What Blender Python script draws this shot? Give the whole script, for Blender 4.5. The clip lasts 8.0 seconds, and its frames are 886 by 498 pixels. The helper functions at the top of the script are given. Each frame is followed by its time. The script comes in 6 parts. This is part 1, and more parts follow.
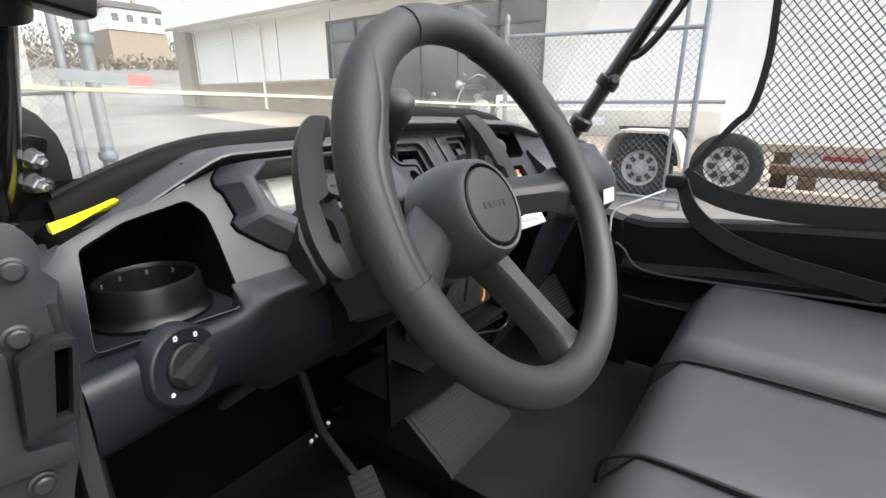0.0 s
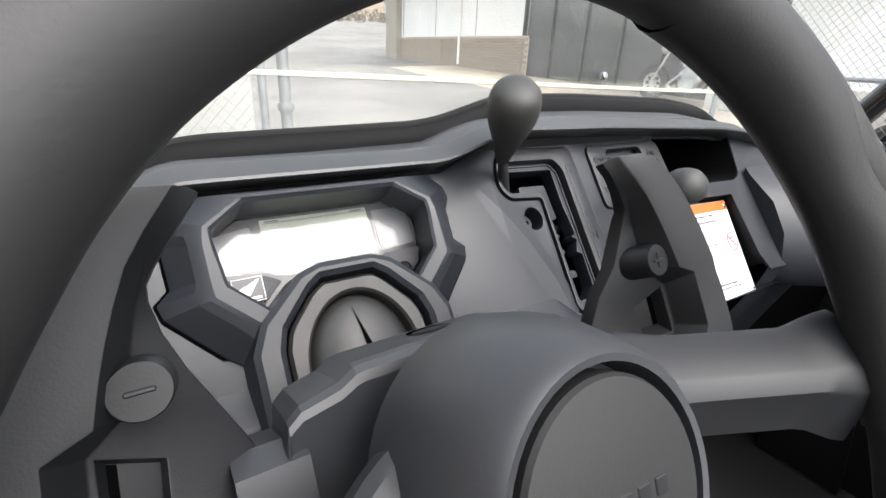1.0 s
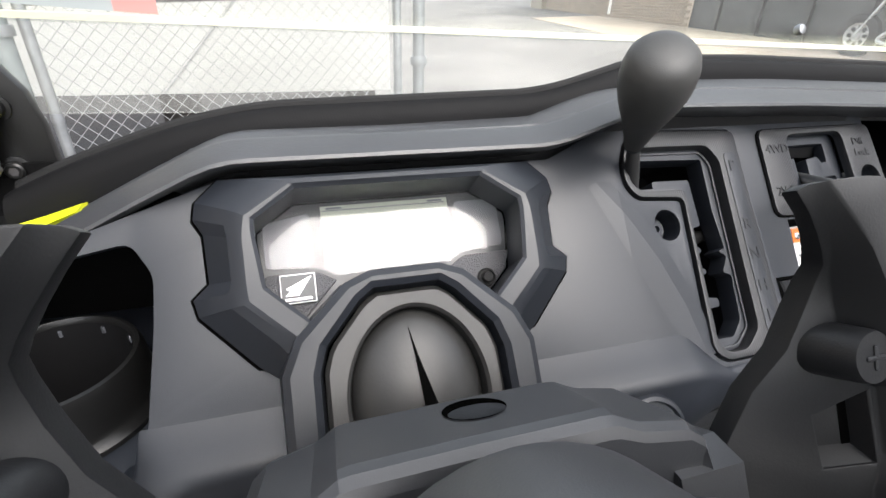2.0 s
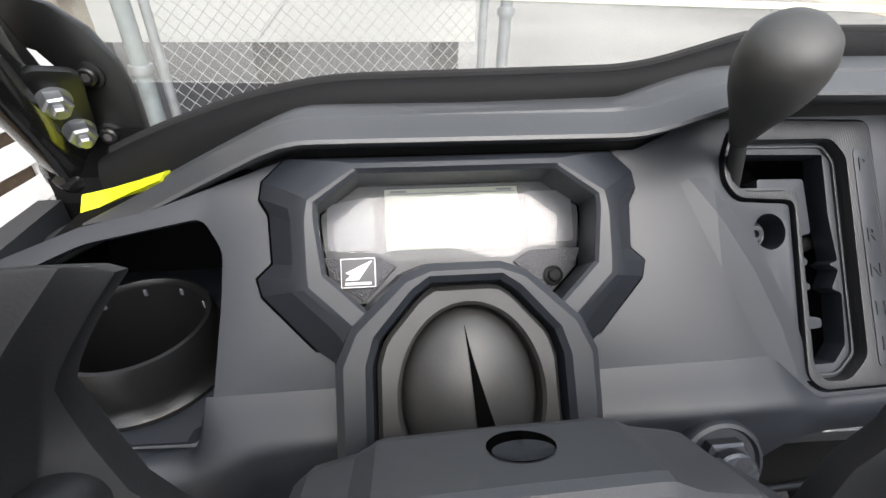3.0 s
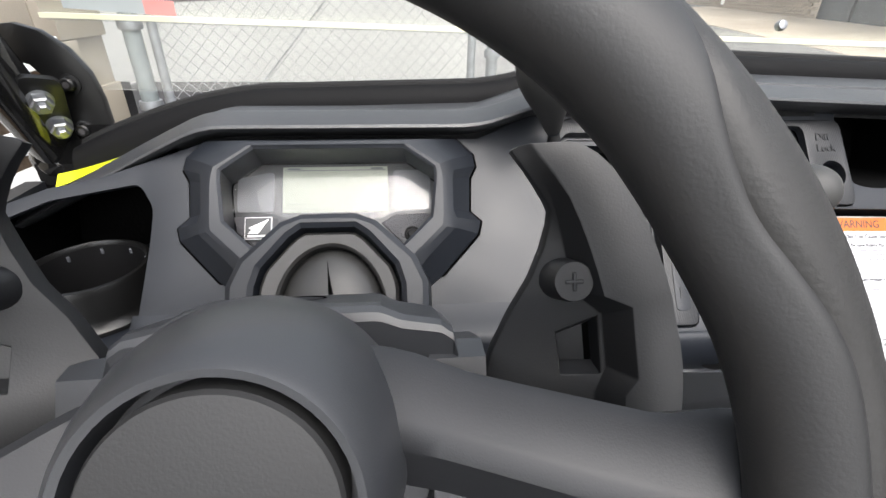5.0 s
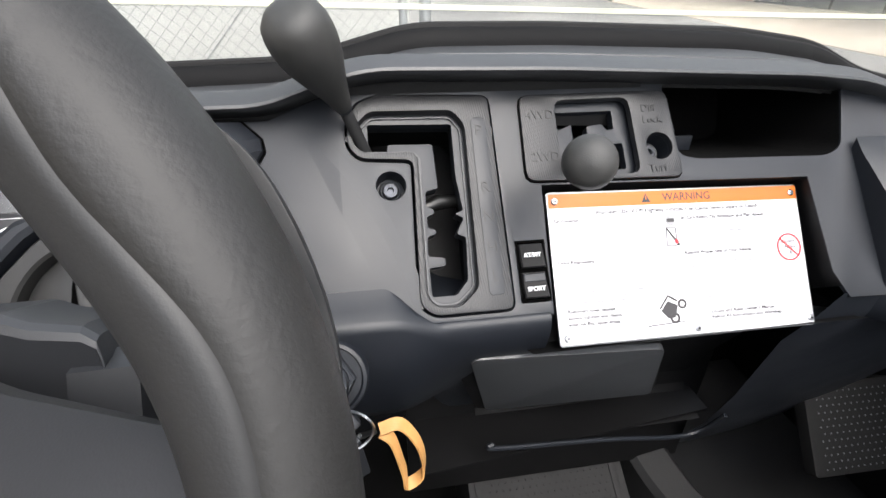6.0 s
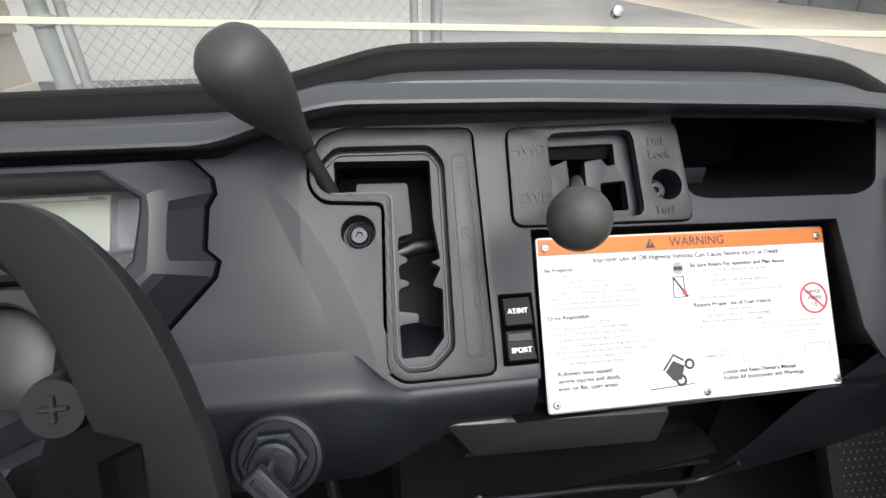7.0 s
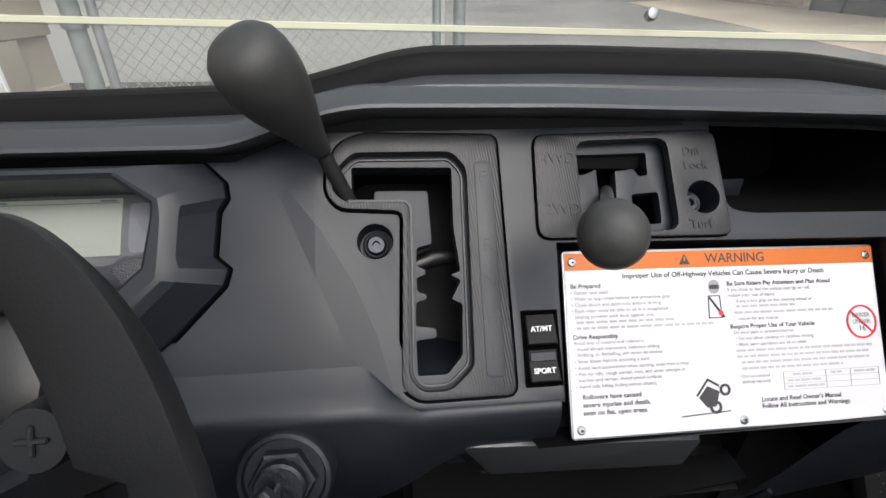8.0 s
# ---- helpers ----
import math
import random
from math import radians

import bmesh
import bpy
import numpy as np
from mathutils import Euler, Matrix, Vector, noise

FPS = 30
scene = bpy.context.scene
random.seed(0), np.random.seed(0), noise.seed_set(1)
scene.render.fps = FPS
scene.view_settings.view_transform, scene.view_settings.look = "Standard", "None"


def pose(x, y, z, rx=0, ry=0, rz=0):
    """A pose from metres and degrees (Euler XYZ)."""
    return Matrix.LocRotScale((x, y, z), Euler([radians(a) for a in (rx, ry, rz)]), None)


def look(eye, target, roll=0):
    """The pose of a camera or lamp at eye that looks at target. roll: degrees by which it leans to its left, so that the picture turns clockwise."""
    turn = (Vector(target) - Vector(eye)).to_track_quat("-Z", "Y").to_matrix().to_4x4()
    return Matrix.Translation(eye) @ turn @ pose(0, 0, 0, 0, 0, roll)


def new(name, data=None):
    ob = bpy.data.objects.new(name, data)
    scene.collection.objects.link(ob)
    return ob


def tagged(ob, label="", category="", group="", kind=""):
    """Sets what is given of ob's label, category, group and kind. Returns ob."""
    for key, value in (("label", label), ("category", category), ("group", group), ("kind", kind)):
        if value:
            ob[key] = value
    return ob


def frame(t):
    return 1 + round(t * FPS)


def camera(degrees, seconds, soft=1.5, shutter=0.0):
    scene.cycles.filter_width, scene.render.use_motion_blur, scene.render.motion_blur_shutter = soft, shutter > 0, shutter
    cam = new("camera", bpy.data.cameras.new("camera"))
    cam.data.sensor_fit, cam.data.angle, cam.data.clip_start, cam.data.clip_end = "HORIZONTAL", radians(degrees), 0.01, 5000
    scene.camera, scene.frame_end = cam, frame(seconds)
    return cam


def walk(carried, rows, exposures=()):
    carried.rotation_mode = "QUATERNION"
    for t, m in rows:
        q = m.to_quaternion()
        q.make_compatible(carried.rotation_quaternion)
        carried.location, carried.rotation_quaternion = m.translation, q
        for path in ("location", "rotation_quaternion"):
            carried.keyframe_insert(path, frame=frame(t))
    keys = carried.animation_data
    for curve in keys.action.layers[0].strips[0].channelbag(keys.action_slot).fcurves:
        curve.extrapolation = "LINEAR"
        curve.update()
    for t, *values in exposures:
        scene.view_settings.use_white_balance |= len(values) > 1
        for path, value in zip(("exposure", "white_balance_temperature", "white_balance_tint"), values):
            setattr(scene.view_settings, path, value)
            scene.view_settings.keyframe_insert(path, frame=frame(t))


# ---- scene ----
cam = camera(86.4, 8.0)
SKY, SUN = 0.135, 0.16
EXPOSURES = [(0.0, 2.1), (1.0, 2.24), (1.5, 2.32), (3.0, 2.24), (4.0, 2.1), (5.5, 2.15), (6.5, 1.95), (7.0, 1.71), (7.5, 1.43), (8.0, 1.28)]
PATH = [
    (0, (-0.366, -0.216, 1.224), (1.165, 0.923, 0.624), -0.2),
    (0.2, (-0.304, -0.184, 1.236), (1.145, 1.039, 0.6), 0.6),
    (0.5, (-0.209, -0.146, 1.246), (1.086, 1.222, 0.575), 1.4),
    (1, (-0.102, -0.057, 1.252), (0.895, 1.501, 0.492), 2.6),
    (1.5, (-0.066, -0.011, 1.25), (0.67, 1.635, 0.386), 3.1),
    (1.7, (-0.056, -0.003, 1.251), (0.584, 1.662, 0.347), 2.7),
    (2.8, (-0.035, 0.021, 1.254), (0.204, 1.717, 0.223), 0.9),
    (3, (-0.036, 0.026, 1.264), (0.163, 1.684, 0.162), 1.2),
    (3.5, (-0.034, 0.019, 1.255), (0.083, 1.722, 0.212), 0.3),
    (4, (-0.025, -0.009, 1.258), (0.036, 1.724, 0.262), 0.0),
    (4.2, (-0.02, -0.016, 1.262), (0.055, 1.709, 0.252), 0.5),
    (5.3, (0.093, -0.095, 1.262), (0.312, 1.647, 0.305), 0.9),
    (5.5, (0.122, -0.095, 1.263), (0.374, 1.637, 0.295), 0.9),
    (6, (0.183, -0.078, 1.248), (0.485, 1.631, 0.254), 0.2),
    (6.2, (0.197, -0.067, 1.249), (0.495, 1.624, 0.224), -0.1),
    (6.5, (0.209, -0.051, 1.252), (0.494, 1.65, 0.241), -0.3),
    (7, (0.219, -0.028, 1.26), (0.466, 1.689, 0.264), 0.3),
    (7.5, (0.219, -0.015, 1.259), (0.429, 1.714, 0.277), 0.5),
    (8, (0.219, -0.011, 1.256), (0.395, 1.724, 0.276), 0.4),
]
walk(cam, [(t, look(eye, target, roll)) for t, eye, target, roll in PATH], EXPOSURES)

# ---- light ----
world = bpy.data.worlds.new("overcast")
scene.world = world
world.use_nodes = True
wn = world.node_tree
sky = wn.nodes.new("ShaderNodeTexSky")
sky.sky_type = "NISHITA"
sky.sun_disc = False
sky.sun_elevation = radians(54)
sky.sun_rotation = radians(163)
sky.dust_density = 4.0
cloud = wn.nodes.new("ShaderNodeHueSaturation")
cloud.inputs["Saturation"].default_value = 0.40
wn.links.new(sky.outputs["Color"], cloud.inputs["Color"])
wn.links.new(cloud.outputs["Color"], wn.nodes["Background"].inputs["Color"])
wn.nodes["Background"].inputs["Strength"].default_value = SKY
sun_data = bpy.data.lights.new("sun", "SUN")
sun_data.energy = SUN
sun_data.angle = radians(110)
sun_data.color = (1.0, 0.995, 0.985)
sun = new("sun", sun_data)
sun.matrix_world = look((1.0, -3.6, 6.5), (0.2, 0.3, 1.0))


# ---- materials ----
def material(name, colour, rough=0.5, metal=0.0, grain=0.0, scale=400.0, blotch=0.12, bscale=9.0, coat=0.0, spec=0.5, rvar=0.1, vary=0.0, fine="noise"):
    """A surface with two scales of variation: fine relief, and broad changes of tone and gloss."""
    m = bpy.data.materials.new(name)
    m.use_nodes = True
    nt = m.node_tree
    b = nt.nodes["Principled BSDF"]
    b.inputs["Metallic"].default_value = metal
    b.inputs["Coat Weight"].default_value = coat
    b.inputs["Specular IOR Level"].default_value = spec
    tc = nt.nodes.new("ShaderNodeTexCoord")
    n1 = nt.nodes.new("ShaderNodeTexNoise")
    n1.inputs["Scale"].default_value = bscale
    n1.inputs["Detail"].default_value = 5
    nt.links.new(tc.outputs["Object"], n1.inputs["Vector"])
    ramp = nt.nodes.new("ShaderNodeMapRange")
    ramp.inputs["From Min"].default_value, ramp.inputs["From Max"].default_value = 0.3, 0.7
    ramp.inputs["To Min"].default_value, ramp.inputs["To Max"].default_value = 1 - blotch, 1 + blotch
    nt.links.new(n1.outputs["Fac"], ramp.inputs["Value"])
    mul = nt.nodes.new("ShaderNodeVectorMath")
    mul.operation = "SCALE"
    mul.inputs[0].default_value = colour[:3]
    last = ramp.outputs["Result"]
    if vary:
        info = nt.nodes.new("ShaderNodeObjectInfo")
        vr = nt.nodes.new("ShaderNodeMapRange")
        vr.inputs["To Min"].default_value, vr.inputs["To Max"].default_value = 1 - vary, 1 + vary
        nt.links.new(info.outputs["Random"], vr.inputs["Value"])
        mm = nt.nodes.new("ShaderNodeMath")
        mm.operation = "MULTIPLY"
        nt.links.new(last, mm.inputs[0])
        nt.links.new(vr.outputs["Result"], mm.inputs[1])
        last = mm.outputs[0]
    nt.links.new(last, mul.inputs["Scale"])
    nt.links.new(mul.outputs[0], b.inputs["Base Color"])
    rr = nt.nodes.new("ShaderNodeMapRange")
    rr.inputs["From Min"].default_value, rr.inputs["From Max"].default_value = 0.3, 0.7
    rr.inputs["To Min"].default_value, rr.inputs["To Max"].default_value = max(0.02, rough - rvar * rough), min(1, rough + rvar * rough)
    nt.links.new(n1.outputs["Fac"], rr.inputs["Value"])
    nt.links.new(rr.outputs["Result"], b.inputs["Roughness"])
    if grain:
        if fine == "voronoi":
            n2 = nt.nodes.new("ShaderNodeTexVoronoi")
            out = n2.outputs["Distance"]
        else:
            n2 = nt.nodes.new("ShaderNodeTexNoise")
            n2.inputs["Detail"].default_value = 3
            out = n2.outputs["Fac"]
        n2.inputs["Scale"].default_value = scale
        nt.links.new(tc.outputs["Object"], n2.inputs["Vector"])
        bump = nt.nodes.new("ShaderNodeBump")
        bump.inputs["Strength"].default_value = grain
        bump.inputs["Distance"].default_value = 0.6 / scale
        nt.links.new(out, bump.inputs["Height"])
        nt.links.new(bump.outputs["Normal"], b.inputs["Normal"])
    return m


def weave(name, colour, scale, rough=0.5, relief=0.14, spec=0.5):
    """Black plastic with a twill weave printed into it: fine diagonal ribs that change direction."""
    m = material(name, colour, rough, blotch=0.1, spec=spec)
    nt = m.node_tree
    b = nt.nodes["Principled BSDF"]
    tc = nt.nodes.new("ShaderNodeTexCoord")
    mp = nt.nodes.new("ShaderNodeMapping")
    mp.inputs["Rotation"].default_value = (0.6, 0.2, 0.8)
    w = nt.nodes.new("ShaderNodeTexWave")
    w.inputs["Scale"].default_value = scale
    nt.links.new(tc.outputs["Object"], mp.inputs["Vector"])
    nt.links.new(mp.outputs["Vector"], w.inputs["Vector"])
    bump = nt.nodes.new("ShaderNodeBump")
    bump.inputs["Strength"].default_value = relief
    bump.inputs["Distance"].default_value = 0.0006
    nt.links.new(w.outputs["Fac"], bump.inputs["Height"])
    nt.links.new(bump.outputs["Normal"], b.inputs["Normal"])
    return m


def pane_glass(name, tint=(1, 1, 1), rough=0.0, alpha=0.06):
    m = bpy.data.materials.new(name)
    m.use_nodes = True
    nt = m.node_tree
    for n in list(nt.nodes):
        nt.nodes.remove(n)
    out = nt.nodes.new("ShaderNodeOutputMaterial")
    mix = nt.nodes.new("ShaderNodeMixShader")
    tr = nt.nodes.new("ShaderNodeBsdfTransparent")
    tr.inputs["Color"].default_value = (*tint, 1)
    gl = nt.nodes.new("ShaderNodeBsdfGlossy")
    gl.inputs["Roughness"].default_value = rough
    lw = nt.nodes.new("ShaderNodeLayerWeight")
    lw.inputs["Blend"].default_value = 0.5
    pw = nt.nodes.new("ShaderNodeMath")
    pw.operation = "POWER"
    pw.inputs[1].default_value = 4.0
    fr = nt.nodes.new("ShaderNodeMapRange")
    fr.inputs["To Min"].default_value, fr.inputs["To Max"].default_value = 0.018, 0.7
    nt.links.new(lw.outputs["Facing"], pw.inputs[0])
    nt.links.new(pw.outputs[0], fr.inputs["Value"])
    nz = nt.nodes.new("ShaderNodeTexNoise")
    nz.inputs["Scale"].default_value = 6
    # uneven pale film; hazy reflections in the pane are put into its colour
    df = nt.nodes.new("ShaderNodeBsdfDiffuse")
    df.inputs["Color"].default_value = (0.8, 0.8, 0.78, 1)
    haze = nt.nodes.new("ShaderNodeMixShader")
    mr = nt.nodes.new("ShaderNodeMapRange")
    mr.inputs["To Max"].default_value = alpha * 2
    nt.links.new(nz.outputs["Fac"], mr.inputs["Value"])
    nt.links.new(mr.outputs["Result"], haze.inputs["Fac"])
    nt.links.new(tr.outputs[0], haze.inputs[1])
    nt.links.new(df.outputs[0], haze.inputs[2])
    nt.links.new(fr.outputs["Result"], mix.inputs["Fac"])
    nt.links.new(haze.outputs[0], mix.inputs[1])
    nt.links.new(gl.outputs[0], mix.inputs[2])
    nt.links.new(mix.outputs[0], out.inputs["Surface"])
    return m


PLASTIC = material("moulded black plastic", (0.0086, 0.0106, 0.0148), 0.46, grain=0.14, scale=1500, blotch=0.18, bscale=14, spec=0.52)
# darker copy of the black plastic; shade is put into its colour
PLASTIC_SHADED = material("black plastic with shade painted in", (0.004, 0.004, 0.0044), 0.6, grain=0.2, scale=1200, spec=0.22)
PLASTIC_GREY = material("worn grey black plastic", (0.0170, 0.0187, 0.0225), 0.45, grain=0.25, scale=900, blotch=0.18, spec=0.7)
# paler than the face: skylight on the brow is put into this colour
BROW = material("grey black brow plastic, skylight in its tone", (0.030, 0.0315, 0.0345), 0.45, grain=0.22, scale=900, blotch=0.16, spec=0.7)
# lightened so that the knee board looks lit against its panel
KNEE = material("grey black plastic toned as if lit", (0.055, 0.058, 0.063), 0.34, grain=0.2, scale=900)
PADDLE = material("matt black paddle plastic", (0.0056, 0.0061, 0.0073), 0.50, grain=0.14, scale=1100, spec=0.48)
# same plastic as the hub, coloured darker to imitate the spokes' shading
SPOKE = material("spoke covering toned down for shade", (0.0108, 0.0115, 0.0134), 0.52, grain=0.15, scale=1300, spec=0.5)
SHELL = material("satin column plastic", (0.0190, 0.0206, 0.0240), 0.47, grain=0.15, scale=1500, spec=0.7)
RUBBER = material("black rubber", (0.008, 0.008, 0.0083), 0.72, grain=0.3, scale=700, spec=0.3)
# near black, with the shade of pockets and footwell put into the colour
UNLIT_PLASTIC = material("matt black plastic darkened as if unlit", (0.0035, 0.0035, 0.0036), 0.9, grain=0.3, scale=300, blotch=0.3, spec=0.06)
# floor colour lowered to carry the cab's shade
FLOOR = material("trodden floor plastic with cab shade painted in", (0.009, 0.0092, 0.0098), 0.66, grain=0.4, scale=500, blotch=0.3, bscale=7, spec=0.3)
BOOT = material("dusty rubber boot", (0.024, 0.0238, 0.0232), 0.40, grain=0.05, scale=500, blotch=0.2, bscale=22)
GRIP = material("grained wheel covering", (0.013, 0.0127, 0.0122), 0.56, grain=0.20, scale=480, fine="noise", blotch=0.12, bscale=18)
GRIP_PLAIN = material("smooth wheel covering", (0.0135, 0.0137, 0.0142), 0.54, grain=0.14, scale=900, spec=0.5)
KNOB = material("dusty rubber knob", (0.030, 0.030, 0.029), 0.55, grain=0.15, scale=900, blotch=0.2, bscale=40)
WEAVE = weave("twill patterned plastic", (0.0105, 0.011, 0.0128), 260, 0.44, 0.22)
WEAVE_SEAL = weave("ribbed rubber seal", (0.005, 0.005, 0.0054), 200, 0.62, 0.07, 0.12)
VINYL = material("black vinyl upholstery", (0.050, 0.0517, 0.056), 0.36, grain=0.3, scale=800, fine="voronoi", blotch=0.08)
WELT = material("black welt cord", (0.008, 0.008, 0.008), 0.6)
GLOSS = material("gloss black paint", (0.006, 0.006, 0.006), 0.16, coat=0.6, blotch=0.05, grain=0.05, scale=300)
SATIN = material("satin black powder coat", (0.006, 0.006, 0.006), 0.34, grain=0.10, scale=600, spec=0.42)
ZINC = material("zinc plated steel", (0.55, 0.56, 0.58), 0.3, metal=1.0, grain=0.2, scale=300, blotch=0.2)
STEEL = material("dull steel", (0.32, 0.33, 0.34), 0.45, metal=1.0, grain=0.2, scale=400, blotch=0.2)
YELLOW = material("yellow green body plastic", (0.72, 0.78, 0.02), 0.3, coat=0.3, blotch=0.05)
LCD = material("grey green display", (0.24, 0.26, 0.215), 0.5, blotch=0.05, bscale=5)
LCD_SIDE = material("pale indicator window", (0.088, 0.093, 0.104), 0.34, blotch=0.1, bscale=20)
FACE = material("cluster face plastic", (0.03, 0.031, 0.035), 0.3, grain=0.2, scale=900)
CLEAR = pane_glass("clear cover", (1, 1, 1), 0.02, 0.03)
SCREEN = pane_glass("polycarbonate windscreen", (0.97, 0.98, 0.96), 0.01, 0.06)
EDGE = material("polished sheet edge", (0.62, 0.62, 0.46), 0.35, blotch=0.12, bscale=6)
DULL = material("dark plated steel", (0.075, 0.08, 0.09), 0.5, metal=1.0, grain=0.3, scale=300, blotch=0.25)
WHITE_INK = material("white paint", (0.8, 0.8, 0.8), 0.5, blotch=0.03)
LABEL = material("white label film", (0.58, 0.58, 0.60), 0.32, blotch=0.03, bscale=12)
ORANGE = material("orange label film", (0.50, 0.125, 0.018), 0.34, blotch=0.04)
INK = material("black printing ink", (0.05, 0.048, 0.05), 0.45, spec=0.3)
BAR_INK = material("faint grey printing ink", (0.36, 0.36, 0.375), 0.4)
GREY_INK = material("pale grey printing ink", (0.25, 0.25, 0.26), 0.4)
RED_INK = material("red printing ink", (0.62, 0.03, 0.04), 0.4)
TAN = material("tan leather strap", (0.52, 0.27, 0.09), 0.55, grain=0.3, scale=500, blotch=0.2, bscale=40)
NETTING = material("black nylon cord", (0.012, 0.012, 0.012), 0.8, grain=0.4, scale=900)
EMBOSS = material("moulded letter plastic", (0.008, 0.0085, 0.010), 0.45)


# flat black that imitates the shade in seams, slits, slots and holes
VOID = material("flat black, shade of gaps and holes", (0.002, 0.002, 0.002), 1.0, spec=0.0)


# ---- building blocks ----
def ease(f):
    f = min(1.0, max(0.0, f))
    return f * f * (3 - 2 * f)


def finish(bm, smooth=True, angle=32):
    bmesh.ops.remove_doubles(bm, verts=bm.verts, dist=1e-6)
    bmesh.ops.recalc_face_normals(bm, faces=bm.faces)
    lim = radians(angle)
    for f in bm.faces:
        f.smooth = smooth
    for e in bm.edges:
        if len(e.link_faces) == 2:
            e.smooth = e.calc_face_angle(0) < lim
    return bm


def thing(name, at, label, category, group="", kind=""):
    e = new(name)
    e.empty_display_size = 0.02
    e.location = at
    e["at"] = tuple(at)
    return tagged(e, label, category, group, kind)


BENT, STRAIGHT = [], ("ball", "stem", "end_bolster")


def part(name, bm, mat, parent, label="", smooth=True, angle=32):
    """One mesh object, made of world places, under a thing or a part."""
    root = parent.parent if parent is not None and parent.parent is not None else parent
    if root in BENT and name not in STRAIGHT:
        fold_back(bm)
    finish(bm, smooth, angle)
    me = bpy.data.meshes.new(name)
    bm.to_mesh(me)
    bm.free()
    me.materials.append(mat)
    ob = new(name, me)
    if parent is not None:
        ob.parent = parent
        if parent.parent is None:
            ob.matrix_parent_inverse = Matrix.Translation(-parent.location)
    if label:
        ob["label"] = label
    return ob


def solid(name, bm, mat, label, category, group="", kind="", smooth=True, angle=32):
    return tagged(part(name, bm, mat, None, "", smooth, angle), label, category, group, kind)


def soften(bm, size, seg=2, angle=30):
    es = [e for e in bm.edges if len(e.link_faces) == 2 and e.calc_face_angle(0) > radians(angle)]
    if es:
        bmesh.ops.bevel(bm, geom=es, offset=size, segments=seg, profile=0.6, affect="EDGES", clamp_overlap=True)
    return bm


def box(bm, sx, sy, sz, m=Matrix()):
    r = bmesh.ops.create_cube(bm, size=1)
    bmesh.ops.transform(bm, matrix=m @ Matrix.Diagonal((sx, sy, sz, 1)), verts=r["verts"])
    return bm


def bevel_box(sx, sy, sz, m=Matrix(), r=0.003, seg=2):
    bm = bmesh.new()
    box(bm, sx, sy, sz)
    soften(bm, r, seg)
    bm.transform(m)
    return bm


def rounded(pts, r, n=4):
    """A closed outline with its corners rounded."""
    out = []
    k = len(pts)
    for i in range(k):
        a, b, c = Vector(pts[i - 1]), Vector(pts[i]), Vector(pts[(i + 1) % k])
        d1, d2 = (a - b), (c - b)
        s = min(r, d1.length * 0.45, d2.length * 0.45)
        p, q = b + d1.normalized() * s, b + d2.normalized() * s
        for j in range(n + 1):
            t = j / n
            out.append(tuple(p * (1 - t) ** 2 + b * 2 * t * (1 - t) + q * t * t))
    return out


def circle(r, n=24, c=(0, 0), ry=None):
    ry = ry or r
    return [(c[0] + r * math.cos(2 * math.pi * i / n), c[1] + ry * math.sin(2 * math.pi * i / n)) for i in range(n)]


def grow(pts, d):
    """The outline moved outwards by d (inwards: minus); corners mitred."""
    k = len(pts)
    area = sum(pts[i - 1][0] * pts[i][1] - pts[i][0] * pts[i - 1][1] for i in range(k))
    s = 1 if area > 0 else -1
    out = []
    for i in range(k):
        a, b, c = Vector(pts[i - 1]), Vector(pts[i]), Vector(pts[(i + 1) % k])
        n1, n2 = (b - a).normalized(), (c - b).normalized()
        n1, n2 = Vector((n1.y, -n1.x)) * s, Vector((n2.y, -n2.x)) * s
        m = n1 + n2
        m = m.normalized() if m.length > 1e-6 else n1
        f = d / max(0.45, m.dot(n1))
        out.append(tuple(b + m * f))
    return out


def sheet(outline, holes, w0, w1, m=Matrix(), edge=0.0):
    """A flat panel with holes through it, from depth w0 to w1 of the plane that m gives."""
    bm = bmesh.new()
    for loop in (outline, *holes):
        vs = [bm.verts.new((p[0], p[1], w1)) for p in loop]
        for i in range(len(vs)):
            bm.edges.new((vs[i - 1], vs[i]))
    bmesh.ops.triangle_fill(bm, edges=list(bm.edges), use_beauty=True, use_dissolve=False)
    r = bmesh.ops.extrude_face_region(bm, geom=list(bm.faces))
    moved = [v for v in r["geom"] if isinstance(v, bmesh.types.BMVert)]
    bmesh.ops.translate(bm, verts=moved, vec=(0, 0, w0 - w1))
    bmesh.ops.recalc_face_normals(bm, faces=bm.faces)
    if edge:
        soften(bm, edge, 2, 50)
    bm.transform(m)
    return bm


def sample(poly, c, n):
    """The outline met by n even rays from c."""
    out = []
    for i in range(n):
        a = 2 * math.pi * i / n
        d = Vector((math.cos(a), math.sin(a)))
        best = 0.0
        for j in range(len(poly)):
            p, q = Vector(poly[j - 1]) - Vector(c), Vector(poly[j]) - Vector(c)
            e = q - p
            k = d.x * e.y - d.y * e.x
            if abs(k) > 1e-12:
                t, s = (p.x * e.y - p.y * e.x) / k, (p.x * d.y - p.y * d.x) / k
                if t > 0 and -1e-9 <= s <= 1 + 1e-9:
                    best = max(best, t)
        out.append((c[0] + d.x * best, c[1] + d.y * best))
    return out


def loft(rings, cap0=True, cap1=True, closed=True, m=Matrix()):
    """A skin over rings of equally many places."""
    bm = bmesh.new()
    rows = [[bm.verts.new(p) for p in ring] for ring in rings]
    n = len(rows[0])
    for a, b in zip(rows, rows[1:]):
        for i in range(n if closed else n - 1):
            j = (i + 1) % n
            bm.faces.new((a[i], a[j], b[j], b[i]))
    if cap0 and closed:
        bm.faces.new(rows[0])
    if cap1 and closed:
        bm.faces.new(list(reversed(rows[-1])))
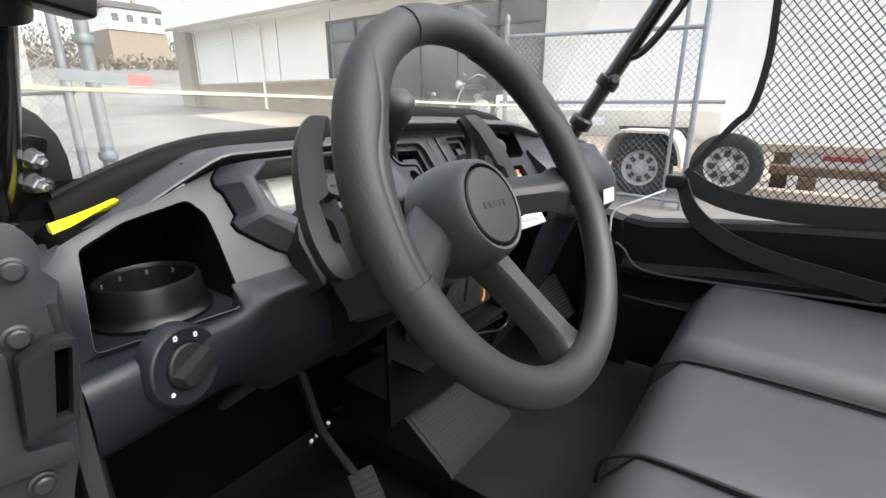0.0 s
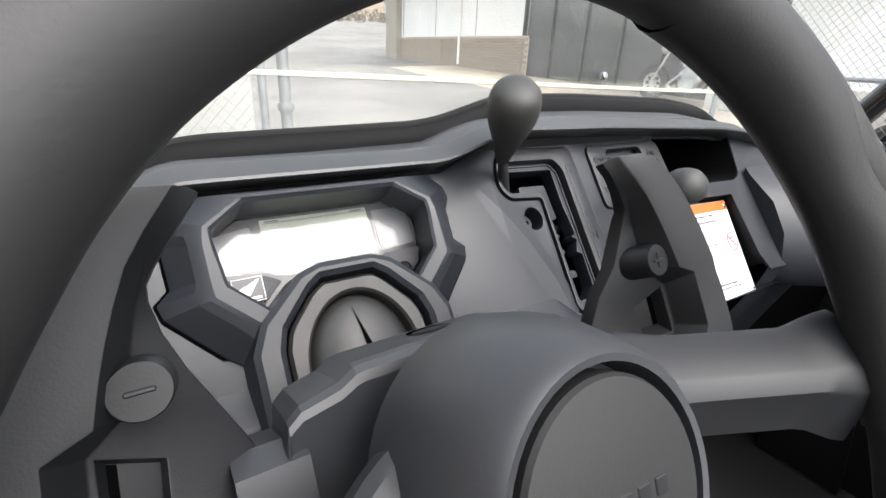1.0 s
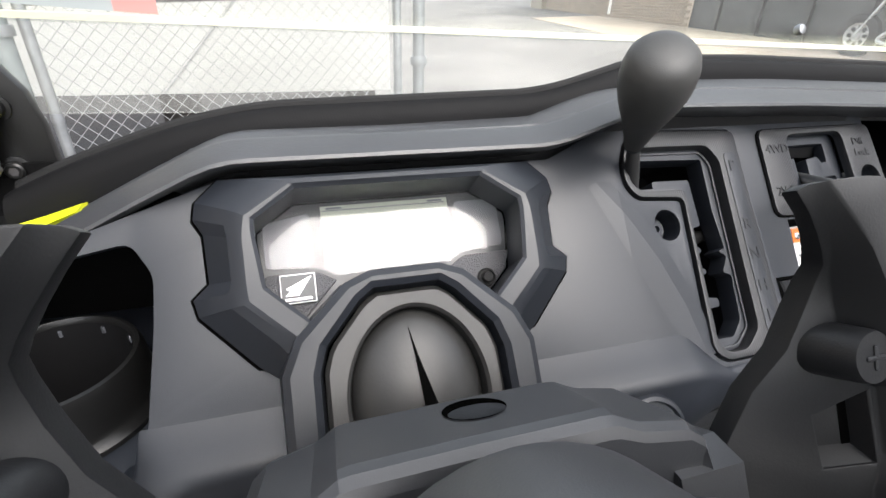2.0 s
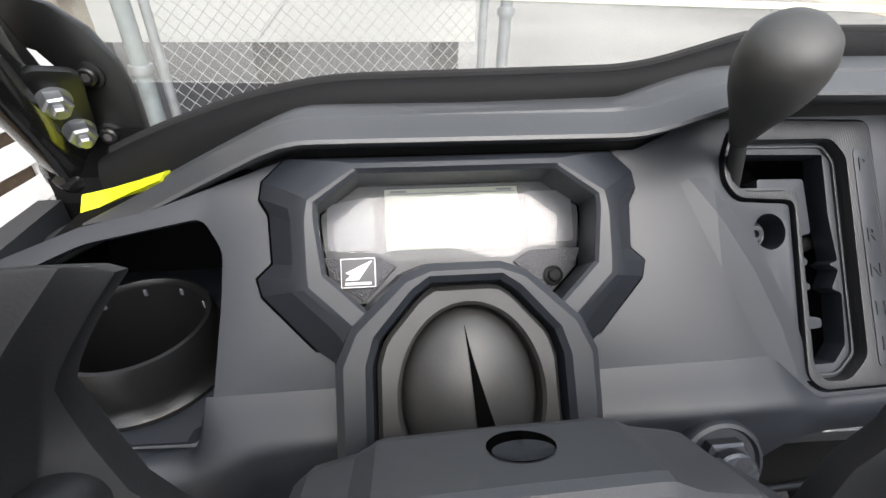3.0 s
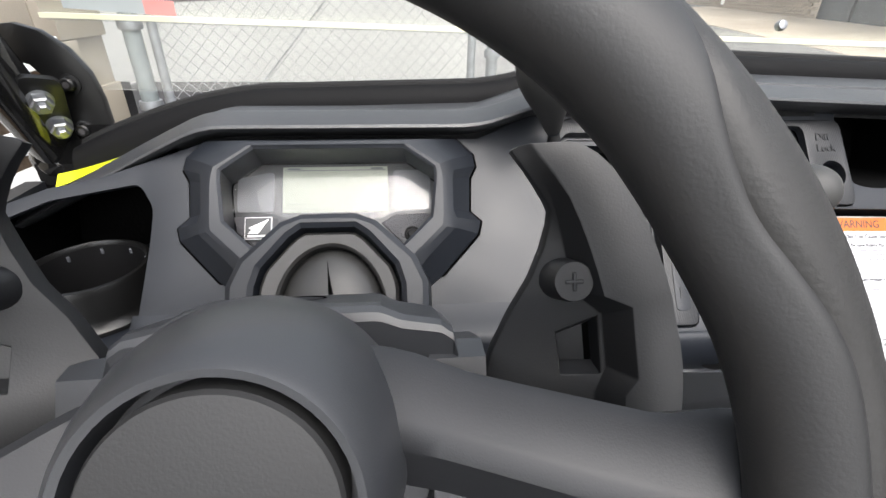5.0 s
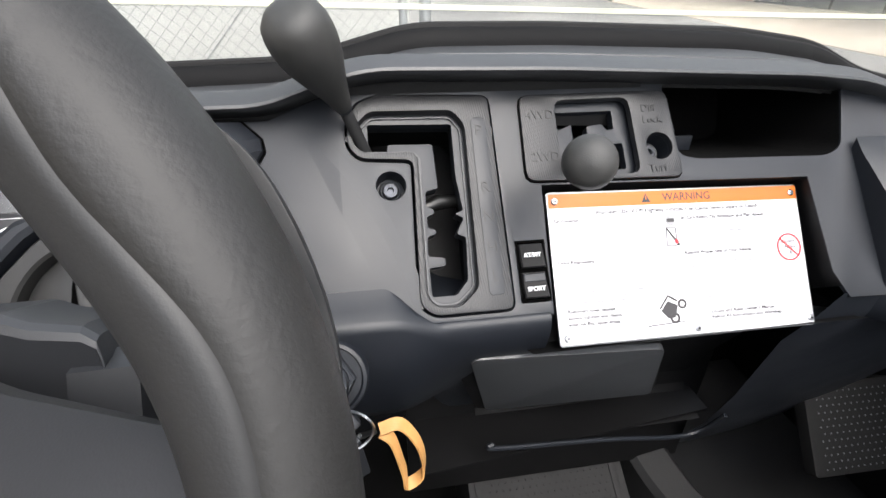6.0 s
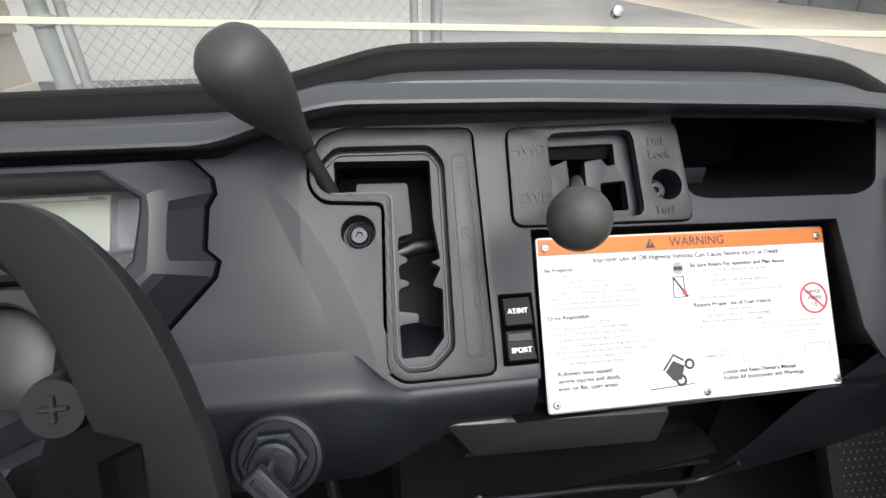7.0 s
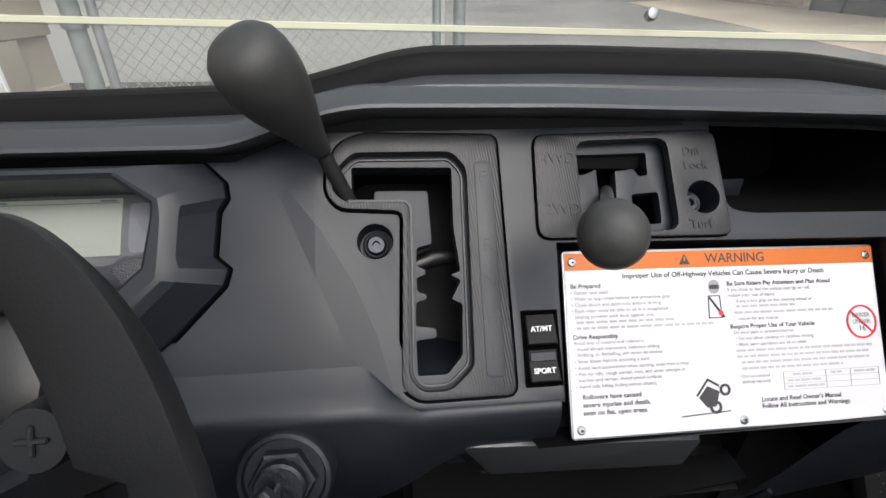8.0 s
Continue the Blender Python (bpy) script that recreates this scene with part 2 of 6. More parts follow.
    bm.transform(m)
    return bm


def stack(outlines, m=Matrix(), cap0=True, cap1=True):
    """A loft through (outline, depth) pairs of one plane."""
    return loft([[(p[0], p[1], w) for p in o] for o, w in outlines], cap0, cap1, True, m)


def tube(path, r, n=12, cap=True, closed=False):
    """A round bar along a path; r is one radius or one for each place."""
    path = [Vector(p) for p in path]
    k = len(path)
    rs = r if isinstance(r, (list, tuple)) else [r] * k
    rings = []
    ref = None
    for i, p in enumerate(path):
        if closed:
            d = path[(i + 1) % k] - path[i - 1]
        else:
            d = path[min(i + 1, k - 1)] - path[max(i - 1, 0)]
        d.normalize()
        if ref is None:
            ref = d.orthogonal().normalized()
        ref = (ref - d * ref.dot(d)).normalized()
        side = d.cross(ref)
        rings.append([tuple(p + (ref * math.cos(2 * math.pi * j / n) + side * math.sin(2 * math.pi * j / n)) * rs[i]) for j in range(n)])
    if closed:
        rings.append(rings[0])
    return loft(rings, cap and not closed, cap and not closed)


def curve(points, steps=8):
    """A smooth path through the places (Catmull-Rom)."""
    p = [Vector(q) for q in points]
    p = [p[0] * 2 - p[1]] + p + [p[-1] * 2 - p[-2]]
    out = []
    for i in range(1, len(p) - 2):
        for s in range(steps):
            t = s / steps
            out.append(0.5 * ((2 * p[i]) + (p[i + 1] - p[i - 1]) * t + (2 * p[i - 1] - 5 * p[i] + 4 * p[i + 1] - p[i + 2]) * t * t + (3 * p[i] - p[i - 1] - 3 * p[i + 1] + p[i + 2]) * t ** 3))
    out.append(p[-2])
    return out


def lathe(profile, m=Matrix(), n=32, sx=1.0, sy=1.0, caps=(True, True)):
    """A turned body: (radius, height) pairs round the z axis of m."""
    rings = [[(r * sx * math.cos(2 * math.pi * i / n), r * sy * math.sin(2 * math.pi * i / n), h) for i in range(n)] for r, h in profile]
    return loft(rings, caps[0], caps[1], True, m)


def add(bm, other):
    me = bpy.data.meshes.new("tmp")
    other.to_mesh(me)
    other.free()
    bm.from_mesh(me)
    bpy.data.meshes.remove(me)
    return bm


def writing(name, text, size, m, mat, parent, depth=0.0002, align="LEFT", shear=0.0, bold=0.0):
    cu = bpy.data.curves.new(name, "FONT")
    cu.body, cu.size, cu.extrude, cu.align_x, cu.align_y, cu.offset = text, size, depth, align, "CENTER", bold
    cu.resolution_u = 3
    tmp = bpy.data.objects.new(name, cu)
    me = bpy.data.meshes.new_from_object(tmp)
    bpy.data.objects.remove(tmp)
    bm = bmesh.new()
    bm.from_mesh(me)
    bpy.data.meshes.remove(me)
    bm.transform(m)
    return part(name, bm, mat, parent, smooth=False)


def frame_at(o, u, v):
    """The pose of a plane with its origin and its two directions."""
    u, v = Vector(u).normalized(), Vector(v)
    v = (v - u * v.dot(u)).normalized()
    w = u.cross(v)
    return Matrix(((u.x, v.x, w.x, o[0]), (u.y, v.y, w.y, o[1]), (u.z, v.z, w.z, o[2]), (0, 0, 0, 1)))


def along(a, b, twist=0):
    """A pose at a whose z axis points to b."""
    d = Vector(b) - Vector(a)
    return Matrix.Translation(a) @ d.to_track_quat("Z", "Y").to_matrix().to_4x4() @ pose(0, 0, 0, 0, 0, twist)


# the sloping face of the dashboard, and the plane of the steering wheel
DASH = frame_at((0, 0.215, 1.06), (1, 0, 0), (0, 0.6247, 0.7809))
TILT_W = radians(27.6)
WHEEL = frame_at((-0.002, -0.019, 1.143), (1, 0.0157, 0), (-0.0157 * math.sin(TILT_W), math.sin(TILT_W), math.cos(TILT_W)))


def on_dash(u, v, w=0.0):
    return DASH @ Vector((u, v, w))


# The dashboard has a crease left of the gear gate; from there its passenger's half leans away by about five degrees,
# scaled about a late camera position so that its view stays unchanged.
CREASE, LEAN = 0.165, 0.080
# a late camera position; places slide along its sight lines to fit the view
VIEW_C = on_dash(0.2145, 0.004, 0.31)


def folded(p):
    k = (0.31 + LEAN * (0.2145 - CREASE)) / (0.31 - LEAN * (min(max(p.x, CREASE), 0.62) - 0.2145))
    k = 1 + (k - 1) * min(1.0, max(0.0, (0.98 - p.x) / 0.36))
    return VIEW_C + (p - VIEW_C) * k


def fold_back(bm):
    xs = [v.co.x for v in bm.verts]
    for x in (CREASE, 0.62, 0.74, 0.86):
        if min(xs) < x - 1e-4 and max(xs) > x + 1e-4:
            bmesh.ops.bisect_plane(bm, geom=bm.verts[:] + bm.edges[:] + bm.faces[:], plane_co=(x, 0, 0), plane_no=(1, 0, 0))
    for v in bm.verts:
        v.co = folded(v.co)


def on_wheel(u, v, w=0.0):
    return WHEEL @ Vector((u, v, w))


# ======== the vehicle's dashboard ========
BROW_X = [-0.32, -0.25, -0.19, -0.14, -0.095, 0.115, 0.165, 0.195, 0.33, 0.56, 0.62, 0.68, 0.80, 1.0]
BROW_Z = [-0.105, -0.075, -0.046, -0.021, 0.0, 0.0, 0.017, 0.023, 0.021, 0.012, 0.006, -0.012, -0.03, -0.06]
SEAL_X = [-0.32, -0.25, -0.203, -0.132, -0.076, 0.136, 0.205, 0.229, 0.351, 0.541, 0.632, 0.70, 0.80, 1.0]
SEAL_Z = [-0.09, -0.06, -0.038, -0.014, -0.003, 0.002, 0.02, 0.027, 0.027, 0.021, 0.009, -0.02, -0.04, -0.07]


def brow_off(x):
    return float(np.mean([np.interp(x + d, BROW_X, BROW_Z) for d in (-0.012, -0.006, 0, 0.006, 0.012)]))


def seal_off(x):
    return float(np.mean([np.interp(x + d, SEAL_X, SEAL_Z) for d in (-0.02, -0.01, 0, 0.01, 0.02)]))


def along_x(profile, x0, x1, n, off, shape=None):
    rings = []
    for i in range(n + 1):
        x = x0 + (x1 - x0) * i / n
        o = off(x)
        rings.append([(x, y, z + o) for y, z in profile])
    return loft(rings)


POCKET = rounded([(-0.266, -0.030), (-0.2470, 0.0590), (-0.2070, 0.0770), (-0.1440, 0.0890), (-0.133, 0.070), (-0.134, 0.042), (-0.139, -0.013), (-0.1455, -0.034)], 0.006, 3)
GATE = rounded([(0.173, 0.116), (0.181, 0.133), (0.196, 0.139), (0.285, 0.136), (0.286, -0.033), (0.226, -0.033), (0.216, -0.025), (0.221, 0.086), (0.180, 0.089), (0.172, 0.100)], 0.006, 3)
GATE_IN = rounded([(0.177, 0.113), (0.190, 0.126), (0.255, 0.125), (0.264, 0.113), (0.261, -0.015), (0.246, -0.028), (0.228, -0.028), (0.221, -0.019), (0.224, 0.092), (0.184, 0.093), (0.176, 0.101)], 0.005, 3)
SELECT = rounded([(0.311, 0.135), (0.440, 0.136), (0.443, 0.061), (0.309, 0.064)], 0.008, 3)
SELECT_IN = rounded([(0.340, 0.130), (0.405, 0.131), (0.406, 0.066), (0.339, 0.066)], 0.008, 3)
POCKET_R = rounded([(0.438, 0.1455), (0.444, 0.080), (0.460, 0.076), (0.584, 0.073), (0.600, 0.080), (0.612, 0.125), (0.616, 0.1450)], 0.010, 3)
ROCKER = rounded([(0.2925, -0.030), (0.2935, 0.018), (0.3165, 0.017), (0.3150, -0.030)], 0.002, 2)

def mirror(half):
    return [(x, y) for x, y in half] + [(-x, y) for x, y in reversed(half)]


C_BASE = mirror([(0.0825, 0.012), (0.111, 0.043), (0.1135, 0.053), (0.105, 0.061), (0.1065, 0.089), (0.1115, 0.098), (0.110, 0.108), (0.097, 0.121)])
C_RIM = mirror([(0.0655, 0.0265), (0.0845, 0.045), (0.0852, 0.052), (0.0855, 0.058), (0.0860, 0.080), (0.0855, 0.086), (0.0840, 0.094), (0.0580, 0.1115)])
C_IN = mirror([(0.0560, 0.0365), (0.0730, 0.053), (0.0735, 0.056), (0.0740, 0.060), (0.0765, 0.080), (0.0768, 0.085), (0.0765, 0.090), (0.0545, 0.1060)])
C_DEEP = [(x * 1.055, 0.071 + (y - 0.071) * 1.05) for x, y in C_IN]

dashboard = thing("dashboard", (0.35, 0.3, 0.75), "moulded black plastic dashboard with open pockets", "dashboard")
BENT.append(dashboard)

top = [(x, (0.103 + brow_off(x)) / 0.7809) for x in (0.98, 0.80, 0.66)] + [(0.63, 0.1475), (0.56, 0.1475), (0.33, 0.149), (0.195, 0.149), (0.165, 0.144), (0.115, 0.1225), (-0.095, 0.1225)] + [(-0.140, 0.1060), (-0.170, 0.0950), (-0.209, 0.0865), (-0.245, 0.0720), (-0.258, 0.0660), (-0.287, 0.0360)]
outline = [(-0.287, -0.036), (-0.1470, -0.036), (-0.1425, -0.010), (0.190, -0.010), (0.197, -0.0125), (0.204, -0.0195), (0.211, -0.0285), (0.218, -0.0355), (0.225, -0.038), (0.3170, -0.040), (0.3210, 0.0610), (0.560, 0.055), (0.564, -0.027), (0.575, -0.050), (0.98, -0.060)] + top
fascia = sheet(outline, [POCKET, grow(C_DEEP, 0.004), grow(GATE, 0.0020), SELECT_IN, POCKET_R, ROCKER, circle(0.0115, 24, (0.2025, 0.067)), circle(0.0115, 24, (0.426, 0.088))], -0.004, 0.0, DASH, 0.0016)
for v in fascia.verts:
    if v.co.x < -0.270:
        v.co -= DASH.to_3x3() @ Vector((0, 0, 0.020))
part("fascia_panel", fascia, PLASTIC, dashboard)

# ledge below the sloping face, and the face under it
P_LEFT = [(0.1926, 1.0318), (0.1890, 1.0302), (0.1855, 1.0278), (0.1828, 1.0232), (0.1812, 1.015), (0.1812, 1.003), (0.1825, 0.990), (0.188, 0.972), (0.203, 0.957), (0.29, 0.950), (0.29, 0.97), (0.21, 1.026)]
P_MID = [(0.2088, 1.0522), (0.2030, 1.0484), (0.1950, 1.0446), (0.1872, 1.0408), (0.1832, 1.0380), (0.1818, 1.0330), (0.1828, 1.000), (0.193, 0.945), (0.215, 0.915), (0.27, 0.90), (0.27, 0.93), (0.222, 1.045)]
P_RIGHT = [(0.1912, 1.0303), (0.1885, 1.0285), (0.1866, 1.0250), (0.1860, 1.0190), (0.1868, 1.0100), (0.190, 0.998), (0.200, 0.980), (0.222, 0.948), (0.256, 0.900), (0.300, 0.840), (0.338, 0.775), (0.32, 1.0)]


def ledge_ring(x):
    out = []
    for i, (a, b, c) in enumerate(zip(P_LEFT, P_MID, P_RIGHT)):
        wide = min(1.0, i / 5)
        r = ease((x - 0.190) / (0.035 + 0.045 * wide))
        turn = min(0.0, (x + 0.1435) * 0.18) * (1 - wide) + min(0.0, (x + 0.1035) * 0.14) * wide
        k = ease((-0.1425 + 0.035 * wide - x) / (0.0045 + 0.060 * wide)) * (1 - r)
        out.append((x, a[0] * k + b[0] * (1 - k - r) + c[0] * r + turn, a[1] * k + b[1] * (1 - k - r) + c[1] * r))
    return out


xs = [-0.287 + 0.0136 * i for i in range(11)] + list(np.linspace(-0.147, -0.1425, 6)) + [-0.135, -0.126, -0.117, -0.108, -0.10, 0.0, 0.10, 0.17] + list(np.linspace(0.190, 0.225, 11)) + [0.230, 0.235, 0.240, 0.245, 0.255, 0.265, 0.275, 0.285, 0.30, 0.314]
part("knee_ledge", loft([ledge_ring(x) for x in xs]), PLASTIC, dashboard, angle=50)

# undercut panel below the plate, behind the tray
rows = []
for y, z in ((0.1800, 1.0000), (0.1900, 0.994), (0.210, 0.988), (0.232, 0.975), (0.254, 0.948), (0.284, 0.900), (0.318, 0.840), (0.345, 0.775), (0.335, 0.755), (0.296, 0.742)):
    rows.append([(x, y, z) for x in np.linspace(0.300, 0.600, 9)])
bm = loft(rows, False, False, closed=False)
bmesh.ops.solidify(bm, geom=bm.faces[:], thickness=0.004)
# darker plastic imitates the shade on this downward face
part("lower_panel", bm, PLASTIC_SHADED, dashboard)

# slanting facet that lifts the face towards the gear gate
FA = [(0.1425, 0.100), (0.1555, 0.068), (0.1690, 0.036), (0.1810, 0.008), (0.1900, -0.0098)]
FB = [(0.1480, 0.1030), (0.1690, 0.075), (0.1880, 0.042), (0.2020, 0.008), (0.2110, -0.0270)]
part("gate_facet", loft([[(u, v, 0.0001) for u, v in FA], [(u, v, 0.0009) for u, v in FB], [(u + 0.012, v, 0.0001) for u, v in FB]], False, False, closed=False, m=DASH), PLASTIC, dashboard, angle=2)

# brow that overhangs the face
brow = [(0.316, 1.150), (0.286, 1.1635), (0.2800, 1.1668), (0.2788, 1.1685), (0.2800, 1.1705), (0.297, 1.1765), (0.301, 1.1767), (0.305, 1.1735), (0.309, 1.1680), (0.322, 1.1695), (0.331, 1.1725), (0.345, 1.171), (0.352, 1.150)]
# brow and cover strip toned lighter to imitate sky sheen
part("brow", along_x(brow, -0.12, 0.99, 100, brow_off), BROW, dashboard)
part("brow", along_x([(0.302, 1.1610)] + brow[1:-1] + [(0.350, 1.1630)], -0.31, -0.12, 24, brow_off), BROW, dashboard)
# dark backing strips; the shade under the brow is put into their colour
part("brow_recess", along_x([(0.303, 1.120), (0.303, 1.167), (0.312, 1.167), (0.312, 1.120)], -0.125, 0.42, 44, brow_off), PLASTIC_SHADED, dashboard)
part("brow_recess", along_x([(0.305, 1.152), (0.305, 1.167), (0.312, 1.167), (0.312, 1.152)], 0.42, 0.985, 40, brow_off), PLASTIC_SHADED, dashboard)
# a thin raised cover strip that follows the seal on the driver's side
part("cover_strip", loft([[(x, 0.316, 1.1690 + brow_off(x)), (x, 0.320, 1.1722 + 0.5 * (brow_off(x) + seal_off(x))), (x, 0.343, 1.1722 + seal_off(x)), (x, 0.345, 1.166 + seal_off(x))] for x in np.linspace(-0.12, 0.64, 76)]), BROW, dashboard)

# rubber seal under the windscreen
seal = [(0.344, 1.160), (0.344, 1.1745), (0.346, 1.1790), (0.349, 1.1835), (0.3525, 1.1858), (0.358, 1.1860), (0.362, 1.1830), (0.364, 1.160)]
windscreen_seal = thing("windscreen_seal", (0.36, 0.355, 1.16), "black ribbed rubber seal along the windscreen base", "seal")
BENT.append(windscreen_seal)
part("bead", along_x(seal, -0.235, 0.97, 110, seal_off), WEAVE_SEAL, windscreen_seal)
part("lip", along_x([(0.356, 1.180), (0.358, 1.1885), (0.3605, 1.1900), (0.362, 1.180)], -0.23, 0.965, 110, seal_off), RUBBER, windscreen_seal)

# side pocket with its floor and back
mouth = [on_dash(u, v, -0.002) for u, v in grow(POCKET, 0.001)]
side = [p for p in mouth if p.z > 1.036]
k0 = max(range(len(side)), key=lambda i: (side[i] - side[i - 1]).length)
side = side[k0:] + side[:k0]
deep = [Vector((p.x, 0.365, p.z)) for p in side]
bm = loft([side, deep], False, False, closed=False)
# lining and back coloured as if unlit, for the pocket's shade
part("pocket_lining", bm, UNLIT_PLASTIC, dashboard)
part("pocket_back", bevel_box(0.16, 0.004, 0.14, Matrix.Translation((-0.20, 0.366, 1.08)), 0.001), UNLIT_PLASTIC, dashboard)
floor_m = frame_at((0, 0, 1.030), (1, 0, 0), (0, 1, 0))
part("pocket_floor", sheet([(-0.285, 0.170), (-0.13, 0.190), (-0.13, 0.366), (-0.285, 0.366)], [circle(0.0405, 36, (-0.197, 0.260))], -0.004, 0.0, floor_m), PLASTIC, dashboard)

# passenger's pocket
mouth = [on_dash(u, v, -0.002) for u, v in POCKET_R]
bm = loft([mouth, [p + Vector((0, 0.150, -0.030)) for p in mouth]], False, True)
# pocket inside coloured as if unlit
part("passenger_pocket", bm, UNLIT_PLASTIC, dashboard)
part("pocket_divider", bevel_box(0.044, 0.003, 0.022, Matrix.Translation((0.476, 0.325, 1.1085)), 0.001), PLASTIC, dashboard)

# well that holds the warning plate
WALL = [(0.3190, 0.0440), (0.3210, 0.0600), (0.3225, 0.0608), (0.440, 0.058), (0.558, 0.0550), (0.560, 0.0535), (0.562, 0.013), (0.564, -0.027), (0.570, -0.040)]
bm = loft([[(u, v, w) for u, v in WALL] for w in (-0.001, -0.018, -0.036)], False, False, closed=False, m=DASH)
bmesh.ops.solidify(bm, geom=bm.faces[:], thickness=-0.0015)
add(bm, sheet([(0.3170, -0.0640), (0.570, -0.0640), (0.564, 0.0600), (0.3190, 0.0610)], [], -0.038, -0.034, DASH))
# shade in the well is put into the darker plastic
part("plate_well", bm, PLASTIC_SHADED, dashboard)

# lower centre: sloping knee board toned as if lit, its surround coloured dark for shade, and the bright lower trim edge
kb = [Vector((0.254, 0.196, 0.985)), Vector((0.424, 0.194, 0.978)), Vector((0.506, 0.287, 0.811)), Vector((0.303, 0.302, 0.801))]
kb_m = frame_at(kb[3], kb[2] - kb[3], kb[0] - kb[3])
kb_in = kb_m.inverted()
kb_out = [((kb_in @ p).x, (kb_in @ p).y) for p in kb]
(bx0, by0), (bx1, by1), (bx2, by2), (bx3, by3) = kb_out
# shell coloured dark to imitate the shade round the tray
part("tray_shell", sheet(rounded([(bx0 - 0.013, by0 - 0.016), (bx1 + 0.008, by1 - 0.016), (bx2 + 0.008, by2 - 0.006), (bx3 - 0.010, by3 - 0.006)], 0.012, 4), [], -0.040, -0.004, kb_m, 0.006), PLASTIC_SHADED, dashboard)
part("knee_board", sheet(rounded(kb_out, 0.012, 4), [], -0.006, 0.0, kb_m, 0.003), KNEE, dashboard)
for p in (kb[2] + Vector((-0.006, -0.002, 0.008)), kb[3] + Vector((0.006, -0.002, 0.008))):
    part("clip_hole", lathe([(0.004, 0), (0.004, 0.0012), (0.003, 0.0016)], Matrix.Translation(p) @ kb_m.to_quaternion().to_matrix().to_4x4(), 12), INK, dashboard)
rows = []
for y, z, xl in ((0.186, 1.024, 0.570), (0.188, 1.000, 0.556), (0.204, 0.960, 0.552), (0.228, 0.905, 0.572), (0.262, 0.82, 0.598), (0.297, 0.728, 0.611), (0.36, 0.60, 0.62)):
    rows.append([(xl + (0.99 - xl) * i / 8, y + 0.05 * (i / 8) ** 2, z) for i in range(9)])
bm = loft(rows, False, False, closed=False)
bmesh.ops.solidify(bm, geom=bm.faces[:], thickness=0.006)
part("passenger_knee_panel", bm, PLASTIC, dashboard)
part("lower_trim", tube(curve([(0.302, 0.262, 0.793), (0.307, 0.260, 0.786), (0.45, 0.276, 0.753), (0.56, 0.290, 0.719), (0.600, 0.290, 0.724), (0.612, 0.274, 0.77)], 6), 0.0030, 8), PLASTIC, dashboard)
part("inner_wall", bevel_box(0.42, 0.01, 0.45, Matrix.Translation((0.42, 0.345, 0.83)), 0.002), PLASTIC_SHADED, dashboard)
part("tunnel_ledge", sheet([(0.22, 0.262), (0.61, 0.30), (0.61, 0.40), (0.22, 0.40)], [], -0.004, 0, frame_at((0, 0, 0.755), (1, 0, 0), (0, 1, 0))), PLASTIC_SHADED, dashboard)

# rounded bolster at the passenger's end, with a white label
rings = []
for x, k in ((0.66, 0.0), (0.70, 0.45), (0.74, 0.8), (0.80, 1.0), (0.87, 1.0), (0.905, 0.92), (0.925, 0.7), (0.932, 0.4)):
    y = 0.215 - 0.066 * k
    rings.append([(x, 0.30, 1.115), (x, y + 0.075, 1.105 - 0.004 * k), (x, y + 0.034, 1.075), (x, y + 0.008, 1.035), (x, y, 0.995), (x, y + 0.002, 0.968), (x, y + 0.014, 0.952), (x, 0.30, 0.945)])
part("end_bolster", soften(loft(rings), 0.004, 2, 40), PLASTIC, dashboard, angle=50)
lm = frame_at((0.825, 0.1475, 0.996), (1, 0.0, -0.04), (0, 0.12, 1))
solid("paper_label", sheet([(-0.045, -0.018), (0.035, -0.018), (0.035, 0.018), (-0.045, 0.018)], [], 0.0, 0.0006, lm), LABEL, "small white paper label stuck on the dashboard end", "label")
cord = thing("hanging_rope", (0.9, 0.16, 0.88), "thin white cord hanging beside the dashboard end", "cord")
part("strand", tube(curve([(0.90, 0.20, 0.60), (0.905, 0.175, 0.75), (0.90, 0.160, 0.88), (0.905, 0.154, 0.94), (0.93, 0.10, 0.972), (0.985, 0.05, 0.995)], 6), 0.0028, 8), LABEL, cord)

# ======== screws sunk in the face ========
for u, v in ((0.2025, 0.067), (0.426, 0.088)):
    s = thing("recessed_screw", on_dash(u, v, -0.02), "steel torx screw sunk in a round recess of the dashboard", "screw", "dashboard screws")
    BENT.append(s)
    m = DASH @ Matrix.Translation((u, v, -0.020))
    part("recess", lathe([(0.0117, 0.018), (0.0112, 0.002), (0.0112, 0.0), (0.0, 0.0)], m, 24, caps=(False, True)), PLASTIC, s)
    part("collar", lathe([(0.0088, 0.0), (0.0088, 0.0050), (0.0078, 0.0060), (0.0070, 0.0055)], m, 24, caps=(True, False)), PLASTIC_GREY, s)
    part("head", lathe([(0.0066, 0.0), (0.0066, 0.0060), (0.0054, 0.0078), (0.0026, 0.0080), (0.0022, 0.0050), (0.0, 0.0050)], m, 20), DULL, s)

# ======== instrument cluster ========
cluster = thing("instrument_cluster", on_dash(0, 0.07, 0), "black angular instrument cluster with a pale liquid crystal display", "gauge")

def open_ring(pts, ext):
    """The outline without its bottom edge, its two ends carried on under the cowl."""
    return [(ext[0], ext[1])] + list(pts) + [(-ext[0], ext[1])]


hood_rings = ([(C_BASE, -0.001), (grow(C_BASE, -0.0005), 0.004), ([(a[0] * 0.25 + b[0] * 0.75, a[1] * 0.25 + b[1] * 0.75) for a, b in zip(C_BASE, C_RIM)], 0.021), (C_RIM, 0.0245), (grow(C_RIM, -0.003), 0.0255), (grow(C_IN, 0.002), 0.0250), (C_IN, 0.0235), (C_DEEP, -0.0120)])
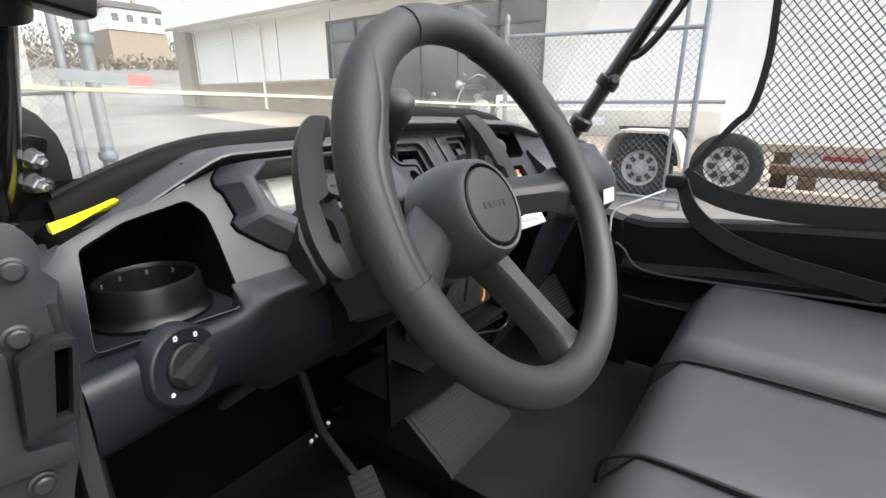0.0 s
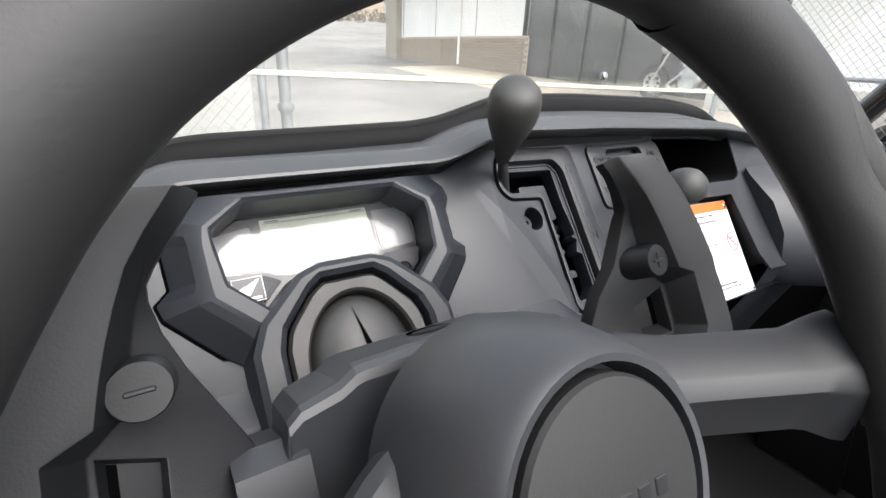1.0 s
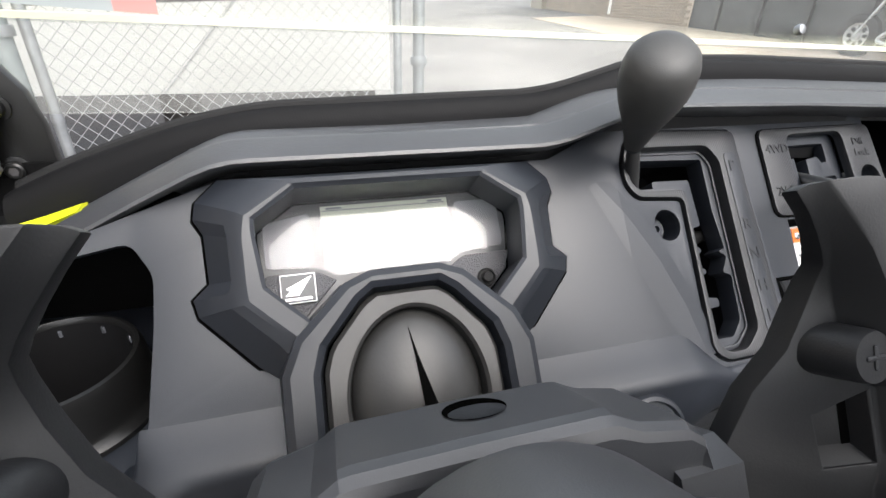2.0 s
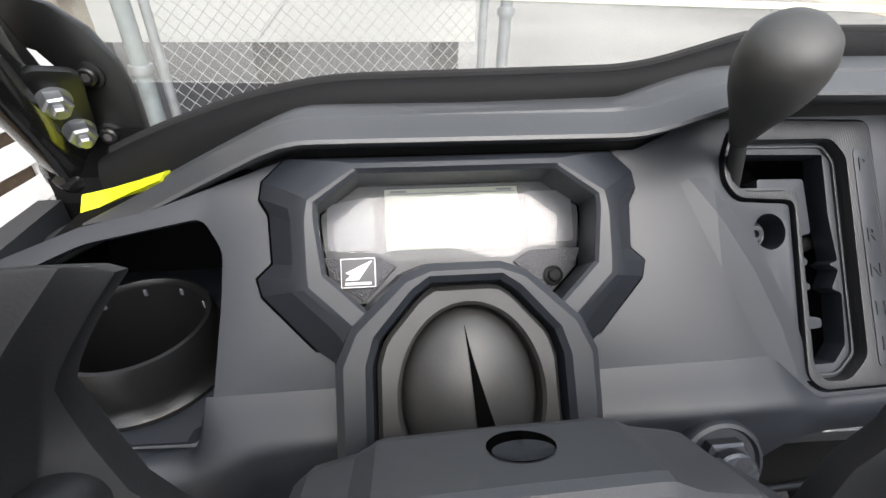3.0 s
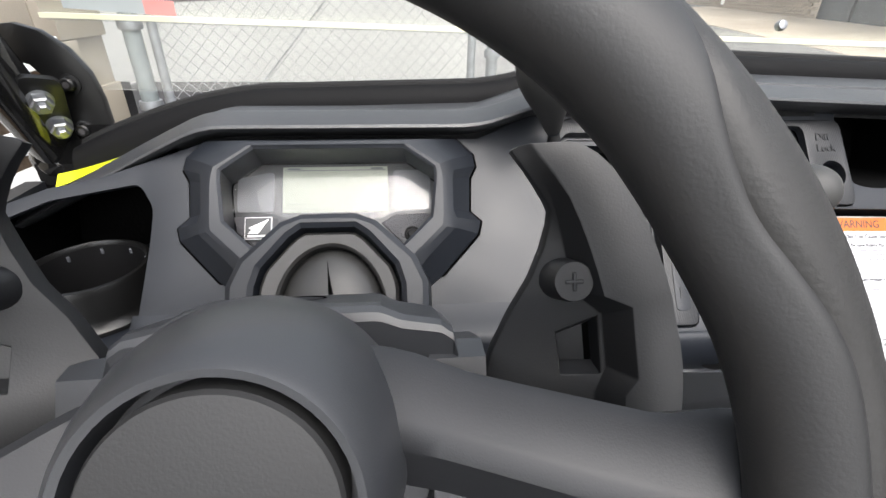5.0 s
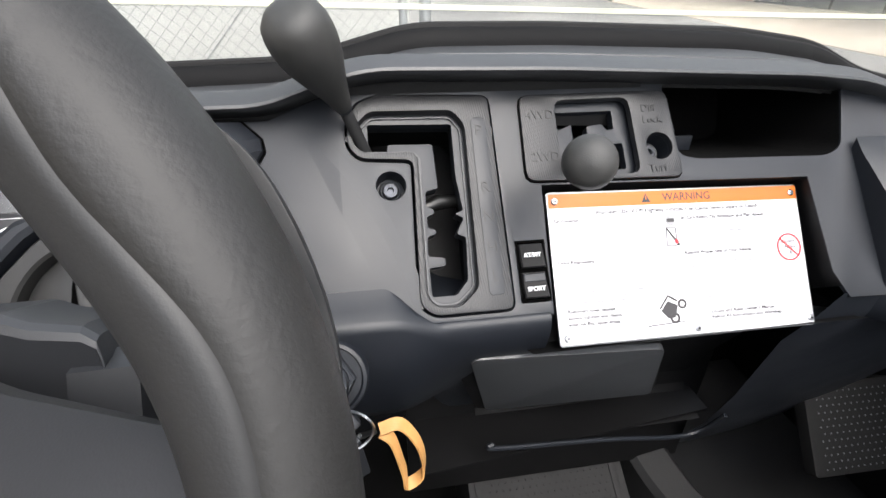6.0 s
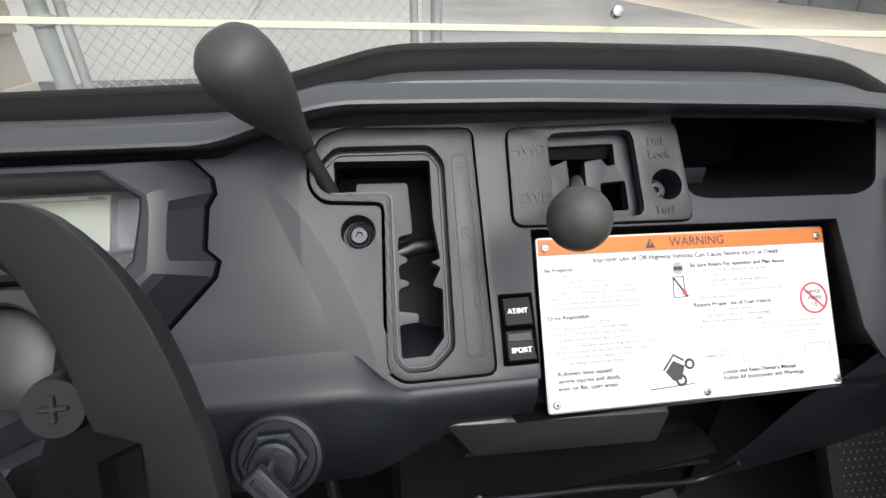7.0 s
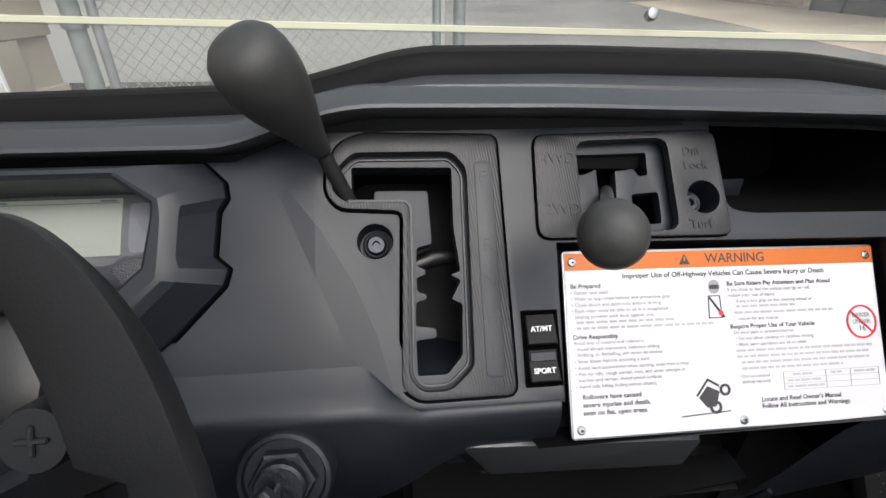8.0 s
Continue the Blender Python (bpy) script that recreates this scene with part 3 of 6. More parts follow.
ends = [(0.068, 0.000), (0.067, 0.000), (0.060, 0.010), (0.0555, 0.0185), (0.0545, 0.020), (0.050, 0.028), (0.049, 0.029), (0.050, 0.028)]
hood = loft([[(p[0], p[1], w) for p in open_ring(o, e)] for (o, w), e in zip(hood_rings, ends)], False, False, closed=False, m=DASH)
part("hood", hood, PLASTIC, cluster, angle=14)
part("seam_gap", sheet(grow(C_BASE, 0.0016), [grow(C_DEEP, 0.006)], 0.0001, 0.0006, DASH), VOID, cluster)
FACE_M = DASH @ Matrix.Translation((0, 0, -0.0085))
part("face_plate", sheet(grow(C_DEEP, -0.001), [], -0.006, -0.0042, FACE_M), FACE, cluster)
G_OUT = rounded([(-0.079, 0.0675), (-0.0775, 0.097), (-0.064, 0.1085), (0.064, 0.1085), (0.0775, 0.097), (0.079, 0.0675), (0.045, 0.0655), (0.036, 0.060), (-0.036, 0.060), (-0.045, 0.0655)], 0.002, 2)
display = part("display", sheet([(-0.0415, 0.067), (0.0415, 0.067), (0.0415, 0.1045), (-0.0415, 0.1045)], [], -0.0042, -0.0034, FACE_M), LCD, cluster, "grey-green liquid crystal display")
for x0 in (-0.0765, 0.046):
    part("side_window", sheet(rounded([(x0, 0.0685), (x0 + 0.030, 0.0685), (x0 + 0.030, 0.101), (x0, 0.101)] if x0 > 0 else [(x0, 0.0685), (x0 + 0.028, 0.0685), (x0 + 0.028, 0.101), (x0, 0.096)], 0.003, 2), [], -0.0042, -0.0036, FACE_M), LCD_SIDE, cluster, "pale translucent warning lamp window")
for x0, x1, y0, y1 in ((-0.040, 0.040, 0.1012, 0.1018), (0.028, 0.038, 0.1022, 0.1036), (-0.038, -0.028, 0.1022, 0.1036), (-0.039, 0.03, 0.0735, 0.0739), (-0.039, 0.0, 0.070, 0.0704)):
    part("display_segment", sheet([(x0, y0), (x1, y0), (x1, y1), (x0, y1)], [], -0.0034, -0.0033, FACE_M), LCD_SIDE, display)
part("clear_cover", sheet(G_OUT, [], -0.0012, -0.0006, FACE_M), CLEAR, cluster, "glossy clear cover")
for s in (-1, 1):
    o = [(s * 0.0795, 0.064), (s * 0.047, 0.0635), (s * 0.036, 0.057), (s * 0.056, 0.0365), (s * 0.0735, 0.052)]
    o = [(a, b) for a, b in o]
    part("corner_panel", sheet(o, [], -0.0042, -0.0015, FACE_M, 0.0006), material("cross hatched trim", (0.05, 0.05, 0.055), 0.4, grain=0.8, scale=900, fine="voronoi"), cluster)
badge = part("badge", sheet([(-0.0690, 0.0455), (-0.0485, 0.0455), (-0.0485, 0.0630), (-0.0690, 0.0630)], [], -0.0015, 0.0008, FACE_M, 0.0004), WHITE_INK, cluster, "small square silver-edged badge")
part("badge_field", sheet([(-0.0684, 0.0461), (-0.0491, 0.0461), (-0.0491, 0.0624), (-0.0684, 0.0624)], [], 0.0008, 0.0010, FACE_M), BROW, badge)
part("badge_shape", sheet([(-0.0665, 0.0500), (-0.0585, 0.0500), (-0.0505, 0.0612), (-0.0520, 0.0608), (-0.0660, 0.0545), (-0.0635, 0.0530)], [], 0.0010, 0.0012, FACE_M), WHITE_INK, badge)
part("badge_bar", sheet([(-0.0665, 0.0472), (-0.0512, 0.0472), (-0.0512, 0.0488), (-0.0665, 0.0488)], [], 0.0010, 0.0012, FACE_M), WHITE_INK, badge)
part("trip_button", lathe([(0.0062, -0.002), (0.0062, 0.0), (0.0052, 0.0006), (0.0050, -0.0005), (0.0036, -0.0005), (0.0036, 0.0022), (0.003, 0.003), (0, 0.003)], FACE_M @ Matrix.Translation((0.060, 0.0470, 0)), 24), RUBBER, cluster)

# ======== column cowl with its split rubber boot ========
cowl = thing("column_cowl", on_dash(0, -0.03, 0), "black faceted cowl round the steering column opening", "cowl")
H_OUT = [(0.0690, -0.050), (0.0690, 0.006), (0.0610, 0.024), (0.0335, 0.0500), (0.0190, 0.0555)]
H_IN = [(0.0500, -0.050), (0.0490, 0.004), (0.0450, 0.0170), (0.0260, 0.0385), (0.0180, 0.0440)]
K_OUT, K_IN = mirror(H_OUT), mirror(H_IN)
K_BASE = [(x * 1.06, y * 1.0 + 0.002) for x, y in K_OUT]
bm = stack([(K_BASE, -0.002), ([(x * 1.01, y) for x, y in K_OUT], 0.024), (K_OUT, 0.028), (grow(K_OUT, -0.004), 0.0305), (grow(K_IN, 0.005), 0.0305), (grow(K_IN, 0.0015), 0.028), (K_IN, 0.014)], DASH, False, False)
part("shell", bm, PLASTIC, cowl, angle=14)
BC = (0.001, -0.016)
R1 = sample(grow(K_IN, -0.0008), BC, 64)
R2 = sample(grow(K_IN, -0.0030), BC, 64)
bm = stack([(R1, 0.008), (R1, 0.0215), (R2, 0.0240), (circle(0.0398, 64, BC, 0.0510), 0.0235), (circle(0.0380, 64, BC, 0.0492), 0.0215), (circle(0.0366, 64, BC, 0.0480), 0.008)], DASH, True, False)
part("inner_ring", bm, BOOT, cowl, angle=20)
dome = []
for i in range(13):
    f = i / 12
    rr = math.cos(f * math.pi / 2)
    dome.append((circle(0.0372 * rr + 0.0002, 48, (0.001, -0.016), 0.0486 * rr + 0.0002), 0.010 + 0.018 * math.sin(f * math.pi / 2)))
part("boot", stack(dome, DASH, True, True), BOOT, cowl, "dusty rubber boot with a slit")
slit_l, slit_r = [], []
for i in range(9):
    f = i / 8
    v = 0.022 - 0.060 * f
    h = 0.010 + 0.018 * math.sqrt(max(0, 1 - ((v + 0.016) / 0.0486) ** 2)) + 0.0007
    slit_l.append((-0.0015 + 0.0035 * f, v, h))
    slit_r.append((-0.0012 + 0.0150 * f ** 1.3, v, h))
bm = loft([slit_l, slit_r], False, False, closed=False, m=DASH)
bmesh.ops.solidify(bm, geom=bm.faces[:], thickness=0.0003)
# black strip laid on the dome in place of an opening in shade
part("slit", bm, VOID, cowl, "slit drawn as a black strip on the boot")

# the cowl runs on below the face and closes round the column
low_o = rounded([(-0.076, 1.050), (-0.074, 0.990), (-0.050, 0.922), (-0.034, 0.904), (0.046, 0.900), (0.064, 0.916), (0.078, 0.985), (0.078, 1.050)], 0.006, 3)
low_i = rounded([(-0.058, 1.046), (-0.056, 0.992), (-0.036, 0.934), (-0.027, 0.922), (0.038, 0.919), (0.048, 0.928), (0.060, 0.988), (0.060, 1.046)], 0.005, 3)
part("lower_ring", sheet(low_o, [low_i], 0.0, 0.026, frame_at((0, 0.180, 0), (1, 0, 0), (0, 0.10, 0.995)), 0.003), PLASTIC, cowl)
part("lower_lip", sheet(grow(low_i, 0.004), [grow(low_i, -0.003)], 0.0, 0.012, frame_at((0, 0.180, 0), (1, 0, 0), (0, 0.10, 0.995)), 0.002), PLASTIC_GREY, cowl)

# ======== gear gate, lever ========
gate = thing("gear_gate", on_dash(0.24, 0.05, 0), "black plastic gear gate with a notched slot", "gear gate")
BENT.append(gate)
part("bezel", sheet(GATE, [GATE_IN], -0.010, 0.0025, DASH, 0.0009), WEAVE, gate)
SLOT = [(0.188, 0.119), (0.255, 0.117), (0.254, 0.075), (0.257, 0.046), (0.250, 0.044), (0.257, 0.040), (0.250, 0.028), (0.257, 0.025), (0.255, -0.008), (0.245, -0.019), (0.226, -0.019), (0.226, 0.003), (0.239, 0.004), (0.239, 0.010), (0.226, 0.012), (0.227, 0.027), (0.234, 0.029), (0.234, 0.032), (0.228, 0.034), (0.228, 0.043), (0.234, 0.045), (0.234, 0.048), (0.228, 0.051), (0.229, 0.063), (0.239, 0.065), (0.238, 0.101), (0.203, 0.102), (0.202, 0.093), (0.188, 0.096)]
part("slot_plate", sheet(grow(GATE_IN, 0.002), [rounded(SLOT, 0.0018, 2)], -0.022, -0.0065, DASH, 0.0008), PLASTIC, gate)
# the gate's inside is coloured darker, as shaded
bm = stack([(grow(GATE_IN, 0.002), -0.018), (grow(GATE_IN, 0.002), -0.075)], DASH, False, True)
part("gate_housing", bm, PLASTIC_SHADED, gate)
part("pivot_arm", tube([on_dash(0.226, 0.053, -0.024), on_dash(0.240, 0.0575, -0.023), on_dash(0.262, 0.060, -0.030)], [0.0058, 0.0062, 0.0045], 12), SATIN, gate)
part("slot_lip", sheet(grow(GATE_IN, -0.0016), [grow(GATE_IN, -0.0034)], -0.0066, -0.0048, DASH, 0.0005), PLASTIC_GREY, gate)
strip = part("gear_strip", sheet(rounded([(0.2690, 0.118), (0.2810, 0.118), (0.2800, -0.022), (0.2680, -0.022)], 0.004, 3), [], 0.0020, 0.0031, DASH, 0.0004), PLASTIC, gate)
for ch, v in (("P", 0.107), ("R", 0.061), ("N", 0.038), ("H", 0.014), ("L", -0.008)):
    writing("gear_letter", ch, 0.0125, DASH @ Matrix.Translation((0.2745, v, 0.0032)), EMBOSS, strip, 0.0004, "CENTER")

lever = thing("gear_lever", on_dash(0.203, 0.098, -0.02), "black gear lever with a pear-shaped knob", "gear lever")
tip, head = Vector((0.1725, 0.2780, 1.1665)), Vector((0.151, 0.243, 1.220))
foot = on_dash(0.186, 0.0965, -0.014)
ax = along(tip, tip + (head - tip) * 1.0)
part("shaft", tube([foot, foot.lerp(tip, 0.5), tip], [0.0052, 0.0050, 0.0046], 14), GRIP_PLAIN, lever)
part("collar", lathe([(0.0058, -0.002), (0.0062, 0.0), (0.0058, 0.0015)], ax, 20), DULL, lever, "thin metal collar")
prof = [(0.0060, 0.0), (0.0070, 0.003), (0.0090, 0.012), (0.0122, 0.024), (0.0160, 0.036), (0.0190, 0.046), (0.0208, 0.055), (0.0214, 0.063), (0.0210, 0.0705), (0.0192, 0.0772), (0.0152, 0.0818), (0.0085, 0.0842), (0.0005, 0.0848)]
part("knob", lathe(prof, ax, 36), KNOB, lever, "pear-shaped black rubber knob")

# ======== drive selector ========
selector = thing("drive_selector", on_dash(0.375, 0.10, 0), "black drive selector panel with a ball-topped lever", "selector")
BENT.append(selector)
part("bezel", sheet(SELECT, [SELECT_IN, circle(0.0115, 24, (0.426, 0.088))], -0.002, 0.0028, DASH, 0.0008), WEAVE, selector)
S_SLOT = [(0.342, 0.1235), (0.394, 0.1240), (0.3935, 0.1075), (0.3870, 0.1070), (0.3835, 0.1125), (0.3700, 0.1110), (0.3690, 0.090), (0.3565, 0.088), (0.3565, 0.1130), (0.3525, 0.1110), (0.3450, 0.1085), (0.342, 0.112)]
part("slot_plate", sheet(grow(SELECT_IN, 0.002), [rounded(S_SLOT, 0.0012, 2), rounded([(0.380, 0.0725), (0.3995, 0.0725), (0.3995, 0.0950), (0.380, 0.0940)], 0.002, 2)], -0.016, -0.007, DASH, 0.0006), PLASTIC, selector)
# the selector's inside is coloured darker, as shaded
part("housing", stack([(grow(SELECT_IN, 0.002), -0.014), (grow(SELECT_IN, 0.001), -0.06)], DASH, False, True), PLASTIC_SHADED, selector)
part("orange_tab", bevel_box(0.008, 0.003, 0.003, DASH @ Matrix.Translation((0.385, 0.1250, -0.030)), 0.0006), ORANGE, selector, "orange clip seen inside the slot")
kn = Vector((0.3275, 0.1955, 1.1455))
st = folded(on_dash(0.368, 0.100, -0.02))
part("stem", tube([st, st.lerp(kn, 0.5), kn], [0.0050, 0.0045, 0.0045], 12), STEEL, selector)
ax = along(kn - (kn - st).normalized() * 0.004, kn + (kn - st))
part("ball", lathe([(0.0055, -0.0145), (0.0100, -0.0120), (0.0146, -0.0065), (0.0170, 0.001), (0.0178, 0.009), (0.0170, 0.0165), (0.0140, 0.0225), (0.0085, 0.0260), (0.0005, 0.0270)], ax, 32), KNOB, selector, "rounded black knob")
part("seam_gap", sheet(grow(SELECT, 0.0013), [grow(SELECT, -0.004)], 0.0001, 0.0005, DASH), VOID, selector)
for tx, u, v, sz in (("4WD", 0.3265, 0.118, 0.0105), ("2WD", 0.3265, 0.083, 0.0105), ("Diff", 0.4210, 0.1205, 0.0090), ("Lock", 0.4230, 0.1105, 0.0090), ("Turf", 0.4210, 0.0690, 0.0090)):
    writing("moulded_word", tx, sz, DASH @ Matrix.Translation((u, v, 0.0030)), EMBOSS, selector, 0.0004, "CENTER")

# ======== rocker switches ========
R_GLOSS = material("smooth black switch plastic", (0.0045, 0.0045, 0.005), 0.40, grain=0.06, scale=900, blotch=0.08, spec=0.16)
for tx, v0, v1, step, tv in (("AT/MT", -0.0045, 0.0155, 0.0155, 0.0058), ("SPORT", -0.0275, -0.0065, -0.0160, -0.0200)):
    r = thing("rocker_switch", on_dash(0.304, (v0 + v1) / 2, 0), "gloss black rocker switch with white lettering", "switch", "dashboard switches")
    BENT.append(r)
    u0, u1 = 0.2950, 0.3145
    rings = []
    for v, w in ((v0, -0.004), (v0 + 0.0006, 0.0036), (v0 + 0.0016, 0.0042), (min(step, v1 - 0.002), 0.0014), (v1 - 0.0008, 0.0012), (v1, -0.004)):
        rings.append([on_dash(u0, v, -0.012), on_dash(u0, v, w - 0.001), on_dash(u0 + 0.001, v, w), on_dash(u1 - 0.001, v, w), on_dash(u1, v, w - 0.001), on_dash(u1, v, -0.012)])
    part("rocker", loft(rings), R_GLOSS, r, angle=20)
    part("surround", sheet(grow([(u0, v0), (u1, v0), (u1, v1), (u0, v1)], 0.0022), [grow([(u0, v0), (u1, v0), (u1, v1), (u0, v1)], 0.0003)], -0.012, 0.0004, DASH), VOID, r)
    if tx == "SPORT":
        part("indicator", bevel_box(0.0170, 0.0062, 0.0022, DASH @ Matrix.Translation((0.3048, -0.0113, 0.0010)), 0.0006, 1), PLASTIC, r, "plain indicator window")
    writing("switch_word", tx, 0.0047, DASH @ Matrix.Translation((0.3046, tv, 0.0034)), WHITE_INK, r, 0.0006, "CENTER", bold=0.00008)

# ======== warning plate ========
PLATE = frame_at((0.4395, 0.2182, 1.0478), (1, 0.01, -0.030), (0, 0.574, 0.819))
plate = thing("warning_plate", PLATE @ Vector((0, -0.06, 0)), "white warning plate with an orange heading strip", "sign")
BENT.append(plate)
PW, PH = 0.1160, 0.0610
part("backing", sheet(rounded([(-PW, -PH), (PW, -PH), (PW, PH), (-PW, PH)], 0.003, 3), [], -0.003, -0.0004, PLATE, 0.0006), STEEL, plate)
part("film", sheet([(-PW + 0.0015, -PH + 0.0015), (PW - 0.0015, -PH + 0.0015), (PW - 0.0015, PH - 0.013), (-PW + 0.0015, PH - 0.013)], [], -0.0004, 0.0, PLATE), LABEL, plate, "white printed film")
part("heading_strip", sheet([(-PW + 0.0015, PH - 0.013), (PW - 0.0015, PH - 0.013), (PW - 0.0015, PH - 0.0015), (-PW + 0.0015, PH - 0.0015)], [], -0.0004, 0.00005, PLATE), ORANGE, plate, "orange heading strip")
for u, v in ((-PW + 0.0065, PH - 0.0075), (PW - 0.0070, PH - 0.0075), (-PW + 0.0065, -PH + 0.0065), (PW - 0.0045, -PH + 0.0065), (0.004, -PH + 0.006)):
    rv = part("rivet", lathe([(0.0030, 0), (0.0029, 0.0008), (0.0021, 0.0015), (0.0, 0.0017)], PLATE @ Matrix.Translation((u, v, 0)), 16), ZINC, plate, "domed metal rivet")
    part("rivet_pin", lathe([(0.0009, 0), (0.0009, 0.0020), (0, 0.0021)], PLATE @ Matrix.Translation((u, v, 0)), 8), INK, rv)


def line(text, u, v, size, mat=None, align="LEFT"):
    writing("print_line", text, size, PLATE @ Matrix.Translation((u, v, 0.0002)), mat or INK, plate, 0.00005, align, bold=0.00003 if mat else 0.00007)


words = random.Random(11)


def bar(u0, u1, v, h=0.0016, mat=None):
    """A line of unreadable print: plain bars of the length of words (a thin rule stays whole)."""
    bm = bmesh.new()
    u = u0
    while u < u1 - 0.001:
        n = u1 if h < 0.001 else min(u1, u + words.uniform(0.0025, 0.0085))
        add(bm, sheet([(u, v - h / 2), (n, v - h / 2), (n, v + h * 0.8), (u, v + h * 0.8)], [], 0.0, 0.00025, PLATE))
        u = n + 0.0012
    part("print_bar", bm, mat or BAR_INK, plate)


line("WARNING", 0.008, PH - 0.0072, 0.0092, None, "CENTER")
tri = [(-0.0335, PH - 0.0108), (-0.0255, PH - 0.0108), (-0.0295, PH - 0.0035)]
part("alert_mark", sheet(tri, [], 0.0, 0.0003, PLATE), INK, plate)
part("alert_stroke", sheet([(-0.0299, PH - 0.0085), (-0.0291, PH - 0.0085), (-0.0291, PH - 0.0055), (-0.0299, PH - 0.0055)], [], 0.0003, 0.0005, PLATE), ORANGE, plate)
line("Improper Use of Off-Highway Vehicles Can Cause Severe Injury or Death", 0.0, PH - 0.0175, 0.0050, None, "CENTER")
L0, R0 = -PW + 0.0045, 0.0
line("Be Prepared", L0, PH - 0.0235, 0.0042)
line("• Fasten seat belts", L0, PH - 0.0278, 0.0036, GREY_INK)
line("• Wear an approved helmet and protective gear", L0, PH - 0.0318, 0.0036, GREY_INK)
line("• Close doors and latch nets before driving", L0, PH - 0.0358, 0.0036, GREY_INK)
line("• Each rider must be able to sit in a designated", L0, PH - 0.0398, 0.0036, GREY_INK)
line("  seating position with back against seat,", L0, PH - 0.0436, 0.0036, GREY_INK)
bar(L0 + 0.003, -0.040, PH - 0.0474, 0.0013)
bar(L0 + 0.003, -0.010, PH - 0.0512, 0.0013)
line("Drive Responsibly", L0, PH - 0.0568, 0.0042)
line("Avoid loss of control and rollovers:", L0, PH - 0.0606, 0.0034, GREY_INK)
line("• Avoid abrupt maneuvers, sideways sliding,", L0, PH - 0.0645, 0.0034, GREY_INK)
line("  skidding, or fishtailing, and never do donuts", L0, PH - 0.0682, 0.0034, GREY_INK)
line("• Slow down before entering a turn", L0, PH - 0.0724, 0.0036, GREY_INK)
line("• Avoid hard acceleration when turning, even from a stop", L0, PH - 0.0766, 0.0034, GREY_INK)
line("• Plan for hills, rough terrain, ruts, and other changes in", L0, PH - 0.0806, 0.0034, GREY_INK)
line("  traction and terrain. Avoid paved surfaces", L0, PH - 0.0844, 0.0034, GREY_INK)
line("• Avoid side hilling (riding across slopes)", L0, PH - 0.0884, 0.0034, GREY_INK)
for i, tx in enumerate(("Rollovers have caused", "severe injuries and death,", "even on flat, open areas.")):
    line(tx, L0 + 0.004, PH - 0.0952 - 0.0050 * i, 0.0045)
line("Be Sure Riders Pay Attention and Plan Ahead", R0, PH - 0.0250, 0.0043)
line("If you think or feel the vehicle may tip or roll,", R0, PH - 0.0292, 0.0034, GREY_INK)
line("reduce your risk of injury:", R0, PH - 0.0330, 0.0034, GREY_INK)
line("• Keep a firm grip on the steering wheel or", R0 + 0.004, PH - 0.0370, 0.0034, GREY_INK)
bar(R0 + 0.006, R0 + 0.050, PH - 0.0408, 0.0013)
bar(R0 + 0.004, R0 + 0.080, PH - 0.0450, 0.0013)
line("  vehicle for any reason.", R0 + 0.004, PH - 0.0490, 0.0034, GREY_INK)
line("Require Proper Use of Your Vehicle", R0, PH - 0.0542, 0.0043)
line("Do your part to prevent injuries:", R0 + 0.002, PH - 0.0582, 0.0034, GREY_INK)
line("• Do not allow careless or reckless driving", R0 + 0.003, PH - 0.0624, 0.0034, GREY_INK)
line("• Make sure operators are 16 or older", R0 + 0.003, PH - 0.0664, 0.0034, GREY_INK)
for i, (a, b) in enumerate(((0.003, 0.106), (0.003, 0.103), (0.006, 0.103), (0.006, 0.082))):
    bar(R0 + a, R0 + b, PH - 0.0706 - 0.0040 * i, 0.0013)
line("• Do not exceed", R0 + 0.003, PH - 0.0876, 0.0034, GREY_INK)
line("  seating capacity", R0 + 0.003, PH - 0.0912, 0.0034, GREY_INK)
for i in range(4):
    bar(0.036, 0.109, PH - 0.0862 - 0.0040 * i, 0.0003)
for x in (0.036, 0.068, 0.087, 0.109):
    part("print_bar", sheet([(x - 0.00015, PH - 0.0982), (x + 0.00015, PH - 0.0982), (x + 0.00015, PH - 0.0862), (x - 0.00015, PH - 0.0862)], [], 0.0, 0.00025, PLATE), GREY_INK, plate)
bar(0.043, 0.058, PH - 0.0882, 0.0012)
bar(0.072, 0.082, PH - 0.0882, 0.0012)
bar(0.090, 0.106, PH - 0.0882, 0.0012)
bar(0.039, 0.064, PH - 0.0922, 0.0012)
bar(0.039, 0.066, PH - 0.0962, 0.0012)
line("Locate and Read Owner's Manual", 0.018, PH - 0.1035, 0.0044)
line("Follow All Instructions and Warnings", 0.018, PH - 0.1080, 0.0044)
# pictograms as plain shapes
sym = part("belt_symbol", sheet(circle(0.0042, 20, (-0.0095, PH - 0.0265), 0.0048), [], 0.0, 0.0003, PLATE), GREY_INK, plate)
part("symbol_visor", sheet(rounded([(-0.0130, PH - 0.0282), (-0.0062, PH - 0.0282), (-0.0062, PH - 0.0252), (-0.0130, PH - 0.0252)], 0.001, 2), [], 0.0003, 0.0005, PLATE), INK, sym)
part("symbol_box", sheet([(-0.0150, PH - 0.0480), (-0.0050, PH - 0.0480), (-0.0055, PH - 0.0325), (-0.0145, PH - 0.0325)], [[(-0.0143, PH - 0.0473), (-0.0057, PH - 0.0473), (-0.0062, PH - 0.0332), (-0.0138, PH - 0.0332)]], 0.0, 0.0003, PLATE), INK, sym)
part("symbol_strap", sheet([(-0.0146, PH - 0.0335), (-0.0130, PH - 0.0335), (-0.0030, PH - 0.0470), (-0.0045, PH - 0.0480)], [], 0.0003, 0.0005, PLATE), INK, sym)
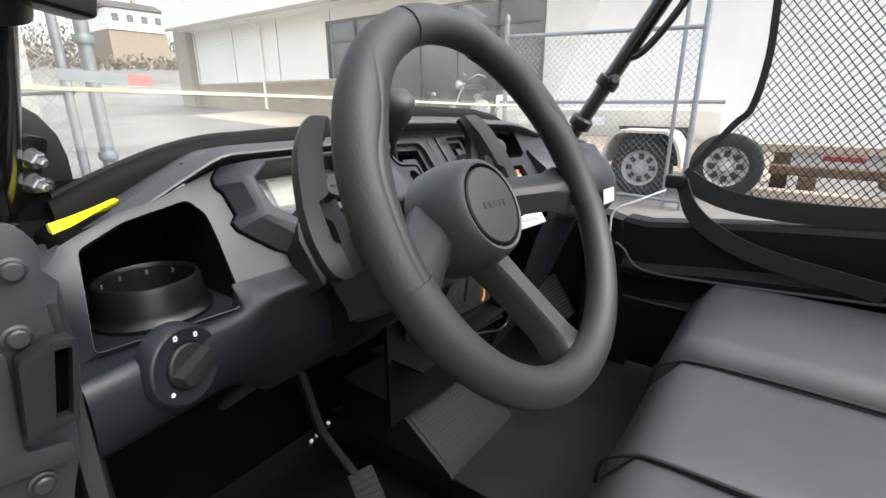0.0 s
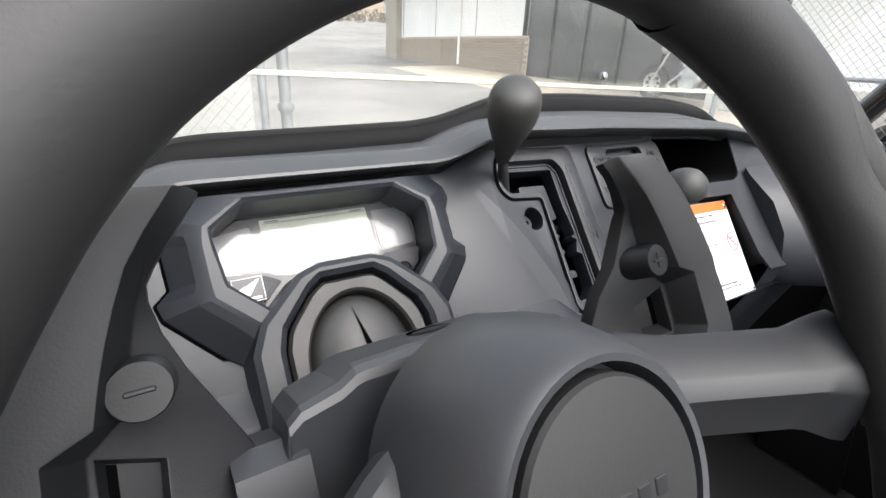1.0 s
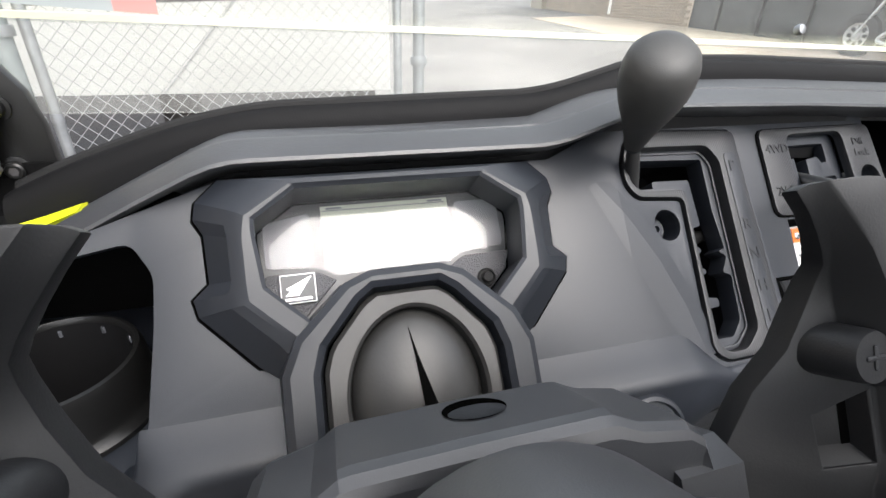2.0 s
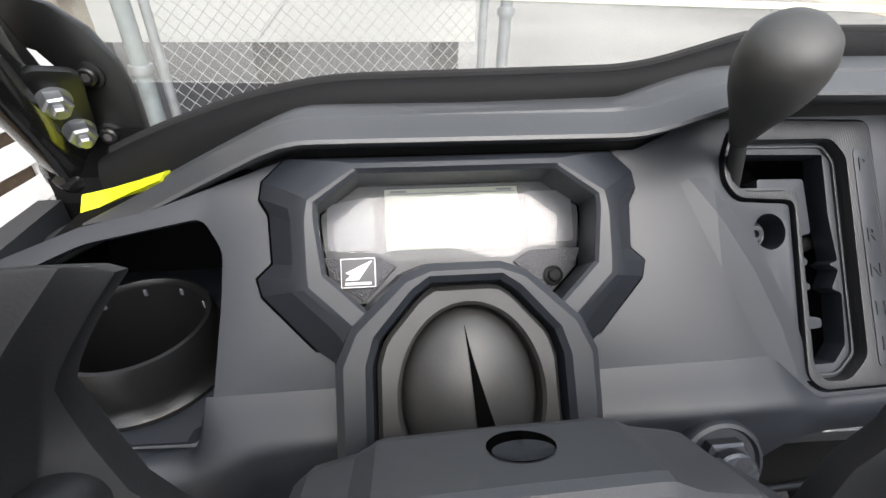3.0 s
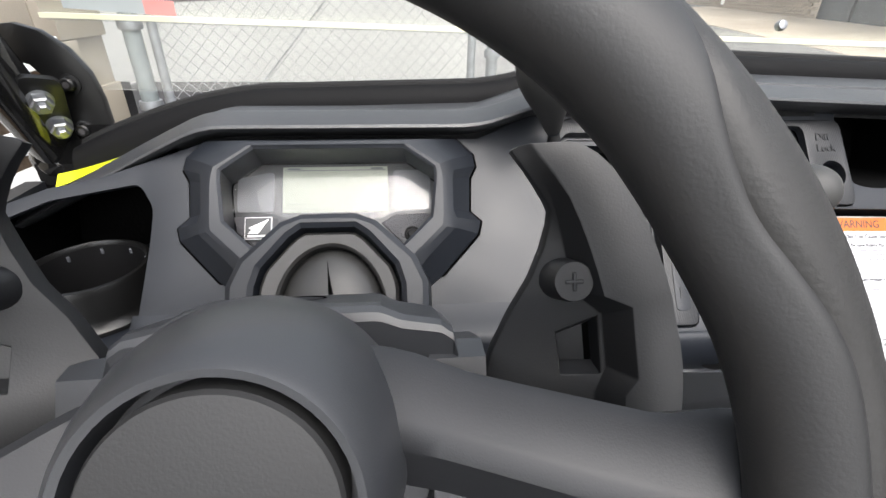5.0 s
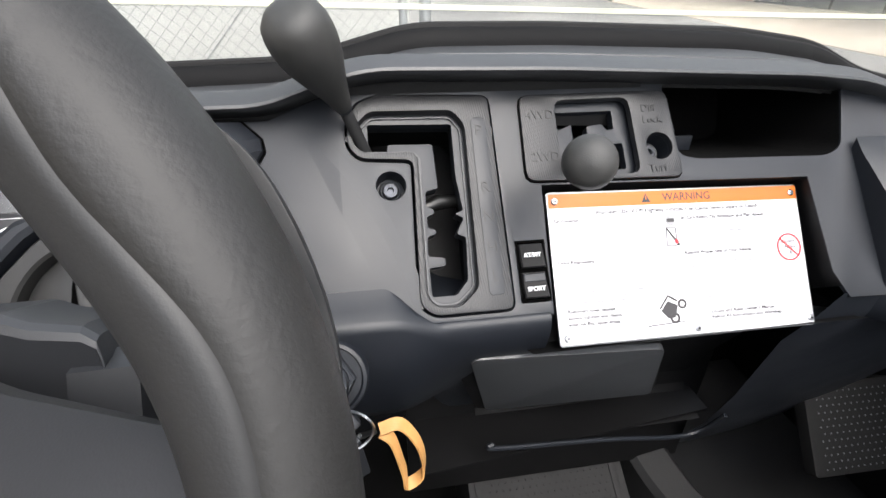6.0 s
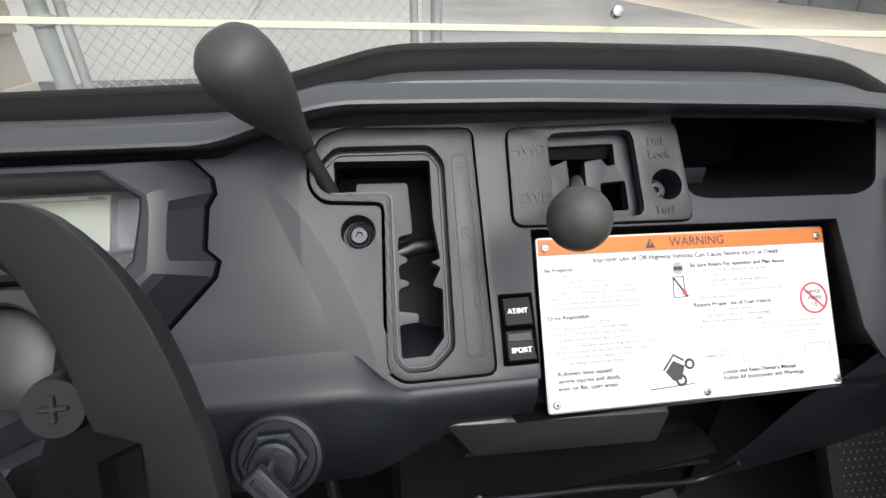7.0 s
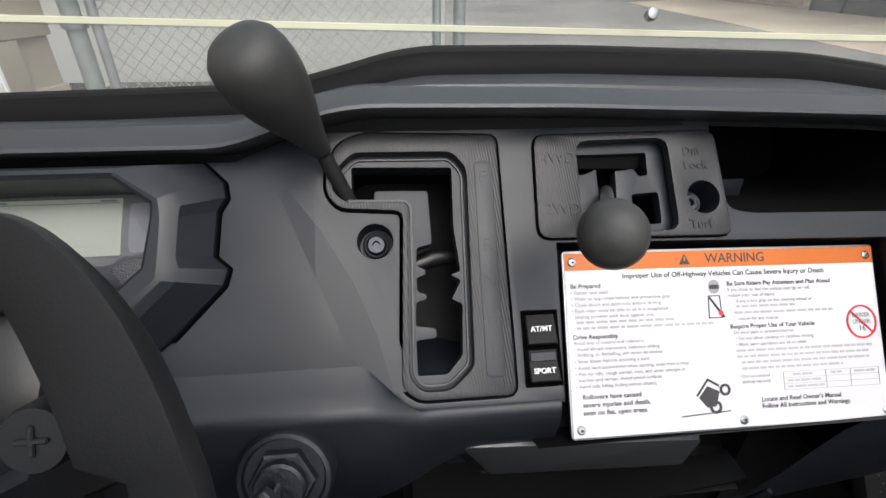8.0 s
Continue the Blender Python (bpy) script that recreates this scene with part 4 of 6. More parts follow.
part("symbol_latch", sheet(circle(0.0018, 10, (-0.0060, PH - 0.0445)), [], 0.0005, 0.0007, PLATE), RED_INK, sym)
ban = part("ban_ring", sheet(circle(0.0118, 36, (0.1000, PH - 0.0545)), [circle(0.0105, 36, (0.1000, PH - 0.0545))], 0.0003, 0.0006, PLATE), RED_INK, plate)
part("ban_stroke", sheet([(0.0914, PH - 0.0471), (0.0922, PH - 0.0463), (0.1086, PH - 0.0619), (0.1078, PH - 0.0627)], [], 0.0003, 0.0006, PLATE), RED_INK, ban)
for i, tx in enumerate(("DRIVER", "UNDER", "16")):
    writing("ban_word", tx, 0.0042 if i < 2 else 0.0058, PLATE @ Matrix.Translation((0.1000, PH - 0.0500 - 0.0046 * i, 0.0002)), INK, ban, 0.00005, "CENTER")
roll = part("tipping_symbol", sheet([(-0.0270, PH - 0.1000), (-0.0205, PH - 0.0925), (-0.0120, PH - 0.0965), (-0.0150, PH - 0.1060), (-0.0215, PH - 0.1065)], [], 0.0, 0.0003, PLATE), INK, plate)
part("symbol_cage", sheet([(-0.0290, PH - 0.0985), (-0.0200, PH - 0.0875), (-0.0120, PH - 0.0920), (-0.0125, PH - 0.0935), (-0.0198, PH - 0.0893), (-0.0277, PH - 0.0990)], [], 0.0, 0.0003, PLATE), INK, roll)
for u, v, r in ((-0.0080, PH - 0.0955, 0.0040), (-0.0155, PH - 0.1065, 0.0044)):
    part("symbol_wheel", sheet(circle(r, 18, (u, v)), [circle(r * 0.55, 14, (u, v))], 0.0003, 0.0005, PLATE), INK, roll)
part("symbol_ground", sheet([(-0.0400, PH - 0.1118), (-0.0050, PH - 0.1098), (-0.0050, PH - 0.1092), (-0.0400, PH - 0.1110)], [], 0.0, 0.0003, PLATE), INK, roll)

# ======== cup holder ========
cup = thing("cup_holder", (-0.197, 0.260, 1.03), "round black cup holder with pale tabs in the side pocket", "cup holder")
m = pose(-0.197, 0.260, 1.030)
part("ring", lathe([(0.0525, 0.0005), (0.0530, 0.004), (0.0490, 0.0075), (0.0475, 0.012), (0.0458, 0.032), (0.0440, 0.0365), (0.0418, 0.0370), (0.0405, 0.0345), (0.0403, 0.0325)], m, 48, caps=(False, False)), SATIN, cup)
# inner wall coloured darker to imitate the shade in the cup
part("well", lathe([(0.0403, 0.0330), (0.0385, -0.03), (0.0370, -0.075), (0.0, -0.076)], m, 48, caps=(False, True)), PLASTIC_SHADED, cup)
for a in (35, 70, 105, 140, 175):
    part("tab", bevel_box(0.0016, 0.0022, 0.0050, m @ pose(0, 0, 0, 0, 0, a) @ Matrix.Translation((0.0400, 0, 0.028)), 0.0005), LCD_SIDE, cup)
part("clip", bevel_box(0.020, 0.003, 0.006, m @ pose(0, 0, 0, 0, 0, 100) @ Matrix.Translation((0.0, -0.036, -0.028)), 0.001), GREY_INK, cup)

# ======== headlamp dial ========
DIAL = frame_at((-0.216, 0.170, 1.012), (0.955, 0.29, -0.03), (0.02, 0.14, 0.99))
dial = thing("headlamp_dial", DIAL @ Vector((0, 0, 0)), "round black headlamp switch with white symbols", "switch")
part("bezel", lathe([(0.0365, -0.012), (0.0360, 0.0), (0.0335, 0.0055), (0.0315, 0.0065), (0.0300, 0.0060), (0.0205, 0.0060), (0.0200, 0.003), (0.0, 0.003)], DIAL, 48), PLASTIC, dial)
kn = part("knob", lathe([(0.0195, 0.003), (0.0192, 0.0085), (0.0180, 0.0100), (0.0, 0.0100)], DIAL, 40), GRIP_PLAIN, dial)
gm = DIAL @ pose(0, 0, 0, 0, 0, 22)
bm = stack([(rounded([(-0.0180, -0.0065), (0.0180, -0.0065), (0.0195, 0.0), (0.0180, 0.0065), (-0.0180, 0.0065), (-0.019, 0)], 0.002, 2), 0.009), (rounded([(-0.0165, -0.0045), (0.0170, -0.0045), (0.0180, 0.0), (0.0170, 0.0045), (-0.0165, 0.0045), (-0.017, 0)], 0.002, 2), 0.0205)], gm)
part("grip_bar", bm, GRIP_PLAIN, kn)
part("off_dot", lathe([(0.0020, 0.006), (0.0020, 0.0064), (0, 0.0064)], DIAL @ Matrix.Translation((-0.0190, -0.0170, 0)), 14), WHITE_INK, dial)
for u, v in ((-0.004, 0.0262), (0.0150, 0.0222)):
    part("lamp_symbol", sheet([(u - 0.003, v - 0.002), (u, v - 0.0022), (u + 0.001, v), (u, v + 0.0022), (u - 0.003, v + 0.002)], [circle(0.0009, 8, (u - 0.001, v))], 0.006, 0.0064, DIAL), WHITE_INK, dial)

# ======== ignition lock and key ========
IGN = frame_at((0.147, 0.170, 1.008), (1, 0, 0), (0, 0.45, 0.89))
ign = thing("ignition_lock", IGN @ Vector((0, 0, 0)), "black ignition lock with a hexagonal nut in the dashboard", "lock")
part("escutcheon", lathe([(0.0275, -0.02), (0.0275, 0.001), (0.0262, 0.0035), (0.0238, 0.0042), (0.0225, 0.002), (0.0, 0.002)], IGN, 40), PLASTIC, ign)
part("nut", lathe([(0.0190, 0.002), (0.0190, 0.008), (0.0175, 0.0095), (0.0150, 0.0095)], IGN, 6, caps=(True, False)), DULL, ign, "dull metal hexagonal nut", angle=20)
part("barrel", lathe([(0.0145, 0.002), (0.0145, 0.015), (0.0130, 0.0165), (0.0, 0.0165)], IGN, 32), DULL, ign)
key = thing("ignition_key", IGN @ Vector((0, 0, 0.016)), "ignition key with a wire ring and tan strap", "key")
part("blade", bevel_box(0.002, 0.009, 0.016, IGN @ Matrix.Translation((0, 0, 0.020)), 0.0006), ZINC, key)
bow = IGN @ Matrix.Translation((0.004, -0.010, 0.029)) @ pose(0, 0, 0, 0, 0, -53)
part("bow", bevel_box(0.040, 0.0135, 0.0085, bow, 0.003, 3), PLASTIC_GREY, key, "black plastic key bow")
part("bow_rib", bevel_box(0.030, 0.004, 0.0020, bow @ Matrix.Translation((-0.002, 0.0, 0.0046)), 0.0008, 1), PLASTIC, key)
ro = IGN @ Vector((0.026, -0.024, 0.032))
part("wire_ring", tube([IGN @ Vector((0.016 + 0.0125 * math.cos(a), -0.026 + 0.0125 * math.sin(a), 0.030 + 0.004 * math.sin(2 * a))) for a in np.linspace(0, 2 * math.pi, 28, endpoint=False)], 0.0009, 8, closed=True), ZINC, key)
# tan strap: a flat band folded into a loop, hanging from the ring
loop = curve([ro + Vector((0.006, 0, -0.004)), ro + Vector((0.020, 0.002, -0.004)), ro + Vector((0.032, 0.004, -0.030)), ro + Vector((0.034, 0.004, -0.058)), ro + Vector((0.022, 0.0, -0.064)), ro + Vector((0.020, -0.003, -0.045)), ro + Vector((0.014, -0.002, -0.014)), ro + Vector((0.007, 0, -0.006))], 5)
rings = []
for i, p in enumerate(loop):
    d = (loop[min(i + 1, len(loop) - 1)] - loop[max(i - 1, 0)]).normalized()
    s = Vector((0.25, 0.9, 0.35))
    s = (s - d * s.dot(d)).normalized() * 0.0042
    n = d.cross(s).normalized() * 0.0007
    rings.append([p + s + n, p - s + n, p - s - n, p + s - n])
part("strap", loft(rings), TAN, key, "tan leather strap folded into a loop")
part("second_key", bevel_box(0.010, 0.005, 0.046, Matrix.Translation(ro + Vector((-0.010, 0.004, -0.034))) @ pose(0, 0, 0, 8, -8, 20), 0.002), PLASTIC_GREY, key)

# ======== steering wheel ========
wheel = thing("steering_wheel", on_wheel(0, 0, -0.05), "three-spoke steering wheel covered in grained black", "steering wheel")
RW = 0.1622


def rim_arc(a0, a1, n, ri, rn, name, mat, label=""):
    rings = []
    for i in range(n + 1):
        a = radians(a0 + (a1 - a0) * i / n)
        t = math.sin(math.pi * min(1, max(0, i / n))) if ri > 0.0172 else 0
        e = 0.0022 * t ** 1.5
        c = Vector((RW * math.cos(a), RW * math.sin(a), 0))
        o = Vector((math.cos(a), math.sin(a), 0))
        ring = []
        for j in range(20):
            b = 2 * math.pi * j / 20
            ring.append(on_wheel(*(c + o * (ri + e) * math.cos(b) + Vector((0, 0, 1)) * (rn + e) * math.sin(b))))
        rings.append(ring)
    return part(name, loft(rings), mat, wheel, label)


rim_arc(70, 110, 20, 0.0165, 0.0158, "rim_section", GRIP_PLAIN)
rim_arc(192, 348, 60, 0.0165, 0.0158, "rim_section", GRIP_PLAIN)


SEAM_A = [-14, 4, 13, 17, 21, 24.6, 29.5, 33, 37.5, 40, 42.5, 46, 52, 72]
SEAM_B = [92, 90, 86, 89, 98, 107, 116, 112, 100, 88, 72, 58, 40, 20]


def grip(sign):
    """A hand grip: grained outer half and smooth inner half, which meet in a sunk, winding seam."""
    n = 60
    halves = [[], []]
    for i in range(n + 1):
        deg = -12 + 82 * i / n
        bs = float(np.mean([np.interp(deg + d, SEAM_A, SEAM_B) for d in (-2, -1, 0, 1, 2)]))
        a = radians(deg if sign > 0 else 180 - deg)
        e = 0.0012 * math.sin(math.pi * i / n)
        o = Vector((math.cos(a), math.sin(a), 0))
        for h, (b0, b1) in enumerate(((-110, bs), (bs, 250))):
            ring = []
            for j in range(17):
                b = b0 + (b1 - b0) * (j / 16) ** (0.7 if h == 0 else 1.4)
                near = min(abs(b - bs), 9) / 9
                sink = 0.0011 * (1 - near) ** 2 * (1 - ease((deg - 40) / 8))
                swell = 0.0030 * math.exp(-((deg - 30) / 13) ** 2) * ease((b - bs) / 40) * ease((250 - b) / 60) if h else 0.0
                r1, r2 = 0.0167 + e + swell - sink, 0.0160 + e - sink
                b = radians(b)
                ring.append(on_wheel(*(o * (RW + r1 * math.cos(b)) + Vector((0, 0, r2 * math.sin(b) - 0.0015)))))
            halves[h].append(ring)
    part("grip", loft(halves[0], False, False, closed=False), GRIP, wheel, "grained outer hand grip of the rim", angle=60)
    part("grip", loft(halves[1], False, False, closed=False), GRIP_PLAIN, wheel, "smooth inner hand grip of the rim", angle=60)


grip(1)
grip(-1)


def spoke(at, ang, w0, w1, deep, fold, crease):
    """A spoke from the hub, which sits deeper, out to the rim; its upper side folds back."""
    m = WHEEL @ Matrix.Translation((at[0], at[1], 0)) @ pose(0, 0, 0, 0, 0, ang)
    s = 1 if math.cos(radians(ang)) > 0 else -1
    rings = []
    for i in range(25):
        f = i / 24
        x = 0.004 + (0.154 - 0.004) * f
        wd = w0 + (w1 - w0) * f + 0.007 * ease((f - 0.84) / 0.16) + 0.003 * ease(1 - abs(f - 0.30) / 0.20) - 0.007 * ease((0.20 - f) / 0.2)
        top = -0.061 + 0.055 * f
        th = deep - 0.006 * f
        r = [(-wd * 0.96, top - th), (-wd, top - 0.006 - 0.012 * (1 - crease)), (-wd * (crease + 0.06), top - 0.0016), (-wd * (crease - 0.03), top), (wd * fold, top), (wd * (fold + 0.10), top - 0.0014), (wd * 0.9, top - 0.0105), (wd, top - 0.0155), (wd * 0.9, top - th - 0.004)]
        r = [m @ Vector((x, s * v, w)) for v, w in r]
        rings.append(r if s > 0 else r[::-1])
    return rings


for at, ang, w0, w1, deep, fold, crease in (((0, 0.021), -11.5, 0.0205, 0.0225, 0.024, 0.15, 0.22), ((0, 0.014), 201, 0.0245, 0.0255, 0.024, 0.1, 0.45), ((0.0150, 0), -84.5, 0.0125, 0.0165, 0.036, 0.55, 0.75)):
    part("spoke", loft(spoke(at, ang, w0, w1, deep, fold, crease)), SPOKE, wheel, angle=36)
part("hub", lathe([(0.0392, -0.034), (0.0400, -0.0185), (0.0425, -0.0180), (0.0450, -0.0205), (0.0490, -0.030), (0.0535, -0.045), (0.0555, -0.060), (0.0550, -0.078), (0.03, -0.085), (0, -0.085)], WHEEL, 48), SHELL, wheel)
cap = part("hub_cap", lathe([(0.0366, -0.034), (0.0366, -0.0195), (0.0355, -0.0178), (0.02, -0.0165), (0.0, -0.0162)], WHEEL, 48), GRIP_PLAIN, wheel, "round black centre cap")
for i in range(5):
    u = -0.016 + 0.008 * i
    part("cap_bar", bevel_box(0.0052, 0.0056, 0.0012, WHEEL @ pose(0, 0, 0, 0, 0, -4) @ Matrix.Translation((u, 0.0, -0.0163)), 0.0004, 1), EMBOSS, cap)

# ======== shift paddles ========
# the wheel is turned a little, so the driver's left paddle stands higher
PADM = {1: WHEEL @ Matrix.Translation((0.0078, 0, 0)), -1: WHEEL @ Matrix.Translation((0.0078, 0.0065, -0.001))}
PAD_RIDGE = [(0.1010, 0.1125), (0.1105, 0.1000), (0.1170, 0.0900), (0.1212, 0.0800), (0.1248, 0.0700), (0.1282, 0.0590), (0.1310, 0.0480), (0.1432, 0.0428), (0.1450, 0.0120), (0.1390, 0.0050), (0.1385, -0.0210)]
PAD_FOOT = [(0.0970, 0.1120), (0.1070, 0.0990), (0.1130, 0.0895), (0.1172, 0.0795), (0.1200, 0.0695), (0.1222, 0.0590), (0.1245, 0.0480), (0.1365, 0.0385), (0.1380, 0.0140), (0.1320, 0.0020), (0.1310, -0.0200)]
PAD_OUTER = [(0.1150, 0.1128), (0.1195, 0.1122), (0.1240, 0.1104), (0.1282, 0.1078), (0.1325, 0.1040), (0.1367, 0.0995), (0.1403, 0.0948), (0.1435, 0.0897), (0.1462, 0.0845), (0.1487, 0.0790), (0.1510, 0.0733), (0.1532, 0.0675), (0.1553, 0.0612), (0.1572, 0.0548), (0.1590, 0.0480), (0.1606, 0.0410), (0.1619, 0.0335), (0.1630, 0.0260), (0.1637, 0.0180), (0.1637, 0.0100), (0.1628, 0.0010), (0.1605, -0.0080), (0.1565, -0.0150), (0.1500, -0.0200)]
PAD_INNER = [(0.0940, 0.1105), (0.0995, 0.1035), (0.1055, 0.0960), (0.1105, 0.0895), (0.1132, 0.0850), (0.1136, 0.0795), (0.1118, 0.0690), (0.1066, 0.0550), (0.0990, 0.0390), (0.0900, 0.0200), (0.0830, 0.0), (0.0800, -0.0180)]
NOTCH = [(0.1345, 0.0370), (0.1175, 0.0290), (0.1190, 0.0095), (0.1355, 0.0108)]
NOTCH_IN = [(0.1330, 0.0335), (0.1196, 0.0272), (0.1208, 0.0145), (0.1340, 0.0155)]


def pad_line(line, y):
    return float(np.interp(-y, [-p[1] for p in line], [p[0] for p in line]))


def pad_w(x, y):
    """The depth of a paddle's front: a flat outer band, a steep step inside its ridge, and a sunk inner face."""
    x = abs(x)
    rx, fx = pad_line(PAD_RIDGE, y), pad_line(PAD_FOOT, y)
    deep = 0.003 + 0.013 * ease((0.110 - y) / 0.040)
    if x < fx:
        return -0.0762 - deep - 0.42 * (fx - x)
    if x < rx:
        return -0.0762 - deep * (rx - x) / (rx - fx)
    return -0.0762 + 0.0032 * ease((x - rx) / 0.028)


def paddle_blade(s):
    bm = bmesh.new()
    inner_lines = {(round(x, 5), round(y, 5)) for x, y in PAD_RIDGE}, {(round(x, 5), round(y, 5)) for x, y in PAD_FOOT}
    strips = ((PAD_INNER + PAD_FOOT[::-1], [NOTCH]), (PAD_FOOT + PAD_RIDGE[::-1], []), (PAD_RIDGE + PAD_OUTER[::-1], []))
    for o, holes in strips:
        b = sheet([(s * x, y) for x, y in o], [[(s * x, y) for x, y in h] for h in holes], -0.010, 0.0)
        wall = [f for f in b.faces if abs(f.normal.z) < 0.5 and any(all((round(abs(v.co.x), 5), round(v.co.y, 5)) in keep for v in f.verts) for keep in inner_lines)]
        bmesh.ops.delete(b, geom=wall, context="FACES")
        add(bm, b)
    bmesh.ops.remove_doubles(bm, verts=bm.verts, dist=1e-5)
    for v in bm.verts:
        v.co.z = v.co.z * (1 - 0.45 * ease((v.co.y - 0.070) / 0.035)) + pad_w(v.co.x, v.co.y)
    bmesh.ops.recalc_face_normals(bm, faces=bm.faces)
    soften(bm, 0.0016, 2, 30)
    bm.transform(PADM[s])
    return bm


for s in (1, -1):
    pd = thing("shift_paddle", on_wheel(s * 0.12, 0.04, -0.085), "broad matt black shift paddle behind the steering wheel", "paddle", "shift paddles")
    part("blade", paddle_blade(s), PADDLE, pd, angle=30)
    pocket = [[PADM[s] @ Vector((s * x, y, pad_w(x, y) - d)) for x, y in o][::s] for o, d in ((NOTCH, 0.001), (NOTCH_IN, 0.0065))]
    part("notch_floor", loft(pocket, False, True), PADDLE, pd, angle=20)
    slit = [[PADM[s] @ Vector((s * x, y, pad_w(x, y) - d)) for x, y in ((0.1306, 0.0322), (0.1332, 0.0335), (0.1342, 0.0156), (0.1314, 0.0152))][::s] for d in (0.0062, 0.0090)]
    part("notch_slit", loft(slit), VOID, pd, "dark slit in the notch")
    bc = PADM[s] @ Matrix.Translation((s * 0.1195, 0.0545, 0))
    b = part("boss", lathe([(0.0100, -0.1000), (0.0090, -0.0815), (0.0084, -0.0800), (0.0, -0.0798)], bc, 32), PADDLE, pd, "round boss with a raised sign")
    part("sign_bar", bevel_box(0.0082, 0.0016, 0.0012, bc @ Matrix.Translation((0, 0, -0.0796)), 0.0004, 1), EMBOSS, b)
    if s > 0:
        part("sign_bar", bevel_box(0.0016, 0.0082, 0.0012, bc @ Matrix.Translation((0, 0, -0.0796)), 0.0004, 1), EMBOSS, b)
    # the arm that carries the paddle back to the column
    arm = [[PADM[s] @ Vector((s * x, y, w)) for y, w in ((a, f - 0.002), (b, f - 0.002), (b, f - 0.016), (a, f - 0.016))][::s] for x, a, b, f in ((0.100, -0.016, 0.020, -0.1070), (0.088, -0.018, 0.006, -0.1120), (0.070, -0.020, 0.000, -0.1150))]
    part("arm", soften(loft(arm), 0.002), PADDLE, pd)

# ======== steering column shroud ========
shroud = thing("column_shroud", on_wheel(0, -0.05, -0.13), "black plastic steering column shroud with an oval hole", "shroud")
SEC = [(-0.062, -0.058), (-0.073, -0.02), (-0.0735, 0.024), (-0.0715, 0.0340), (-0.066, 0.0385), (-0.0500, 0.0420), (-0.0425, 0.0462), (-0.039, 0.0467), (0.0, 0.0470), (0.041, 0.0467), (0.045, 0.0462), (0.0540, 0.0420), (0.072, 0.0385), (0.0775, 0.0340), (0.0795, 0.024), (0.073, -0.02), (0.062, -0.058)]
rings = []
for w, kx, top in ((-0.107, 0.97, -0.010), (-0.1040, 0.99, 0.020), (-0.1015, 0.995, 0.0340), (-0.1003, 1.0, 0.0385), (-0.1008, 1.0, 0.0425), (-0.1035, 1.0, 0.0452), (-0.1075, 1.0, 0.0463), (-0.140, 0.975, 0.0465), (-0.147, 0.96, 0.0440), (-0.152, 0.95, 0.0385), (-0.162, 0.92, 0.030), (-0.20, 0.84, 0.012)):
    rings.append([on_wheel(x * kx, y if y < 0 else y * (top if top > 0 else 0.004) / 0.0465, w) for x, y in SEC])
part("upper_shell", loft(rings), SHELL, shroud, angle=15)
hm = frame_at(on_wheel(0.006, 0.0466, -0.1275), (1, 0, 0), WHEEL.to_3x3() @ Vector((0, 0, -1)))
# flat discs on the shell: black for the hole's shade, paler for its lit wall
part("hole", lathe([(0.0116, 0.0006), (0.0, 0.0006)], hm, 32, 1.0, 0.86), VOID, shroud, "oval hole drawn as a flat black disc")
part("hole_pale_disc", lathe([(0.0104, 0.0008), (0.0, 0.0008)], hm @ Matrix.Translation((0.0, -0.0032, 0)), 28, 1.0, 0.62), PLASTIC, shroud)
for s in (-1, 1):
    part("side_pod", soften(loft([[on_wheel(s * x, v, w) for v, w in ((-0.05, -0.095), (0.020, -0.100), (0.026, -0.112), (0.022, -0.148), (-0.05, -0.155))] for x in (0.066, 0.086, 0.092)]), 0.004, 2), SHELL, shroud)
    part("stay", soften(loft([[on_wheel(s * 0.060, v, w) for v, w in ((-0.04, -0.104), (-0.004, -0.104), (-0.004, -0.13), (-0.04, -0.13))], [on_wheel(s * 0.085, v, w) for v, w in ((-0.04, -0.102), (-0.010, -0.102), (-0.010, -0.12), (-0.04, -0.12))]]), 0.002), SHELL, shroud)
low = [Vector((-0.055, 0.115, 1.06)), Vector((0.055, 0.115, 1.06)), Vector((0.05, 0.20, 1.00)), Vector((-0.05, 0.20, 1.00))]
part("lower_shell", soften(loft([low, [Vector((-0.040, 0.125, 1.01)), Vector((0.040, 0.125, 1.01)), Vector((0.04, 0.20, 0.95)), Vector((-0.04, 0.20, 0.95))], [Vector((-0.025, 0.150, 0.965)), Vector((0.025, 0.150, 0.965)), Vector((0.03, 0.20, 0.92)), Vector((-0.03, 0.20, 0.92))]]), 0.008, 3), PLASTIC_SHADED, shroud)

# ======== cab: tubes, screen, body ========
pl0, pl1 = Vector((-0.268, 0.388, 1.113)), Vector((-0.245, 0.085, 1.640))
pillar = thing("cage_pillar", pl0, "gloss black roll cage tube beside the driver", "roll cage", "roll cage tubes")
part("tube", tube([pl0 + Vector((0.001, 0.004, -0.01)), pl0, pl0.lerp(pl1, 0.5), pl1], 0.0205, 24), GLOSS, pillar)
part("foot_ring", lathe([(0.026, -0.008), (0.028, 0.0), (0.026, 0.008), (0.022, 0.012)], along(pl0 + Vector((0, 0, 0.004)), pl1), 28), GLOSS, pillar)
lug_m = frame_at((-0.2425, 0.350, 1.1640), (0.80, 0.58, 0.0), (0.12, -0.42, 0.90))
part("lug", sheet(rounded([(-0.015, -0.040), (0.013, -0.040), (0.015, 0.030), (-0.013, 0.036)], 0.008, 4), [], -0.006, 0.0, lug_m, 0.0015), SATIN, pillar)
